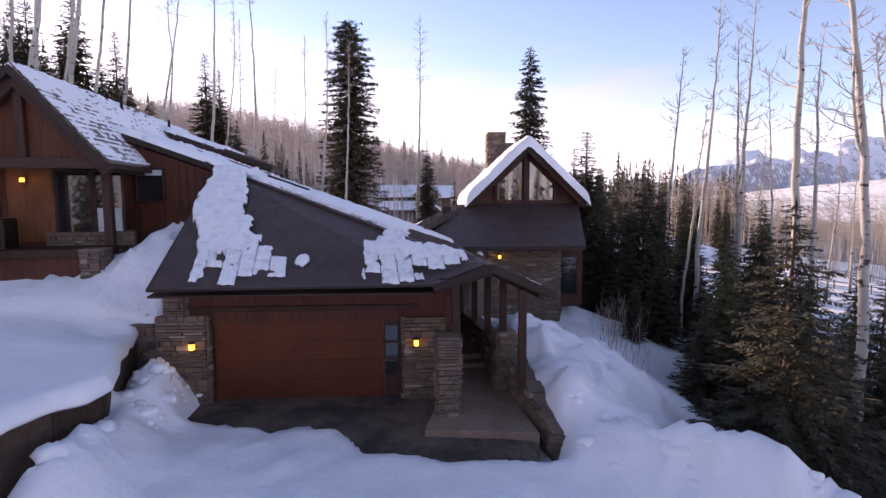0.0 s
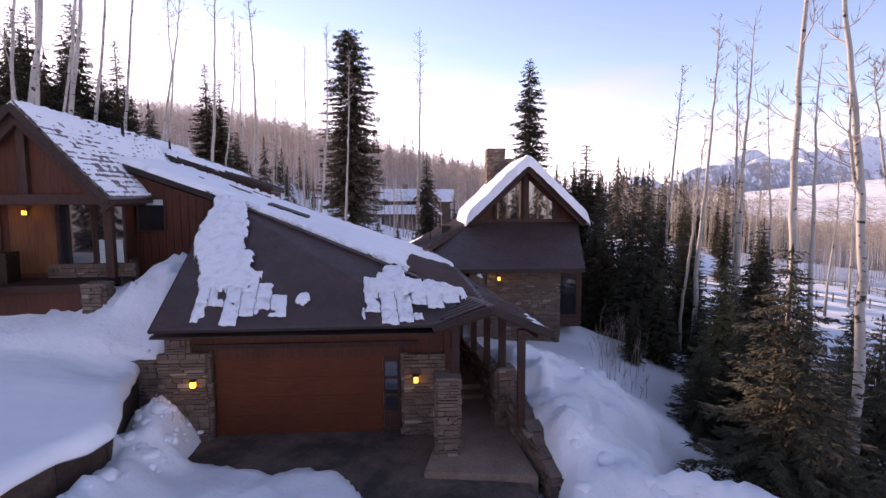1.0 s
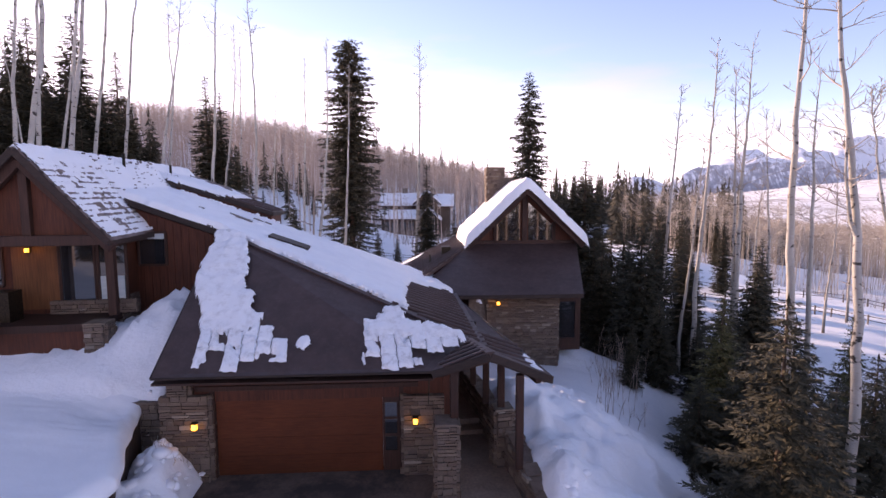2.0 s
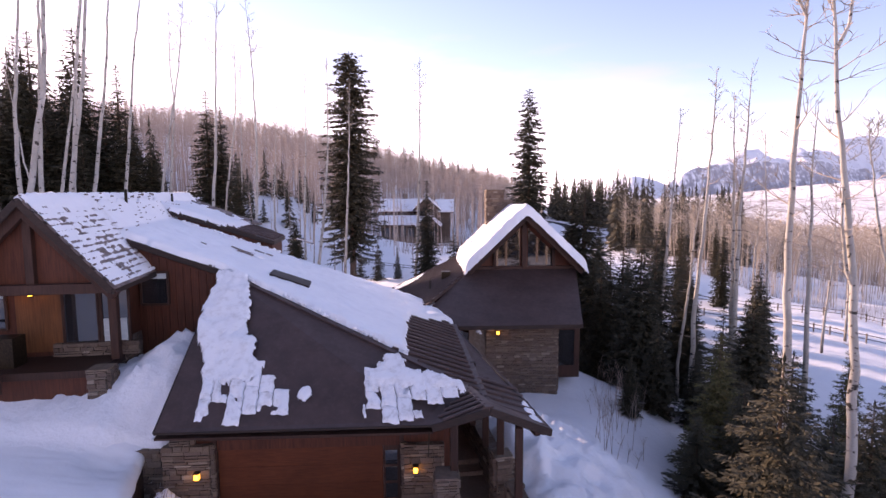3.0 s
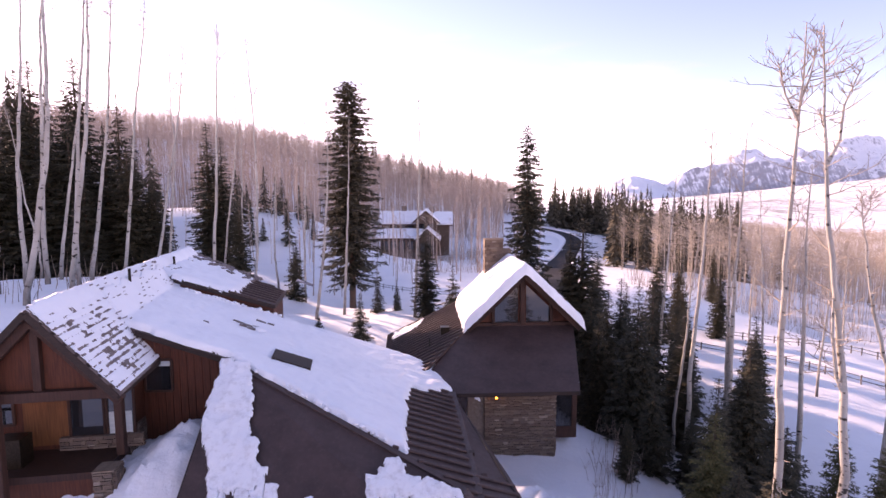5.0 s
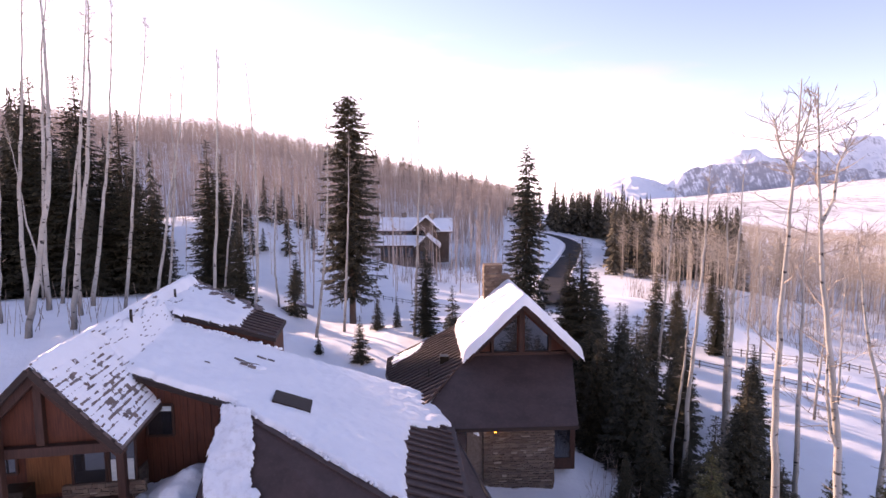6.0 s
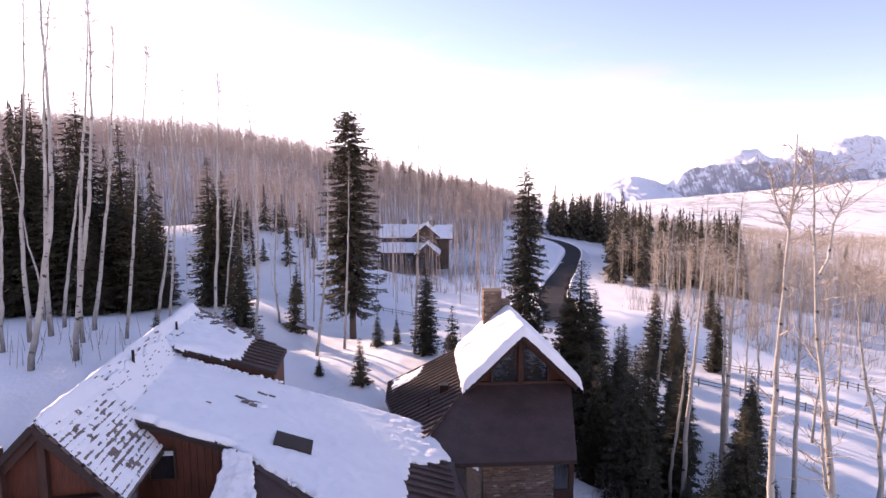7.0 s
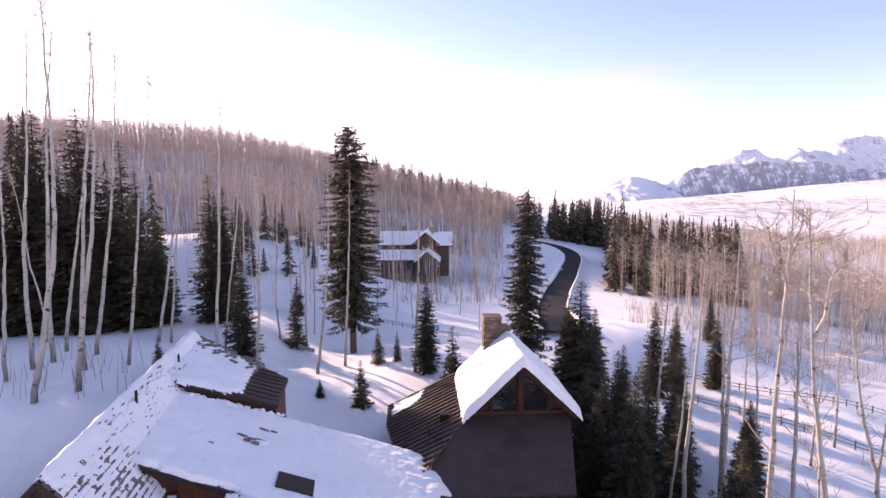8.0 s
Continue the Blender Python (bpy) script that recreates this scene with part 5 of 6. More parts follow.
# ---- trees ----
def spruce_crown(seed, height, radius, whorls, per, tw, lower=0.06, mat=None, ragged=0.3, power=0.8, twig=0.4, tip=0.3, girth=0.13, thin=0.0):
    """A spruce's crown: whorls of drooping boughs, each a spray of small needle-clad twigs."""
    rnd = random.Random(seed)
    verts, faces = [], []

    def leaf(p, d, side, ln, w):
        b = len(verts)
        q = p + d * ln * 0.45
        verts.extend((tuple(p), tuple(q + side * w), tuple(p + d * ln), tuple(q - side * w)))
        faces.append((b, b + 1, b + 2, b + 3))
    for k in range(whorls):
        f = (k + rnd.random() * 0.6) / whorls
        z = height * (lower + (1 - lower) * f)
        reach = radius * (1 - f) ** power * (0.6 + 0.4 * min(1.0, f * 6 + 0.3))
        turn0 = rnd.random() * 6.28
        n = max(5, int(per * (1 - 0.4 * f)))
        for i in range(n):
            a = turn0 + 6.283 * i / n + rnd.uniform(-0.35, 0.35)
            if rnd.random() < thin * max(0.0, 1 - f / 0.3):
                continue
            L = max(tip * rnd.uniform(0.7, 1.2), reach * (1 + rnd.uniform(-ragged, ragged * 0.6)))
            out = Vector((math.cos(a), math.sin(a), 0))
            droop = -0.30 - 0.35 * (1 - f) + rnd.uniform(-0.15, 0.2)
            zz = z + rnd.uniform(-0.4, 0.4) * height / whorls
            m = max(3, int(L / tw))
            for s in range(m):
                t = 0.12 + 0.88 * (s + rnd.random()) / m
                p = out * (L * t) + Vector((rnd.uniform(-.04, .04), rnd.uniform(-.04, .04), zz + droop * L * (t - 0.55 * t * t)))
                w = min(twig, L * (0.46 - 0.28 * t)) * rnd.uniform(0.7, 1.25) + 0.04
                for sd in (-1, 1):
                    ang = a + sd * rnd.uniform(0.45, 1.15)
                    d = Vector((math.cos(ang), math.sin(ang), rnd.uniform(-0.6, 0.12))).normalized()
                    leaf(p, d, Vector((rnd.uniform(-.6, .6), rnd.uniform(-.6, .6), 1)).cross(d).normalized(), w, w * girth * rnd.uniform(0.75, 1.25) + 0.006)
                if s % 3 == 0:
                    leaf(p, Vector((out.x * 0.4, out.y * 0.4, -1)).normalized(), out.cross(Vector((0, 0, 1))), w * 0.7, w * 0.13)
            p = out * L * 0.86 + Vector((0, 0, zz + droop * L * 0.45))
            leaf(p, (out + Vector((0, 0, 0.12))).normalized(), Vector((-out.y, out.x, 0)), L * 0.16 + 0.08, 0.03 + L * 0.02)
    leaf(Vector((0, 0, height * 0.965)), Vector((0, 0, 1)), Vector((1, 0, 0)), height * 0.04, 0.05)
    leaf(Vector((0, 0, height * 0.965)), Vector((0, 0, 1)), Vector((0, 1, 0)), height * 0.04, 0.05)
    return raw("crown", verts, faces, mat or NEEDLES)


def spruce_trunk(height, r, bark):
    vv, ff = [], []
    tube(vv, ff, [(0, 0, -0.8), (0, 0, height * 0.1), (0.02, 0, height * 0.5), (0, 0, height * 0.97)], [r * 1.25, r, r * 0.6, 0.015], 8)
    return raw("trunk", vv, ff, bark, True)


# height, crown radius, whorls, boughs a whorl, twig spacing, bare foot, taper, twig length, twig girth
SPRUCES = {"tall": (20, 3.1, 92, 9, 0.14, 0.06, 0.40, 0.50, 0.17), "mid": (12, 2.3, 62, 10, 0.13, 0.03, 0.66, 0.40, 0.17), "broad": (10, 2.8, 46, 12, 0.055, 0.02, 0.74, 0.17, 0.13),
           "slim": (14, 1.7, 66, 10, 0.12, 0.04, 0.58, 0.40, 0.18), "young": (4, 1.05, 30, 9, 0.07, 0.03, 0.75, 0.22, 0.17), "sun_coloured": (8, 1.9, 44, 12, 0.07, 0.02, 0.76, 0.20, 0.14)}
SPRUCES["old"] = (24, 3.2, 84, 12, 0.13, 0.14, 0.27, 0.50, 0.16)
SPRUCE_MESH = {}
for n, (k, (h, r, wh, per, tw, low, pw, tg, gi)) in enumerate(SPRUCES.items()):
    SPRUCE_MESH[k] = [(spruce_trunk(h, 0.014 * h, BARK_OLD if k == "old" else SPRUCEBARK), spruce_crown(90 + 7 * n + q, h, r, wh, per, tw, low, {"sun_coloured": NEEDLES_SUNLIT, "old": NEEDLES_OLD}.get(k), 0.5 if k in ("tall", "old") else 0.42, pw, tg, 0.02 * h + 0.08, gi, {"tall": 0.85, "old": 0.7}.get(k, 0.0))) for q in range(2)]
SPRUCE_LABEL = {"old": "tall old columnar spruce with brownish boughs and bare foot", "tall": "very tall dark green spruce rising from the snow", "mid": "dark green spruce with drooping boughs", "broad": "broad full dark spruce on the slope",
                "slim": "slender dark spruce in deep snow", "young": "young green spruce standing in snow", "sun_coloured": "bushy yellow-green young spruce with sunlight coloured into its needles"}


def spruce(kind, x, y, top, wide=1.0, base=None, spin=0.0):
    z = ground_z(x, y) - 0.1 if base is None else base
    h = SPRUCES[kind][0]
    s = (top - z) / h
    ob = thing("spruce_tree", (x, y, z), SPRUCE_LABEL[kind], "tree", "spruces round the house")
    t, c = SPRUCE_MESH[kind][int(x * 7 + y * 3) % 2]
    for nm, me in (("trunk", t), ("crown", c)):
        p = new(nm, me)
        p.parent = ob
    ob.rotation_euler = (0, 0, spin or (x * 1.7 + y * 0.6) % 6.28)
    ob.scale = (s * wide, s * wide, s)
    return ob


# a mixed stand of spruces: kind, x, y, height of the tip, girth
spruce("old", -12.0, 57.7, 26.2, 0.95)
spruce("tall", 6.7, 44.7, 18.9, 0.74)
spruce("slim", 10.4, 39.4, 10.8, 1.85)
spruce("slim", 9.6, 40.2, 9.6, 1.2)
spruce("slim", -24.6, 49.4, 20.1, 1.2)
spruce("slim", -23.6, 50.2, 18.8, 1.1)
spruce("mid", -18.4, 42.0, 12.4, 0.95)
spruce("young", -10.2, 36.6, 3.7, 1.0)
spruce("young", -6.9, 36.0, 5.4, 0.9)
spruce("slim", -2.4, 44.0, 10.9, 1.15)
spruce("young", 0.0, 40.0, 7.0, 0.8)
spruce("young", -7.3, 47.0, 5.0, 0.8)
spruce("young", -5.5, 47.5, 4.6, 0.6)
spruce("young", -18.3, 29.6, 8.9, 0.9)
spruce("young", -16.4, 50.0, 8.0, 0.8)
spruce("slim", -30.0, 88.0, 13.0, 0.9)
spruce("slim", -27.0, 90.0, 12.5, 0.9)
spruce("slim", -25.0, 87.0, 11.0, 0.9)
spruce("young", -22.0, 68.0, 7.0, 0.8)
spruce("slim", -23.0, 92.0, 11.5, 0.8)
spruce("broad", 8.0, 11.7, 5.3, 1.1)
spruce("sun_coloured", 10.4, 18.9, 3.8, 1.05)
spruce("broad", 8.7, 17.0, 1.4, 1.3)
spruce("broad", 12.6, 14.5, 3.0, 1.1)
spruce("broad", 10.2, 14.6, 2.4, 1.2)
spruce("broad", 13.6, 19.5, 3.0, 1.1)
spruce("mid", 9.6, 33.8, 5.6, 1.1)
spruce("mid", 15.8, 33.5, 4.6, 1.1)
spruce("slim", 13.2, 45.0, 7.4, 1.3)
spruce("mid", 10.2, 24.2, 3.0, 1.2)
spruce("slim", 21.5, 47.0, 7.2, 1.2)
spruce("mid", 16.5, 24.5, 1.6, 1.1)
spruce("mid", 10.3, 27.0, 7.6, 0.95)
spruce("mid", 17.8, 28.7, 5.4, 0.9)
spruce("mid", 18.7, 45.0, 8.0, 0.85)
spruce("slim", 17.3, 37.0, 6.4, 1.1)
spruce("slim", 9.2, 30.5, 5.2, 1.2)
spruce("slim", 14.0, 39.5, 5.6, 1.2)
spruce("mid", 14.6, 25.0, 2.6, 1.0)
spruce("mid", 12.0, 24.0, 1.6, 1.1)
spruce("slim", 26.0, 48.0, 6.6, 1.1)
spruce("sun_coloured", 17.0, 21.0, 2.6, 0.8)
spruce("sun_coloured", 18.4, 20.0, 3.2, 0.8)
spruce("young", 14.2, 18.0, 1.0, 1.2)
spruce("broad", 7.6, 15.0, -0.4, 0.9)
spruce("mid", 20.5, 33.0, 3.6, 1.0)
spruce("slim", 31.5, 60.0, 6.5, 1.0)
spruce("slim", 12.3, 30.0, 7.2, 1.1)
spruce("slim", 13.3, 28.0, 6.0, 1.2)
spruce("mid", 14.7, 24.0, 5.4, 0.95)
spruce("mid", 11.6, 21.0, 4.5, 0.95)
spruce("slim", 10.2, 32.0, 6.3, 1.2)
spruce("slim", 11.7, 34.0, 6.8, 1.1)
spruce("broad", 10.4, 17.2, 2.6, 1.15)
spruce("broad", 9.6, 12.6, 2.2, 1.2)
spruce("mid", 8.4, 22.8, 1.8, 1.0)
spruce("mid", -40.4, 53.0, 27.6, 1.0)
spruce("mid", -41.6, 47.0, 24.9, 0.9)
spruce("slim", -46.0, 53.8, 27.6, 1.2)
spruce("slim", -37.1, 54.7, 24.2, 1.0)
spruce("slim", -45.4, 69.8, 21.8, 1.2)
spruce("mid", -32.7, 53.6, 16.5, 1.0)
spruce("mid", -34.0, 48.0, 18.9, 1.25)
spruce("mid", -30.9, 46.5, 17.6, 1.15)
spruce("mid", -35.6, 45.5, 19.6, 1.3)
spruce("mid", -37.4, 45.0, 18.6, 1.2)
spruce("mid", -41.0, 43.5, 18.6, 1.2)
spruce("mid", -29.6, 48.0, 14.6, 1.15)
spruce("mid", -44.5, 46.5, 20.5, 1.2)
spruce("mid", -33.0, 43.6, 15.0, 1.1)
spruce("mid", -39.0, 50.0, 22.0, 1.2)


def aspen_meshes(seed, foot, tip, radius, bends, crown, reach, forks):
    """A bare aspen: a pale crooked stem through bends (height, shift), stubs low down, fine spreading branches above crown."""
    rnd = random.Random(seed)
    tv, tf, bv, bf = [], [], [], []
    zs = [foot] + [z for z, _ in bends if z > foot + 1.0]
    ds = [bends[0][1]] + [d for z, d in bends if z > foot + 1.0]
    height = tip - foot

    def limb_line(zk, dk, z0, z1, n, sway):
        ph = rnd.random() * 6.28
        hs = np.linspace(z0, z1, n + 1)
        xs = np.interp(hs, zk, dk)
        for _ in range(3):
            xs[1:-1] = 0.25 * xs[:-2] + 0.5 * xs[1:-1] + 0.25 * xs[2:]
        return [Vector((float(x) + rnd.uniform(-.035, .035), sway * math.sin(ph + 3.0 * k / n) * (k / n) ** 0.8 + rnd.uniform(-.035, .035), float(h) - foot - (0.7 if k == 0 and z0 == foot else 0))) for k, (x, h) in enumerate(zip(xs, hs))]
    n = 26
    stem = limb_line(zs, ds, foot, tip, n, 0.35)
    rad = [radius * (1.3 if k == 0 else 1.05 - 1.0 * (k / n) ** 1.15) + 0.008 for k in range(n + 1)]
    tube(tv, tf, stem, rad, 9)
    stems = [(stem, rad, crown, 1.0)]
    for z0, line, r in forks:
        f = (z0 - foot) / height * n
        root = stem[int(f)].lerp(stem[min(int(f) + 1, n)], f - int(f))
        pts = [root] + [root + Vector((d, 0.05 * i, z - z0)) for i, (z, d) in enumerate(line)]
        rr = [r * (1 - 0.75 * i / (len(pts) - 1)) for i in range(len(pts))]
        tube(tv, tf, pts, rr, 8)
        stems.append((pts, rr, 0.3, 0.4))
    for pts, rr, start, share in stems:
        m = len(pts) - 1
        for q in range(int(40 * share)):
            f = start + (0.99 - start) * rnd.random() ** 0.75
            k = min(int(f * m), m - 1)
            p = pts[k].lerp(pts[k + 1], f * m - k)
            a = rnd.random() * 6.283
            low = (f - start) / (1 - start)
            L = reach * rnd.uniform(0.35, 1.0) * (1.0 - 0.72 * low) * (0.45 if rnd.random() < 0.35 else 1.0)
            d = Vector((math.cos(a), math.sin(a) * 0.8, rnd.uniform(-0.15, 0.35) + 0.5 * low)).normalized()
            br = [p]
            for i in range(5):
                d = (d + Vector((rnd.uniform(-.28, .28), rnd.uniform(-.28, .28), rnd.uniform(-.16, .34)))).normalized()
                br.append(br[-1] + d * L / 5)
            r0 = min(rr[k] * 0.5, 0.010 + 0.008 * L)
            tube(bv, bf, br, [r0, r0 * 0.8, r0 * 0.62, r0 * 0.48, r0 * 0.36, 0.006], 4)
            for i in range(int(3 + 2.4 * L)):
                w = rnd.randint(1, 5)
                d2 = (d + Vector((rnd.uniform(-1, 1), rnd.uniform(-1, 1), rnd.uniform(-.45, .7)))).normalized()
                l2 = (0.16 + L * rnd.uniform(0.12, 0.36)) * (1.1 - 0.1 * w)
                mid = br[w] + d2 * l2 * 0.5 + Vector((rnd.uniform(-.04, .04), rnd.uniform(-.04, .04), l2 * 0.05))
                tube(bv, bf, [br[w], mid, br[w] + d2 * l2 + Vector((0, 0, l2 * 0.16))], [0.010, 0.008, 0.004], 3)
        for q in range(int(14 * share)):
            f = 0.15 + (start - 0.1) * rnd.random()
            k = min(int(f * m), m - 1)
            p = pts[k].lerp(pts[k + 1], f * m - k)
            a = rnd.random() * 6.283
            d = Vector((math.cos(a), math.sin(a), rnd.uniform(-0.2, 0.4))).normalized()
            L = rnd.uniform(0.15, 0.55) * min(1.0, reach)
            tube(bv, bf, [p, p + d * L * 0.6, p + d * L + Vector((0, 0, rnd.uniform(-.1, .1)))], [0.016, 0.012, 0.006], 4)
    return raw("trunk", tv, tf, ASPEN, True), raw("canopy", bv, bf, TWIG)


def aspen(x, y, tip, radius, bends, crown=0.55, reach=1.6, forks=(), label="tall bare aspen with pale scarred bark"):
    """bends: (height above datum, sideways shift) along the stem; crown: where branching starts; forks: (height, line, radius)."""
    z = ground_z(x, y) - 0.15
    ob = thing("aspen_tree", (x, y, z), label, "tree", "bare aspens round the house")
    for nm, me in zip(("trunk", "canopy"), aspen_meshes(int(abs(x) * 131 + y * 17), z, tip, radius, bends, crown, reach, forks)):
        p = new(nm, me)
        p.parent = ob
        if nm == "canopy":
            tagged(p, kind="stuff")
    return ob


# stand beside the drive, in front of the valley
aspen(11.1, 16.3, 17.6, 0.165, ((3.7, 0.0), (6.5, -0.22), (8.8, -0.30), (12.4, -0.23), (14.3, -0.12), (17.2, 0.04)), 0.56, 2.9, ((15.2, ((15.9, 0.25), (16.8, 0.45)), 0.05), (14.6, ((15.4, -0.45), (16.4, -0.7)), 0.05)))
aspen(11.8, 14.3, 17.0, 0.155, ((2.5, 0.0), (5.6, -0.15), (6.4, -0.08), (8.0, -0.35), (9.8, -0.66), (11.7, -0.82), (13.1, -0.98), (16.5, -1.24)), 0.58, 2.7,
      ((6.4, ((6.9, -0.24), (8.2, -0.42), (10.1, -0.46)), 0.07), (13.1, ((13.8, 0.32), (14.8, 0.42), (15.8, 0.85)), 0.06)), "forked bare aspen with pale scarred bark and a dead side stem")
aspen(18.1, 25.1, 13.9, 0.135, ((-1.8, 0.0), (3.1, -0.22), (7.9, -0.29), (11.4, -0.31), (13.4, -0.10)), 0.5, 2.5)
aspen(15.6, 27.1, 15.8, 0.155, ((0.3, 0.0), (7.0, -0.01), (10.9, 0.04), (15.2, 0.10)), 0.5, 2.9)
aspen(15.6, 27.6, 14.8, 0.125, ((0.0, 0.0), (6.1, -0.10), (10.7, -0.17), (14.6, -0.23)), 0.6, 1.8)
aspen(12.9, 26.3, 15.7, 0.13, ((0.8, 0.0), (3.4, -0.05), (6.0, 0.15), (8.6, 0.29), (12.0, 0.50), (15.4, 0.72)), 0.55, 2.1)
aspen(12.5, 27.0, 10.4, 0.09, ((0.3, 0.0), (3.3, 0.45), (6.5, 0.68), (10.0, 0.93)), 0.6, 1.3, (), "slender leaning bare aspen")
aspen(12.8, 30.7, 14.6, 0.12, ((-1.2, 0.0), (1.1, 0.10), (4.9, 0.32), (7.8, 0.57), (11.5, 0.89), (14.3, 1.10)), 0.55, 2.2)
aspen(19.0, 30.0, 13.0, 0.085, ((2.5, 0.0), (9.5, -0.32), (12.6, -0.42)), 0.45, 2.2, (), "slender bare aspen with spreading twigs")
aspen(20.0, 22.4, 12.5, 0.135, ((3.3, 0.0), (4.7, -0.24), (6.4, -0.75), (8.3, -1.20), (10.4, -1.43), (12.2, -1.64)), 0.62, 1.8, ((4.3, ((5.4, 0.1), (7.8, 0.35), (10.1, 0.8)), 0.08), (11.2, ((11.8, 0.3), (12.5, 0.35)), 0.04)), "crooked bare aspen with two stems")
aspen(25.5, 34.0, 9.5, 0.08, ((0.0, 0.0), (5.0, 0.2), (9.5, 0.1)), 0.4, 2.0, (), "slender bare aspen with spreading twigs")
aspen(22.8, 37.5, 9.8, 0.085, ((0.0, 0.0), (5.0, -0.2), (9.5, 0.0)), 0.4, 2.0, (), "slender bare aspen with spreading twigs")
aspen(29.0, 36.5, 8.6, 0.085, ((0.0, 0.0), (5.0, -0.3), (9.5, -0.1)), 0.4, 2.1, (), "slender bare aspen with spreading twigs")
aspen(14.9, 39.0, 5.2, 0.09, ((0.0, 0.0), (2.5, 0.1), (5.0, 0.5)), 0.35, 2.1, (), "small crooked bare aspen")
# tall stems on the rise behind the gabled wing
aspen(-21.5, 24.0, 27.9, 0.139, ((6.5, 0.0), (9.8, 0.70), (13.3, 1.38), (15.3, 1.74), (20.3, 1.96), (23.0, 1.90), (27.4, 1.98)), 0.78, 1.5)
aspen(-25.7, 30.4, 28.0, 0.139, ((6.5, 0.0), (10.1, -0.04), (13.0, 0.21), (19.4, 0.81), (23.1, 0.98), (27.5, 1.73)), 0.74, 1.7)
aspen(-25.9, 29.1, 27.4, 0.126, ((7.8, 0.0), (11.8, -0.11), (14.9, -0.01), (19.3, 0.72), (27.1, 1.64)), 0.76, 1.5)
aspen(-20.3, 25.5, 26.4, 0.130, ((7.1, 0.0), (11.2, 0.51), (13.7, 0.94), (16.1, 1.36), (20.7, 1.77), (25.8, 2.15)), 0.76, 1.3)
aspen(-22.5, 28.9, 27.2, 0.122, ((6.6, 0.0), (10.4, 0.05), (16.6, 0.52), (22.5, 1.21), (27.0, 1.71)), 0.76, 1.5)
aspen(-27.2, 33.2, 23.8, 0.109, ((7.0, 0.0), (11.8, 0.94), (15.7, 1.65), (19.6, 2.22), (23.3, 2.69)), 0.8, 1.0)
aspen(-24.5, 32.5, 26.9, 0.122, ((6.7, 0.0), (12.7, 1.02), (16.9, 1.79), (21.3, 2.40), (26.4, 2.98)), 0.82, 1.2)
aspen(-20.9, 30.5, 25.0, 0.097, ((7.3, 0.0), (11.5, 0.76), (14.8, 1.23), (18.3, 1.71), (21.7, 2.39), (24.5, 2.63)), 0.84, 0.9)
aspen(-24.8, 40.0, 25.0, 0.118, ((5.4, 0.0), (10.7, 1.14), (14.0, 1.71), (16.3, 2.32), (19.1, 2.94), (24.5, 3.61)), 0.74, 1.9)
aspen(-24.0, 40.5, 24.3, 0.105, ((5.5, 0.0), (11.6, 0.84), (17.2, 1.45), (20.0, 1.14), (23.9, 1.18)), 0.72, 1.5)
aspen(-17.7, 36.0, 25.0, 0.122, ((8.5, 0.0), (12.2, 0.39), (18.5, 0.58), (24.4, 0.83)), 0.72, 2.2)
aspen(-15.7, 38.0, 24.3, 0.113, ((3.9, 0.0), (8.3, 0.41), (13.2, 0.57), (19.8, 0.53), (23.8, 0.31)), 0.78, 1.5)
aspen(-25.7, 27.0, 21.2, 0.101, ((8.2, 0.0), (10.9, 0.18), (15.1, 0.44), (20.7, 0.58)), 0.8, 1.0)
aspen(-32.6, 38.0, 20.6, 0.076, ((9.0, 0.0), (12.4, -0.9), (15.5, -1.3), (20.4, -2.3)), 0.8, 0.8, (), "slender leaning bare aspen")
aspen(-20.0, 42.0, 22.2, 0.097, ((5.0, 0.0), (9.7, 0.5), (12.5, 0.97), (16.7, 1.64), (21.7, 1.90)), 0.66, 1.6)
aspen(-18.6, 43.0, 20.8, 0.084, ((4.0, 0.0), (10.3, 0.0), (15.5, 0.18), (20.2, 0.48)), 0.62, 1.6)
# open slope behind the house
aspen(-12.4, 43.5, 21.5, 0.13, ((1.6, 0.0), (4.4, 0.5), (8.3, 0.96), (13.2, 1.44), (17.0, 1.54), (21.0, 1.50)), 0.72, 1.4)
aspen(-10.5, 46.5, 20.3, 0.125, ((1.3, 0.0), (6.9, 0.3), (13.7, 0.67), (19.8, 0.91)), 0.72, 1.4)
aspen(-15.3, 50.0, 21.9, 0.11, ((1.8, 0.0), (7.1, 0.0), (14.4, 0.34), (21.4, 0.56)), 0.7, 1.3)
aspen(-18.0, 50.0, 18.8, 0.10, ((3.0, 0.0), (7.1, -0.35), (12.2, -0.1), (18.3, 0.12)), 0.72, 1.2)
aspen(-3.5, 44.0, 21.4, 0.13, ((1.7, 0.0), (4.3, 0.15), (13.2, 0.54), (20.6, 0.61)), 0.68, 1.9)


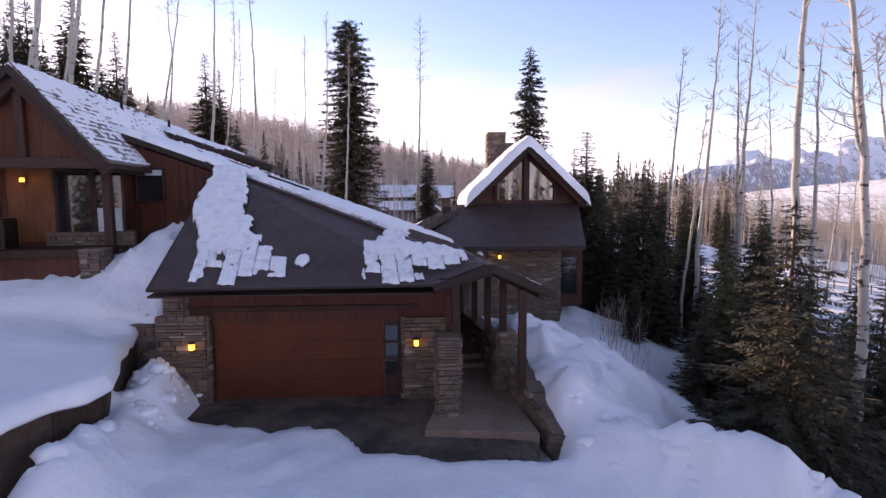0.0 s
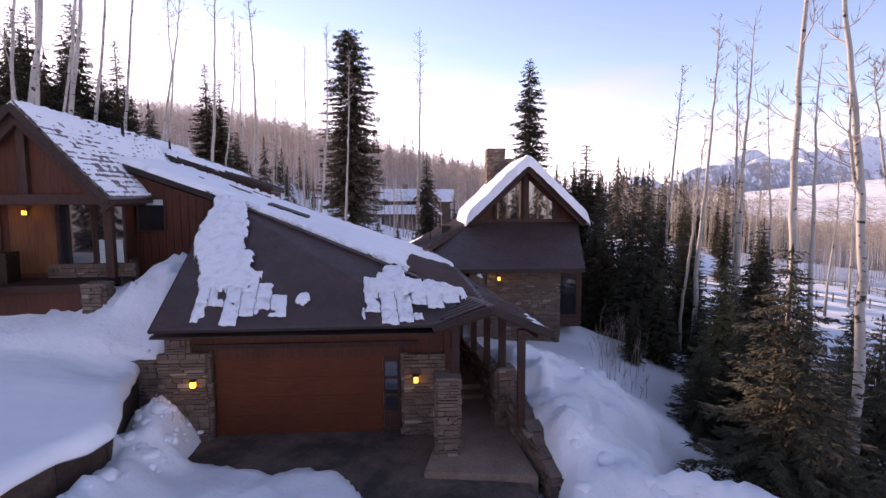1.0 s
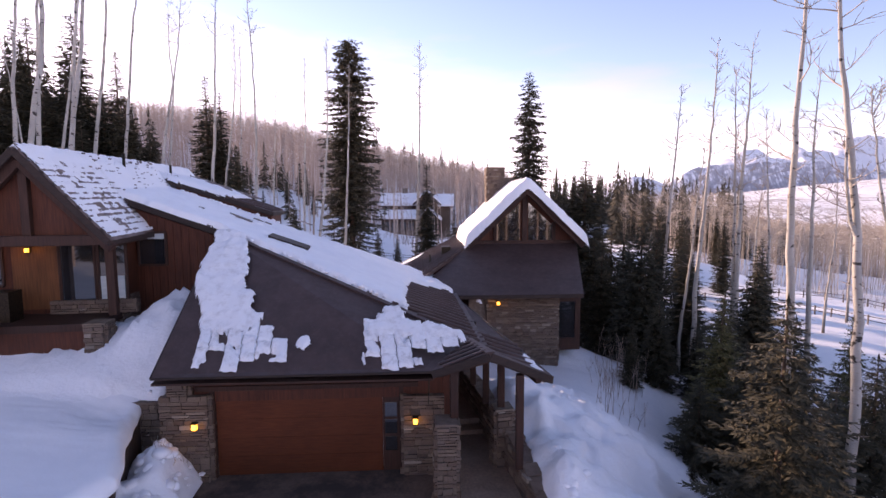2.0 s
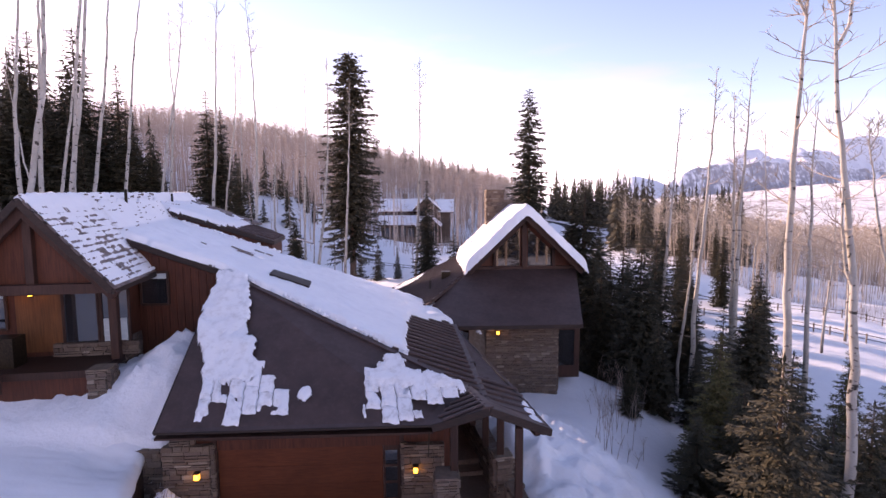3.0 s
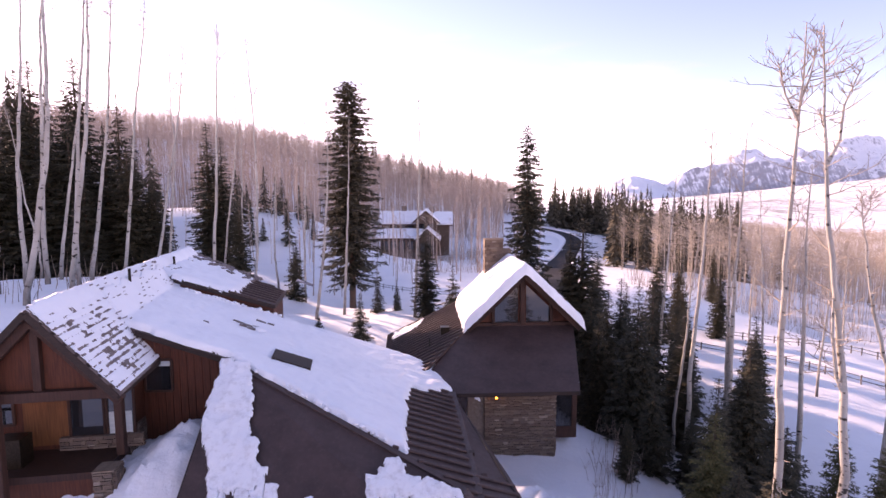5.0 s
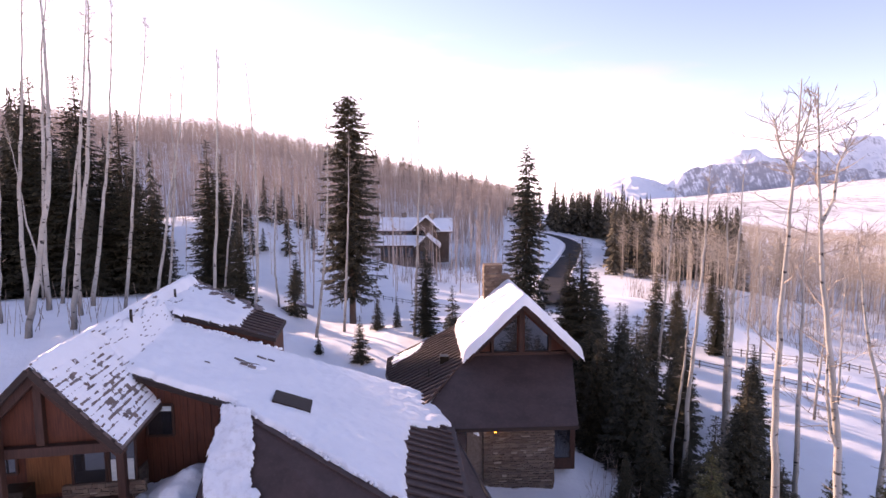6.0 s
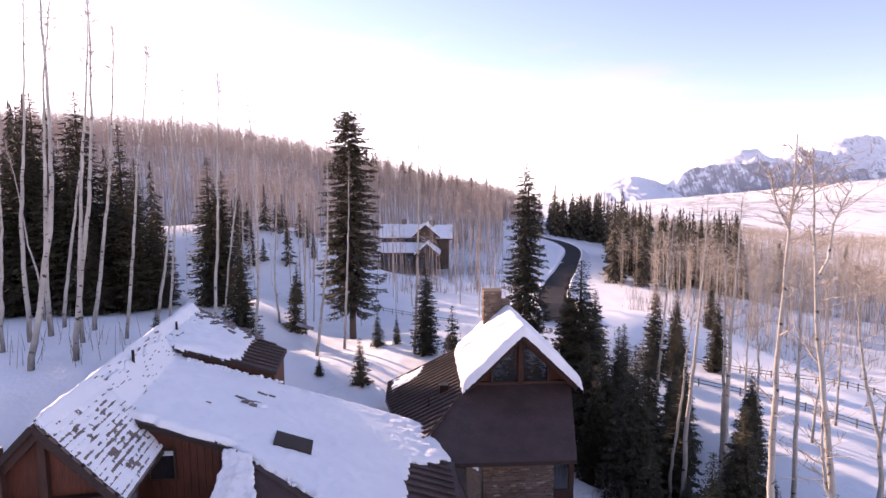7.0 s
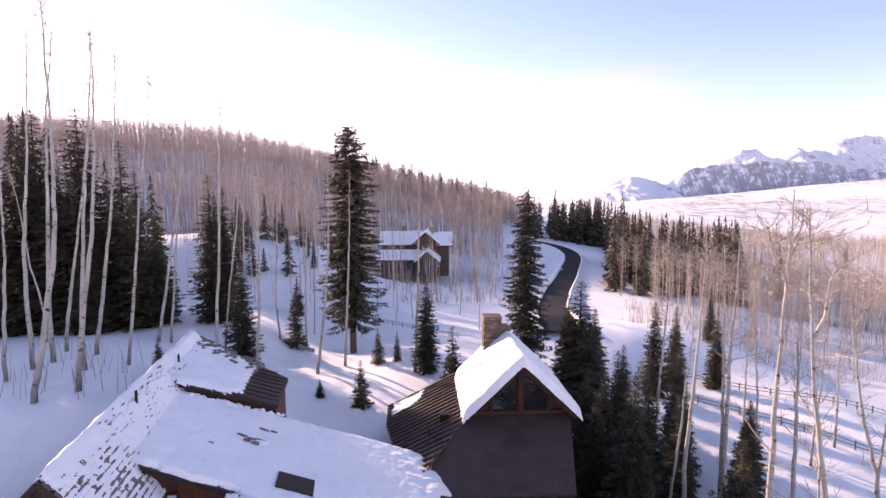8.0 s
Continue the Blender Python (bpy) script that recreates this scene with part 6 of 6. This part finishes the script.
# ---- far woods, as joined masses ----
def far_aspens(name, label, count, place, seed, tall, crown=12, wide=1.0, wood=FARWOOD, spread=1.0):
    rnd = random.Random(seed)
    verts, faces = [], []
    made = 0
    while made < count:
        got = place(rnd)
        if got is None:
            continue
        x, y = got
        z = float(ground(np.array([x]), np.array([y]))[0]) - 0.4
        h = rnd.uniform(*tall)
        lx, ly = rnd.uniform(-.5, .5), rnd.uniform(-.3, .3)
        r = rnd.uniform(0.07, 0.15) * wide * (1 + 0.002 * y)
        b = len(verts)
        for f, k in ((0, 1.0), (0.55, 0.7), (0.93, 0.10)):
            for a in (0.5, 2.6, 4.7):
                verts.append((x + lx * f + r * k * math.cos(a), y + ly * f + r * k * math.sin(a), z + h * f))
        for s in (0, 3):
            for q in range(3):
                faces.append((b + s + q, b + s + (q + 1) % 3, b + s + 3 + (q + 1) % 3, b + s + 3 + q))
        for _ in range(crown):
            f = 0.5 + 0.44 * rnd.random() ** 0.7
            a, L = rnd.random() * 6.283, h * rnd.uniform(0.06, 0.17) * spread
            p = (x + lx * f, y + ly * f, z + h * f)
            q = (p[0] + math.cos(a) * L * 0.75, p[1] + math.sin(a) * L * 0.75, p[2] + L * rnd.uniform(0.1, 0.75))
            w = r * rnd.uniform(0.3, 0.6)
            b = len(verts)
            verts.extend((p, (p[0] + w, p[1], p[2] + w * 2), q))
            faces.append((b, b + 1, b + 2))
        made += 1
    return tagged(new(name, raw(name, verts, faces, wood)), label, "woodland", kind="stuff")


def hill_place(rnd):
    x, y = rnd.uniform(-330, 40), rnd.uniform(78, 360)
    px = x / y
    if px > (0.18 if y > 215 else 0.10) or px < -1.15:
        return None
    if y < 128 + 40 * px + 20 * math.sin(x * 0.05) and rnd.random() > 0.10:
        return None
    if abs(px + 0.05) < 0.10 and 100 < y < 140:
        return None
    return x, y


def valley_place(rnd):
    x, y = rnd.uniform(22, 520), 69 + 350 * rnd.random() ** 1.6
    px = x / y
    if px < 0.32 or px > 1.25 or (px < 0.40 and y < 92):
        return None
    return x, y


def slope_place(rnd):
    x, y = rnd.uniform(-40, 28), rnd.uniform(62, 120)
    if (x - 20) ** 2 + (y - 90) ** 2 < 120 or x > 12 or rnd.random() > 0.5 + 0.5 * math.sin(x * 0.3) * math.cos(y * 0.2):
        return None
    return x, y


far_aspens("aspen_wood", "leafless grey-brown aspen wood on the hill", 11500, hill_place, 51, (11, 17), 20, 0.64)
far_aspens("aspen_wood", "young aspens between the tall stems of the hill", 6500, hill_place, 54, (4, 9), 10, 0.5)
far_aspens("aspen_wood", "sunlit tan aspen wood in the valley", 7800, valley_place, 52, (8, 13), 30, 0.31, VALLEYWOOD, 1.4)
far_aspens("aspen_wood", "scattered thin aspens on the snowy slope", 120, slope_place, 53, (7, 14), 12, 0.6)


def rear_place(rnd):
    return rnd.uniform(-26, 26), rnd.uniform(-27, -14)


far_aspens("aspen_wood", "pale aspen stems across the drive, mirrored in the windows", 46, rear_place, 57, (13, 19), 10, 1.5)


def far_spruces(name, label, places, seed):
    rnd = random.Random(seed)
    verts, faces = [], []
    for x, y, h in places:
        if x / y < 0.31 and 60 < y < 196 and x > 0:
            continue
        z = float(ground(np.array([x]), np.array([y]))[0]) - 0.3
        rows = 21
        for k in range(rows):
            f = k / rows
            reach = h * 0.13 * (1 - f) ** 0.8 + 0.15
            n = 9
            a0 = rnd.random() * 6.28
            for q in range(n):
                a = a0 + 6.283 * q / n + rnd.uniform(-.2, .2)
                L = reach * rnd.uniform(0.4, 1.25)
                zz = z + h * (0.05 + 0.93 * f) + rnd.uniform(-0.04, 0.04) * h
                b = len(verts)
                w = rnd.uniform(0.15, 0.32)
                verts.extend(((x, y, zz + h * 0.03), (x + math.cos(a - w) * L, y + math.sin(a - w) * L, zz - L * 0.35), (x + math.cos(a) * L * 1.25, y + math.sin(a) * L * 1.25, zz - L * 0.2),
                              (x + math.cos(a + w) * L, y + math.sin(a + w) * L, zz - L * 0.4)))
                faces.append((b, b + 1, b + 2, b + 3))
        b = len(verts)
        verts.extend(((x - 0.15, y, z + h * 0.9), (x + 0.15, y, z + h * 0.9), (x, y, z + h * 1.03)))
        faces.append((b, b + 1, b + 2))
    return tagged(new(name, raw(name, verts, faces, FARNEEDLES)), label, "woodland", kind="stuff")


rnd = random.Random(61)
spots = [(rnd.uniform(26, 62), rnd.uniform(165, 215), rnd.uniform(14, 23)) for _ in range(46)]
far_spruces("spruce_wood", "dark spruce stand beside the bend of the road", spots, 62)
spots = []
while len(spots) < 44:
    y = rnd.uniform(197, 226)
    x = y * rnd.uniform(0.19, 0.315)
    spots.append((x, y, 20.5 - rnd.uniform(0, 5) - float(ground(np.array([x]), np.array([y]))[0])))
far_spruces("spruce_wood", "tall dark spruces behind the bend of the road", spots, 72)
spots = [(x, y, rnd.uniform(9, 17)) for x, y in ((rnd.uniform(36, 62), rnd.uniform(112, 150)) for _ in range(34))]
far_spruces("spruce_wood", "spruces among the valley aspens", spots, 63)
spots = []
while len(spots) < 60:
    y = rnd.uniform(230, 350)
    x = y * rnd.uniform(-0.24, 0.10)
    spots.append((x, y, rnd.uniform(13, 23)))
far_spruces("spruce_wood", "spruces along the wooded ridge", spots, 64)
spots = []
while len(spots) < 64:
    y = rnd.uniform(96, 160)
    b = rnd.uniform(0.31, 0.58)
    x = y * b
    spots.append((x, y, 16.8 - 12 * (b - 0.31) - rnd.uniform(0, 5) - float(ground(np.array([x]), np.array([y]))[0])))
far_spruces("spruce_wood", "dark spruces standing over the valley aspens", spots, 68)
spots = [(rnd.uniform(70, 300), rnd.uniform(90, 260), rnd.uniform(6, 13)) for _ in range(60)]
far_spruces("spruce_wood", "scattered valley spruces", spots, 65)
spots = [(rnd.uniform(-75, -45), rnd.uniform(42, 75), rnd.uniform(11, 17)) for _ in range(40)]
far_spruces("spruce_wood", "dense spruces on the near hillside", spots, 66)
# added behind the camera, out of view: darkens window reflections and light from behind
spots = [(rnd.uniform(-70, 70), rnd.uniform(-70, -28), rnd.uniform(11, 18)) for _ in range(90)]
far_spruces("spruce_wood", "unseen dark spruce wood across the drive, darkening the window reflections", spots, 70)
spots = [(rnd.uniform(-44, -28), rnd.uniform(78, 96), rnd.uniform(4, 9)) for _ in range(24)]
far_spruces("spruce_wood", "young spruces below the aspen wood", spots, 67)

# low brush through the woods
vv, ff = [], []
rnd = random.Random(69)
while len(ff) < 48000:
    if rnd.random() < 0.55:
        x, y = rnd.uniform(-330, 30), rnd.uniform(80, 330)
        if not -1.1 < x / y < 0.09 or (y < 104 + 40 * x / y and rnd.random() > 0.12):
            continue
    elif rnd.random() < 0.4:
        x, y = rnd.uniform(-12, 17), rnd.uniform(78, 150)
        if rnd.random() > 0.12 or x > 0.15 * y:
            continue
    else:
        x, y = rnd.uniform(22, 280), 64 + 180 * rnd.random() ** 1.4
        if not 0.36 < x / y < 1.25:
            continue
    z = float(ground(np.array([x]), np.array([y]))[0])
    for _ in range(7):
        px, py, h = x + rnd.uniform(-1, 1), y + rnd.uniform(-1, 1), rnd.uniform(1.0, 3.2)
        w = rnd.uniform(0.012, 0.034)
        b = len(vv)
        vv.extend(((px - w, py, z - 0.2), (px + w, py, z - 0.2), (px + rnd.uniform(-.7, .7), py, z + h)))
        ff.append((b, b + 1, b + 2))
tagged(new("brush", raw("brush", vv, ff, BRUSH)), "brown leafless underbrush through the woods", "shrubs", kind="stuff")

# twiggy brush on the slope beside the walkway
vv, ff = [], []
rnd = random.Random(71)
for _ in range(70):
    t = rnd.random()
    x, y = 6.2 + 2.8 * t + rnd.uniform(-0.9, 0.9), 17.5 + 9.5 * t + rnd.uniform(-1.2, 1.2)
    z = ground_z(x, y)
    h = rnd.uniform(0.6, 2.3)
    lx, ly = rnd.uniform(-.4, .4), rnd.uniform(-.3, .3)
    tube(vv, ff, [(x, y, z - 0.2), (x + lx * 0.4, y + ly * 0.4, z + h * 0.5), (x + lx, y + ly, z + h)], [0.011, 0.008, 0.004], 4)
    for q in range(3):
        p = Vector((x + lx * 0.5, y + ly * 0.5, z + h * rnd.uniform(0.4, 0.8)))
        tube(vv, ff, [p, p + Vector((rnd.uniform(-.25, .25), rnd.uniform(-.25, .25), rnd.uniform(0.15, 0.45)))], [0.008, 0.003], 3)
for _ in range(60):
    x, y = rnd.uniform(-26, -17), rnd.uniform(24, 33)
    z = ground_z(x, y)
    h = rnd.uniform(0.6, 2.2)
    lx = rnd.uniform(-.5, .7)
    tube(vv, ff, [(x, y, z - 0.2), (x + lx * 0.5, y, z + h * 0.5), (x + lx, y, z + h)], [0.016, 0.012, 0.005], 4)
for _ in range(26):
    x, y = -7.4 + rnd.uniform(-0.35, 0.4), 12.25 + rnd.uniform(-0.3, 0.3)
    z = ground_z(x, y)
    tube(vv, ff, [(x, y, z - 0.1), (x + rnd.uniform(-.2, .2), y + rnd.uniform(-.2, .1), z + rnd.uniform(0.1, 0.42))], [0.007, 0.003], 3)
tagged(new("brush", raw("brush", vv, ff, BRUSH)), "thin leafless twigs standing out of the snow", "shrubs", kind="stuff")

# ---- road, fences, neighbour's house ----
ROAD = [(13.2, 58), (13.7, 64), (15.8, 78), (18.3, 88), (21.1, 98), (24.9, 110), (29.9, 127), (34.8, 144), (37.4, 158), (36.6, 170), (31.5, 178.5), (22.0, 184)]


def spline(pts, n):
    out = []
    P = [np.array(p, float) for p in ([pts[0]] + list(pts) + [pts[-1]])]
    for i in range(1, len(P) - 2):
        for k in range(n):
            t = k / n
            out.append(0.5 * (2 * P[i] + (P[i + 1] - P[i - 1]) * t + (2 * P[i - 1] - 5 * P[i] + 4 * P[i + 1] - P[i + 2]) * t * t + (3 * P[i] - P[i - 1] - 3 * P[i + 1] + P[i + 2]) * t ** 3))
    out.append(P[-2])
    return out


line = spline(ROAD, 8)
vv, ff = [], []
for k, p in enumerate(line):
    d = line[min(k + 1, len(line) - 1)] - line[max(k - 1, 0)]
    n = np.array((d[1], -d[0])) / np.hypot(*d)
    zc = max(ground_z(*(p + n * off)) for off in (-2.6, 0.0, 2.6)) + 0.42
    for off, dz in ((-5.2, 0.9), (-2.6, 0.34), (-2.25, 0.0), (0.0, 0.04), (2.25, 0.0), (2.6, 0.34), (5.2, 0.9)):
        q = p + n * off
        vv.append((q[0], q[1], zc + dz if abs(off) < 5 else ground_z(*q) - 0.3))
for k in range(len(line) - 1):
    for s in range(6):
        a = k * 7 + s
        ff.append((a, a + 1, a + 8, a + 7))
me = raw("road", vv, ff, ASPHALT, False)
me.materials.append(SNOW)
for p in me.polygons:
    p.material_index = 0 if p.index % 6 in (2, 3) else 1
tagged(new("road", me), "winding cleared asphalt road between snow banks", "road", kind="structure")


def rail_fence(label, pts, posts):
    line = spline(pts, 12)
    ob = thing("rail_fence", (*line[0], ground_z(*line[0])), label, "fence")
    step = max(1, len(line) // posts)
    keep = line[::step]
    pos = [Vector((p[0], p[1], ground_z(*p))) for p in keep]
    for p in pos:
        bm = bmesh.new()
        beam(bm, p - Vector((0, 0, 0.4)), p + Vector((0, 0, 0.72)), 0.075, 0.075, (0, 1, 0), 0.0)
        part("post", bm, GREYWOOD, ob)
    for a, b in zip(pos, pos[1:]):
        for h in (0.3, 0.6):
            bm = bmesh.new()
            beam(bm, a + Vector((0, 0, h)), b + Vector((0, 0, h)), 0.04, 0.05, (0, 0, 1), 0.0)
            part("rail", bm, GREYWOOD, ob)
    return ob


rail_fence("weathered split-rail fence across the snowfield", [(24, 50), (30.3, 46.2), (35.3, 45), (38.6, 44.6), (46, 44)], 12)
rail_fence("weathered split-rail fence along the snowed-in lane", [(19, 47), (22.4, 44), (27.3, 40), (29, 38), (30.3, 36.2), (33.5, 33)], 10)
rail_fence("weathered split-rail fence on the slope", [(-15, 71.5), (-11.2, 69.5), (-5.6, 66), (0.6, 59.2)], 10)

lodge = thing("neighbour_house", (-10, 122, 0), "snow-roofed timber house among aspens", "house")


def gable_block(parent, x0, x1, y0, y1, z0, eave, ridge, along_x=True, label=""):
    bm = bmesh.new()
    box(bm, ((x0 + x1) / 2, (y0 + y1) / 2, (z0 + eave) / 2), (x1 - x0, y1 - y0, eave - z0))
    part("wall", bm, LODGEWOOD, parent, label)
    o = 0.9
    if along_x:
        ym = (y0 + y1) / 2
        planes = [[(x0 - o, y0 - o, eave - 0.3), (x1 + o, y0 - o, eave - 0.3), (x1 + o, ym, ridge), (x0 - o, ym, ridge)],
                  [(x0 - o, ym, ridge), (x1 + o, ym, ridge), (x1 + o, y1 + o, eave - 0.3), (x0 - o, y1 + o, eave - 0.3)]]
        ends = [[(x, y0, eave), (x, y1, eave), (x, ym, ridge - 0.2)] for x in (x0, x1 - 0.2)]
        th = (0.2, 0, 0)
    else:
        xm = (x0 + x1) / 2
        planes = [[(x0 - o, y0 - o, eave - 0.3), (xm, y0 - o, ridge), (xm, y1 + o, ridge), (x0 - o, y1 + o, eave - 0.3)],
                  [(xm, y0 - o, ridge), (x1 + o, y0 - o, eave - 0.3), (x1 + o, y1 + o, eave - 0.3), (xm, y1 + o, ridge)]]
        ends = [[(x0, y, eave), (x1, y, eave), (xm, y, ridge - 0.2)] for y in (y0, y1 - 0.2)]
        th = (0, 0.2, 0)
    for pts in planes:
        part("roof", slab(bmesh.new(), pts, 0.3), TIMBER, parent)
        part("snow_cover", slab(bmesh.new(), [(x, y, z + 0.42) for x, y, z in pts], 0.41), SNOW, parent, "thick roof snow")
    for pts in ends:
        bm = bmesh.new()
        wall_plate(bm, pts, th)
        part("gable", bm, LODGEWOOD, parent)


gable_block(lodge, -17.5, -7.0, 119, 128, -3, 7.2, 9.6, True, "dark timber upper storey")
gable_block(lodge, -9.0, -4.2, 116, 126, -3, 7.6, 10.2, False)
gable_block(lodge, -17.0, -8.0, 113, 119, -3, 4.2, 5.6, True)
gable_block(lodge, -4.2, -1.2, 119, 127, -3, 7.0, 9.4, True)
gable_block(lodge, -8.0, -4.0, 110.5, 117, -3, 3.9, 6.2, False)
for x, y, z, h in ((-16.3, 118.92, 6.1, 1.1), (-14.4, 118.92, 6.1, 1.1), (-12.5, 118.92, 6.1, 1.1), (-10.6, 118.92, 6.1, 1.1), (-15.8, 112.92, 2.2, 2.0), (-13.9, 112.92, 2.2, 2.0), (-12.0, 112.92, 2.2, 2.0), (-10.1, 112.92, 2.2, 2.0),
                   (-15.8, 112.92, -1.0, 1.6), (-13.0, 112.92, -1.0, 1.6), (-10.4, 112.92, -1.0, 1.6), (-7.6, 115.92, 6.4, 1.3), (-5.6, 115.92, 6.4, 1.3), (-6.9, 110.42, 1.8, 1.9), (-5.1, 110.42, 1.8, 1.9), (-6.0, 110.42, -1.2, 1.8)):
    bm = bmesh.new()
    box(bm, (x, y, z), (1.5, 0.1, h + 0.2))
    w = part("window", bm, TIMBER, lodge)
    bm = bmesh.new()
    box(bm, (x, y - 0.03, z), (1.3, 0.1, h))
    part("pane", bm, GLASS, lodge)
for x, y, z in ((-12.5, 124, 11.2), (-5.5, 123, 11.0)):
    bm = bmesh.new()
    box(bm, (x, y, z - 1.6), (1.2, 1.2, 3.2))
    part("chimney", bm, MORTAR, lodge)

# ---- mountains ----


def range_of(name, label, D, profile, spread, base_z, seed, gully, steps=220, face=1.35):
    """A distant range: its crest follows profile (bearing, height over distance), its face is cut by gullies."""
    b0, b1 = profile[0][0], profile[-1][0]
    bs = np.linspace(b0, b1, steps)
    crest = np.interp(bs, [p[0] for p in profile], [p[1] for p in profile]) * D
    crest = np.convolve(np.pad(crest, 4, "edge"), np.ones(9) / 9, "valid")
    crest = crest + np.array([noise.noise((b * 60, seed, 0.0)) + 0.5 * noise.noise((b * 130, seed, 4.0)) for b in bs]) * gully * 0.18
    rows = 46
    V = np.linspace(0, 1.25, rows)
    BX, VV = np.meshgrid(bs, V)
    CR = np.tile(crest, (rows, 1))
    Yw = D - spread * (1 - VV)
    Xw = BX * D + (VV - 1) * 0.05 * D
    rise = np.where(VV <= 1, VV ** face, 1 - (VV - 1) * 0.8)
    nz = fbm(Xw, Yw, 0.009, seed, 5)
    rid = 1 - np.abs(fbm(Xw, Yw * 0.3, 0.011, seed + 3, 5))
    Zw = base_z + (CR - base_z) * rise + gully * (rid - 0.7) * np.sin(np.clip(VV, 0, 1) * math.pi) + gully * 0.5 * nz * (VV > 0.05)
    a = (np.arange(rows - 1)[:, None] * steps + np.arange(steps - 1)[None, :]).ravel()
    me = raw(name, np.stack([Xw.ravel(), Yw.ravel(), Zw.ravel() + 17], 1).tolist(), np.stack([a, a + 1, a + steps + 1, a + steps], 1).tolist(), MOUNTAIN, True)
    return tagged(new(name, me), label, "mountain", kind="structure")


range_of("mountain_range", "long snowy mesa with a gullied cliff tinted blue-grey for haze", 3900,
         [(0.38, 0.0), (0.41, 0.020), (0.436, 0.045), (0.469, 0.064), (0.54, 0.073), (0.62, 0.075), (0.68, 0.076), (0.73, 0.077), (0.78, 0.062), (0.86, 0.050), (1.0, 0.03)],
         190, -20, 8.0, 40.0, 300, 1.0)
range_of("mountain_range", "high snow peaks behind the mesa", 4400,
         [(0.46, 0.02), (0.52, 0.073), (0.545, 0.090), (0.57, 0.101), (0.609, 0.099), (0.625, 0.078), (0.645, 0.079), (0.67, 0.107), (0.71, 0.093), (0.77, 0.122), (0.82, 0.126), (0.86, 0.115), (0.93, 0.125), (1.1, 0.11), (1.3, 0.12), (1.5, 0.10)],
         800, -60, 21.0, 60.0, 240, 1.1)
range_of("mountain_range", "lone rounded snowy peak far off", 4050, [(0.25, 0.0), (0.28, 0.022), (0.32, 0.042), (0.355, 0.051), (0.39, 0.043), (0.43, 0.028), (0.47, 0.0)], 700, -30, 12.0, 26.0, 90, 1.15)

# ---- loose snow clumps ----
def clumps(label, spots, seed):
    rnd = random.Random(seed)
    verts, faces = [], []
    for x, y, z, r in spots:
        bm = bmesh.new()
        bmesh.ops.create_icosphere(bm, subdivisions=2, radius=1.0)
        b = len(verts)
        sx, sy, sz = r * rnd.uniform(0.7, 1.3), r * rnd.uniform(0.7, 1.3), r * rnd.uniform(0.5, 0.9)
        for v in bm.verts:
            k = 1 + 0.38 * noise.noise(v.co * 1.4 + Vector((x, y, z)) * 5) + rnd.uniform(-0.06, 0.06)
            verts.append((x + v.co.x * sx * k, y + v.co.y * sy * k, z + v.co.z * sz * k))
        faces.extend(tuple(b + v.index for v in f.verts) for f in bm.faces)
        bm.free()
    return tagged(new("snow_clumps", raw("snow_clumps", verts, faces, SNOW, True)), label, "snow", kind="stuff")


rnd = random.Random(81)
spots = []
for _ in range(230):
    x, y = rnd.choice(((-7.7, 12.2), (-7.3, 11.2), (-7.5, 9.0), (3.0, 12.0), (4.8, 9.9), (6.5, 9.3), (-7.6, 10.2)))
    x, y = x + rnd.gauss(0, 0.45), y + rnd.gauss(0, 0.55)
    if -6.6 < x < 2.4 or (1.0 < x < 2.6 and y > 10.5) or x < float(lip_front(y)) + 0.1:
        continue
    spots.append((x, y, ground_z(x, y) - 0.02, rnd.choice((0.04, 0.06, 0.09, 0.13, 0.2)) * rnd.uniform(0.7, 1.3)))
clumps("broken snow clumps along the ploughed heaps", spots, 82)
spots = []
for _ in range(90):
    t = rnd.random()
    x, y = -12.6 + 4.2 * t, 22.75 + 0.95 * t
    spots.append((x + rnd.uniform(-.1, .1), y + rnd.uniform(-.25, .05), S_z(x, y) + 0.22, rnd.uniform(0.04, 0.12)))
for _ in range(70):
    t = rnd.random()
    x, y = -7.9 + 6.6 * t, 17.0 - 2.3 * t
    spots.append((x, y + rnd.uniform(0.0, 0.3), S_z(x, y) + 0.12, rnd.uniform(0.03, 0.08)))
clumps("small snow lumps along the roof edges", spots, 83)
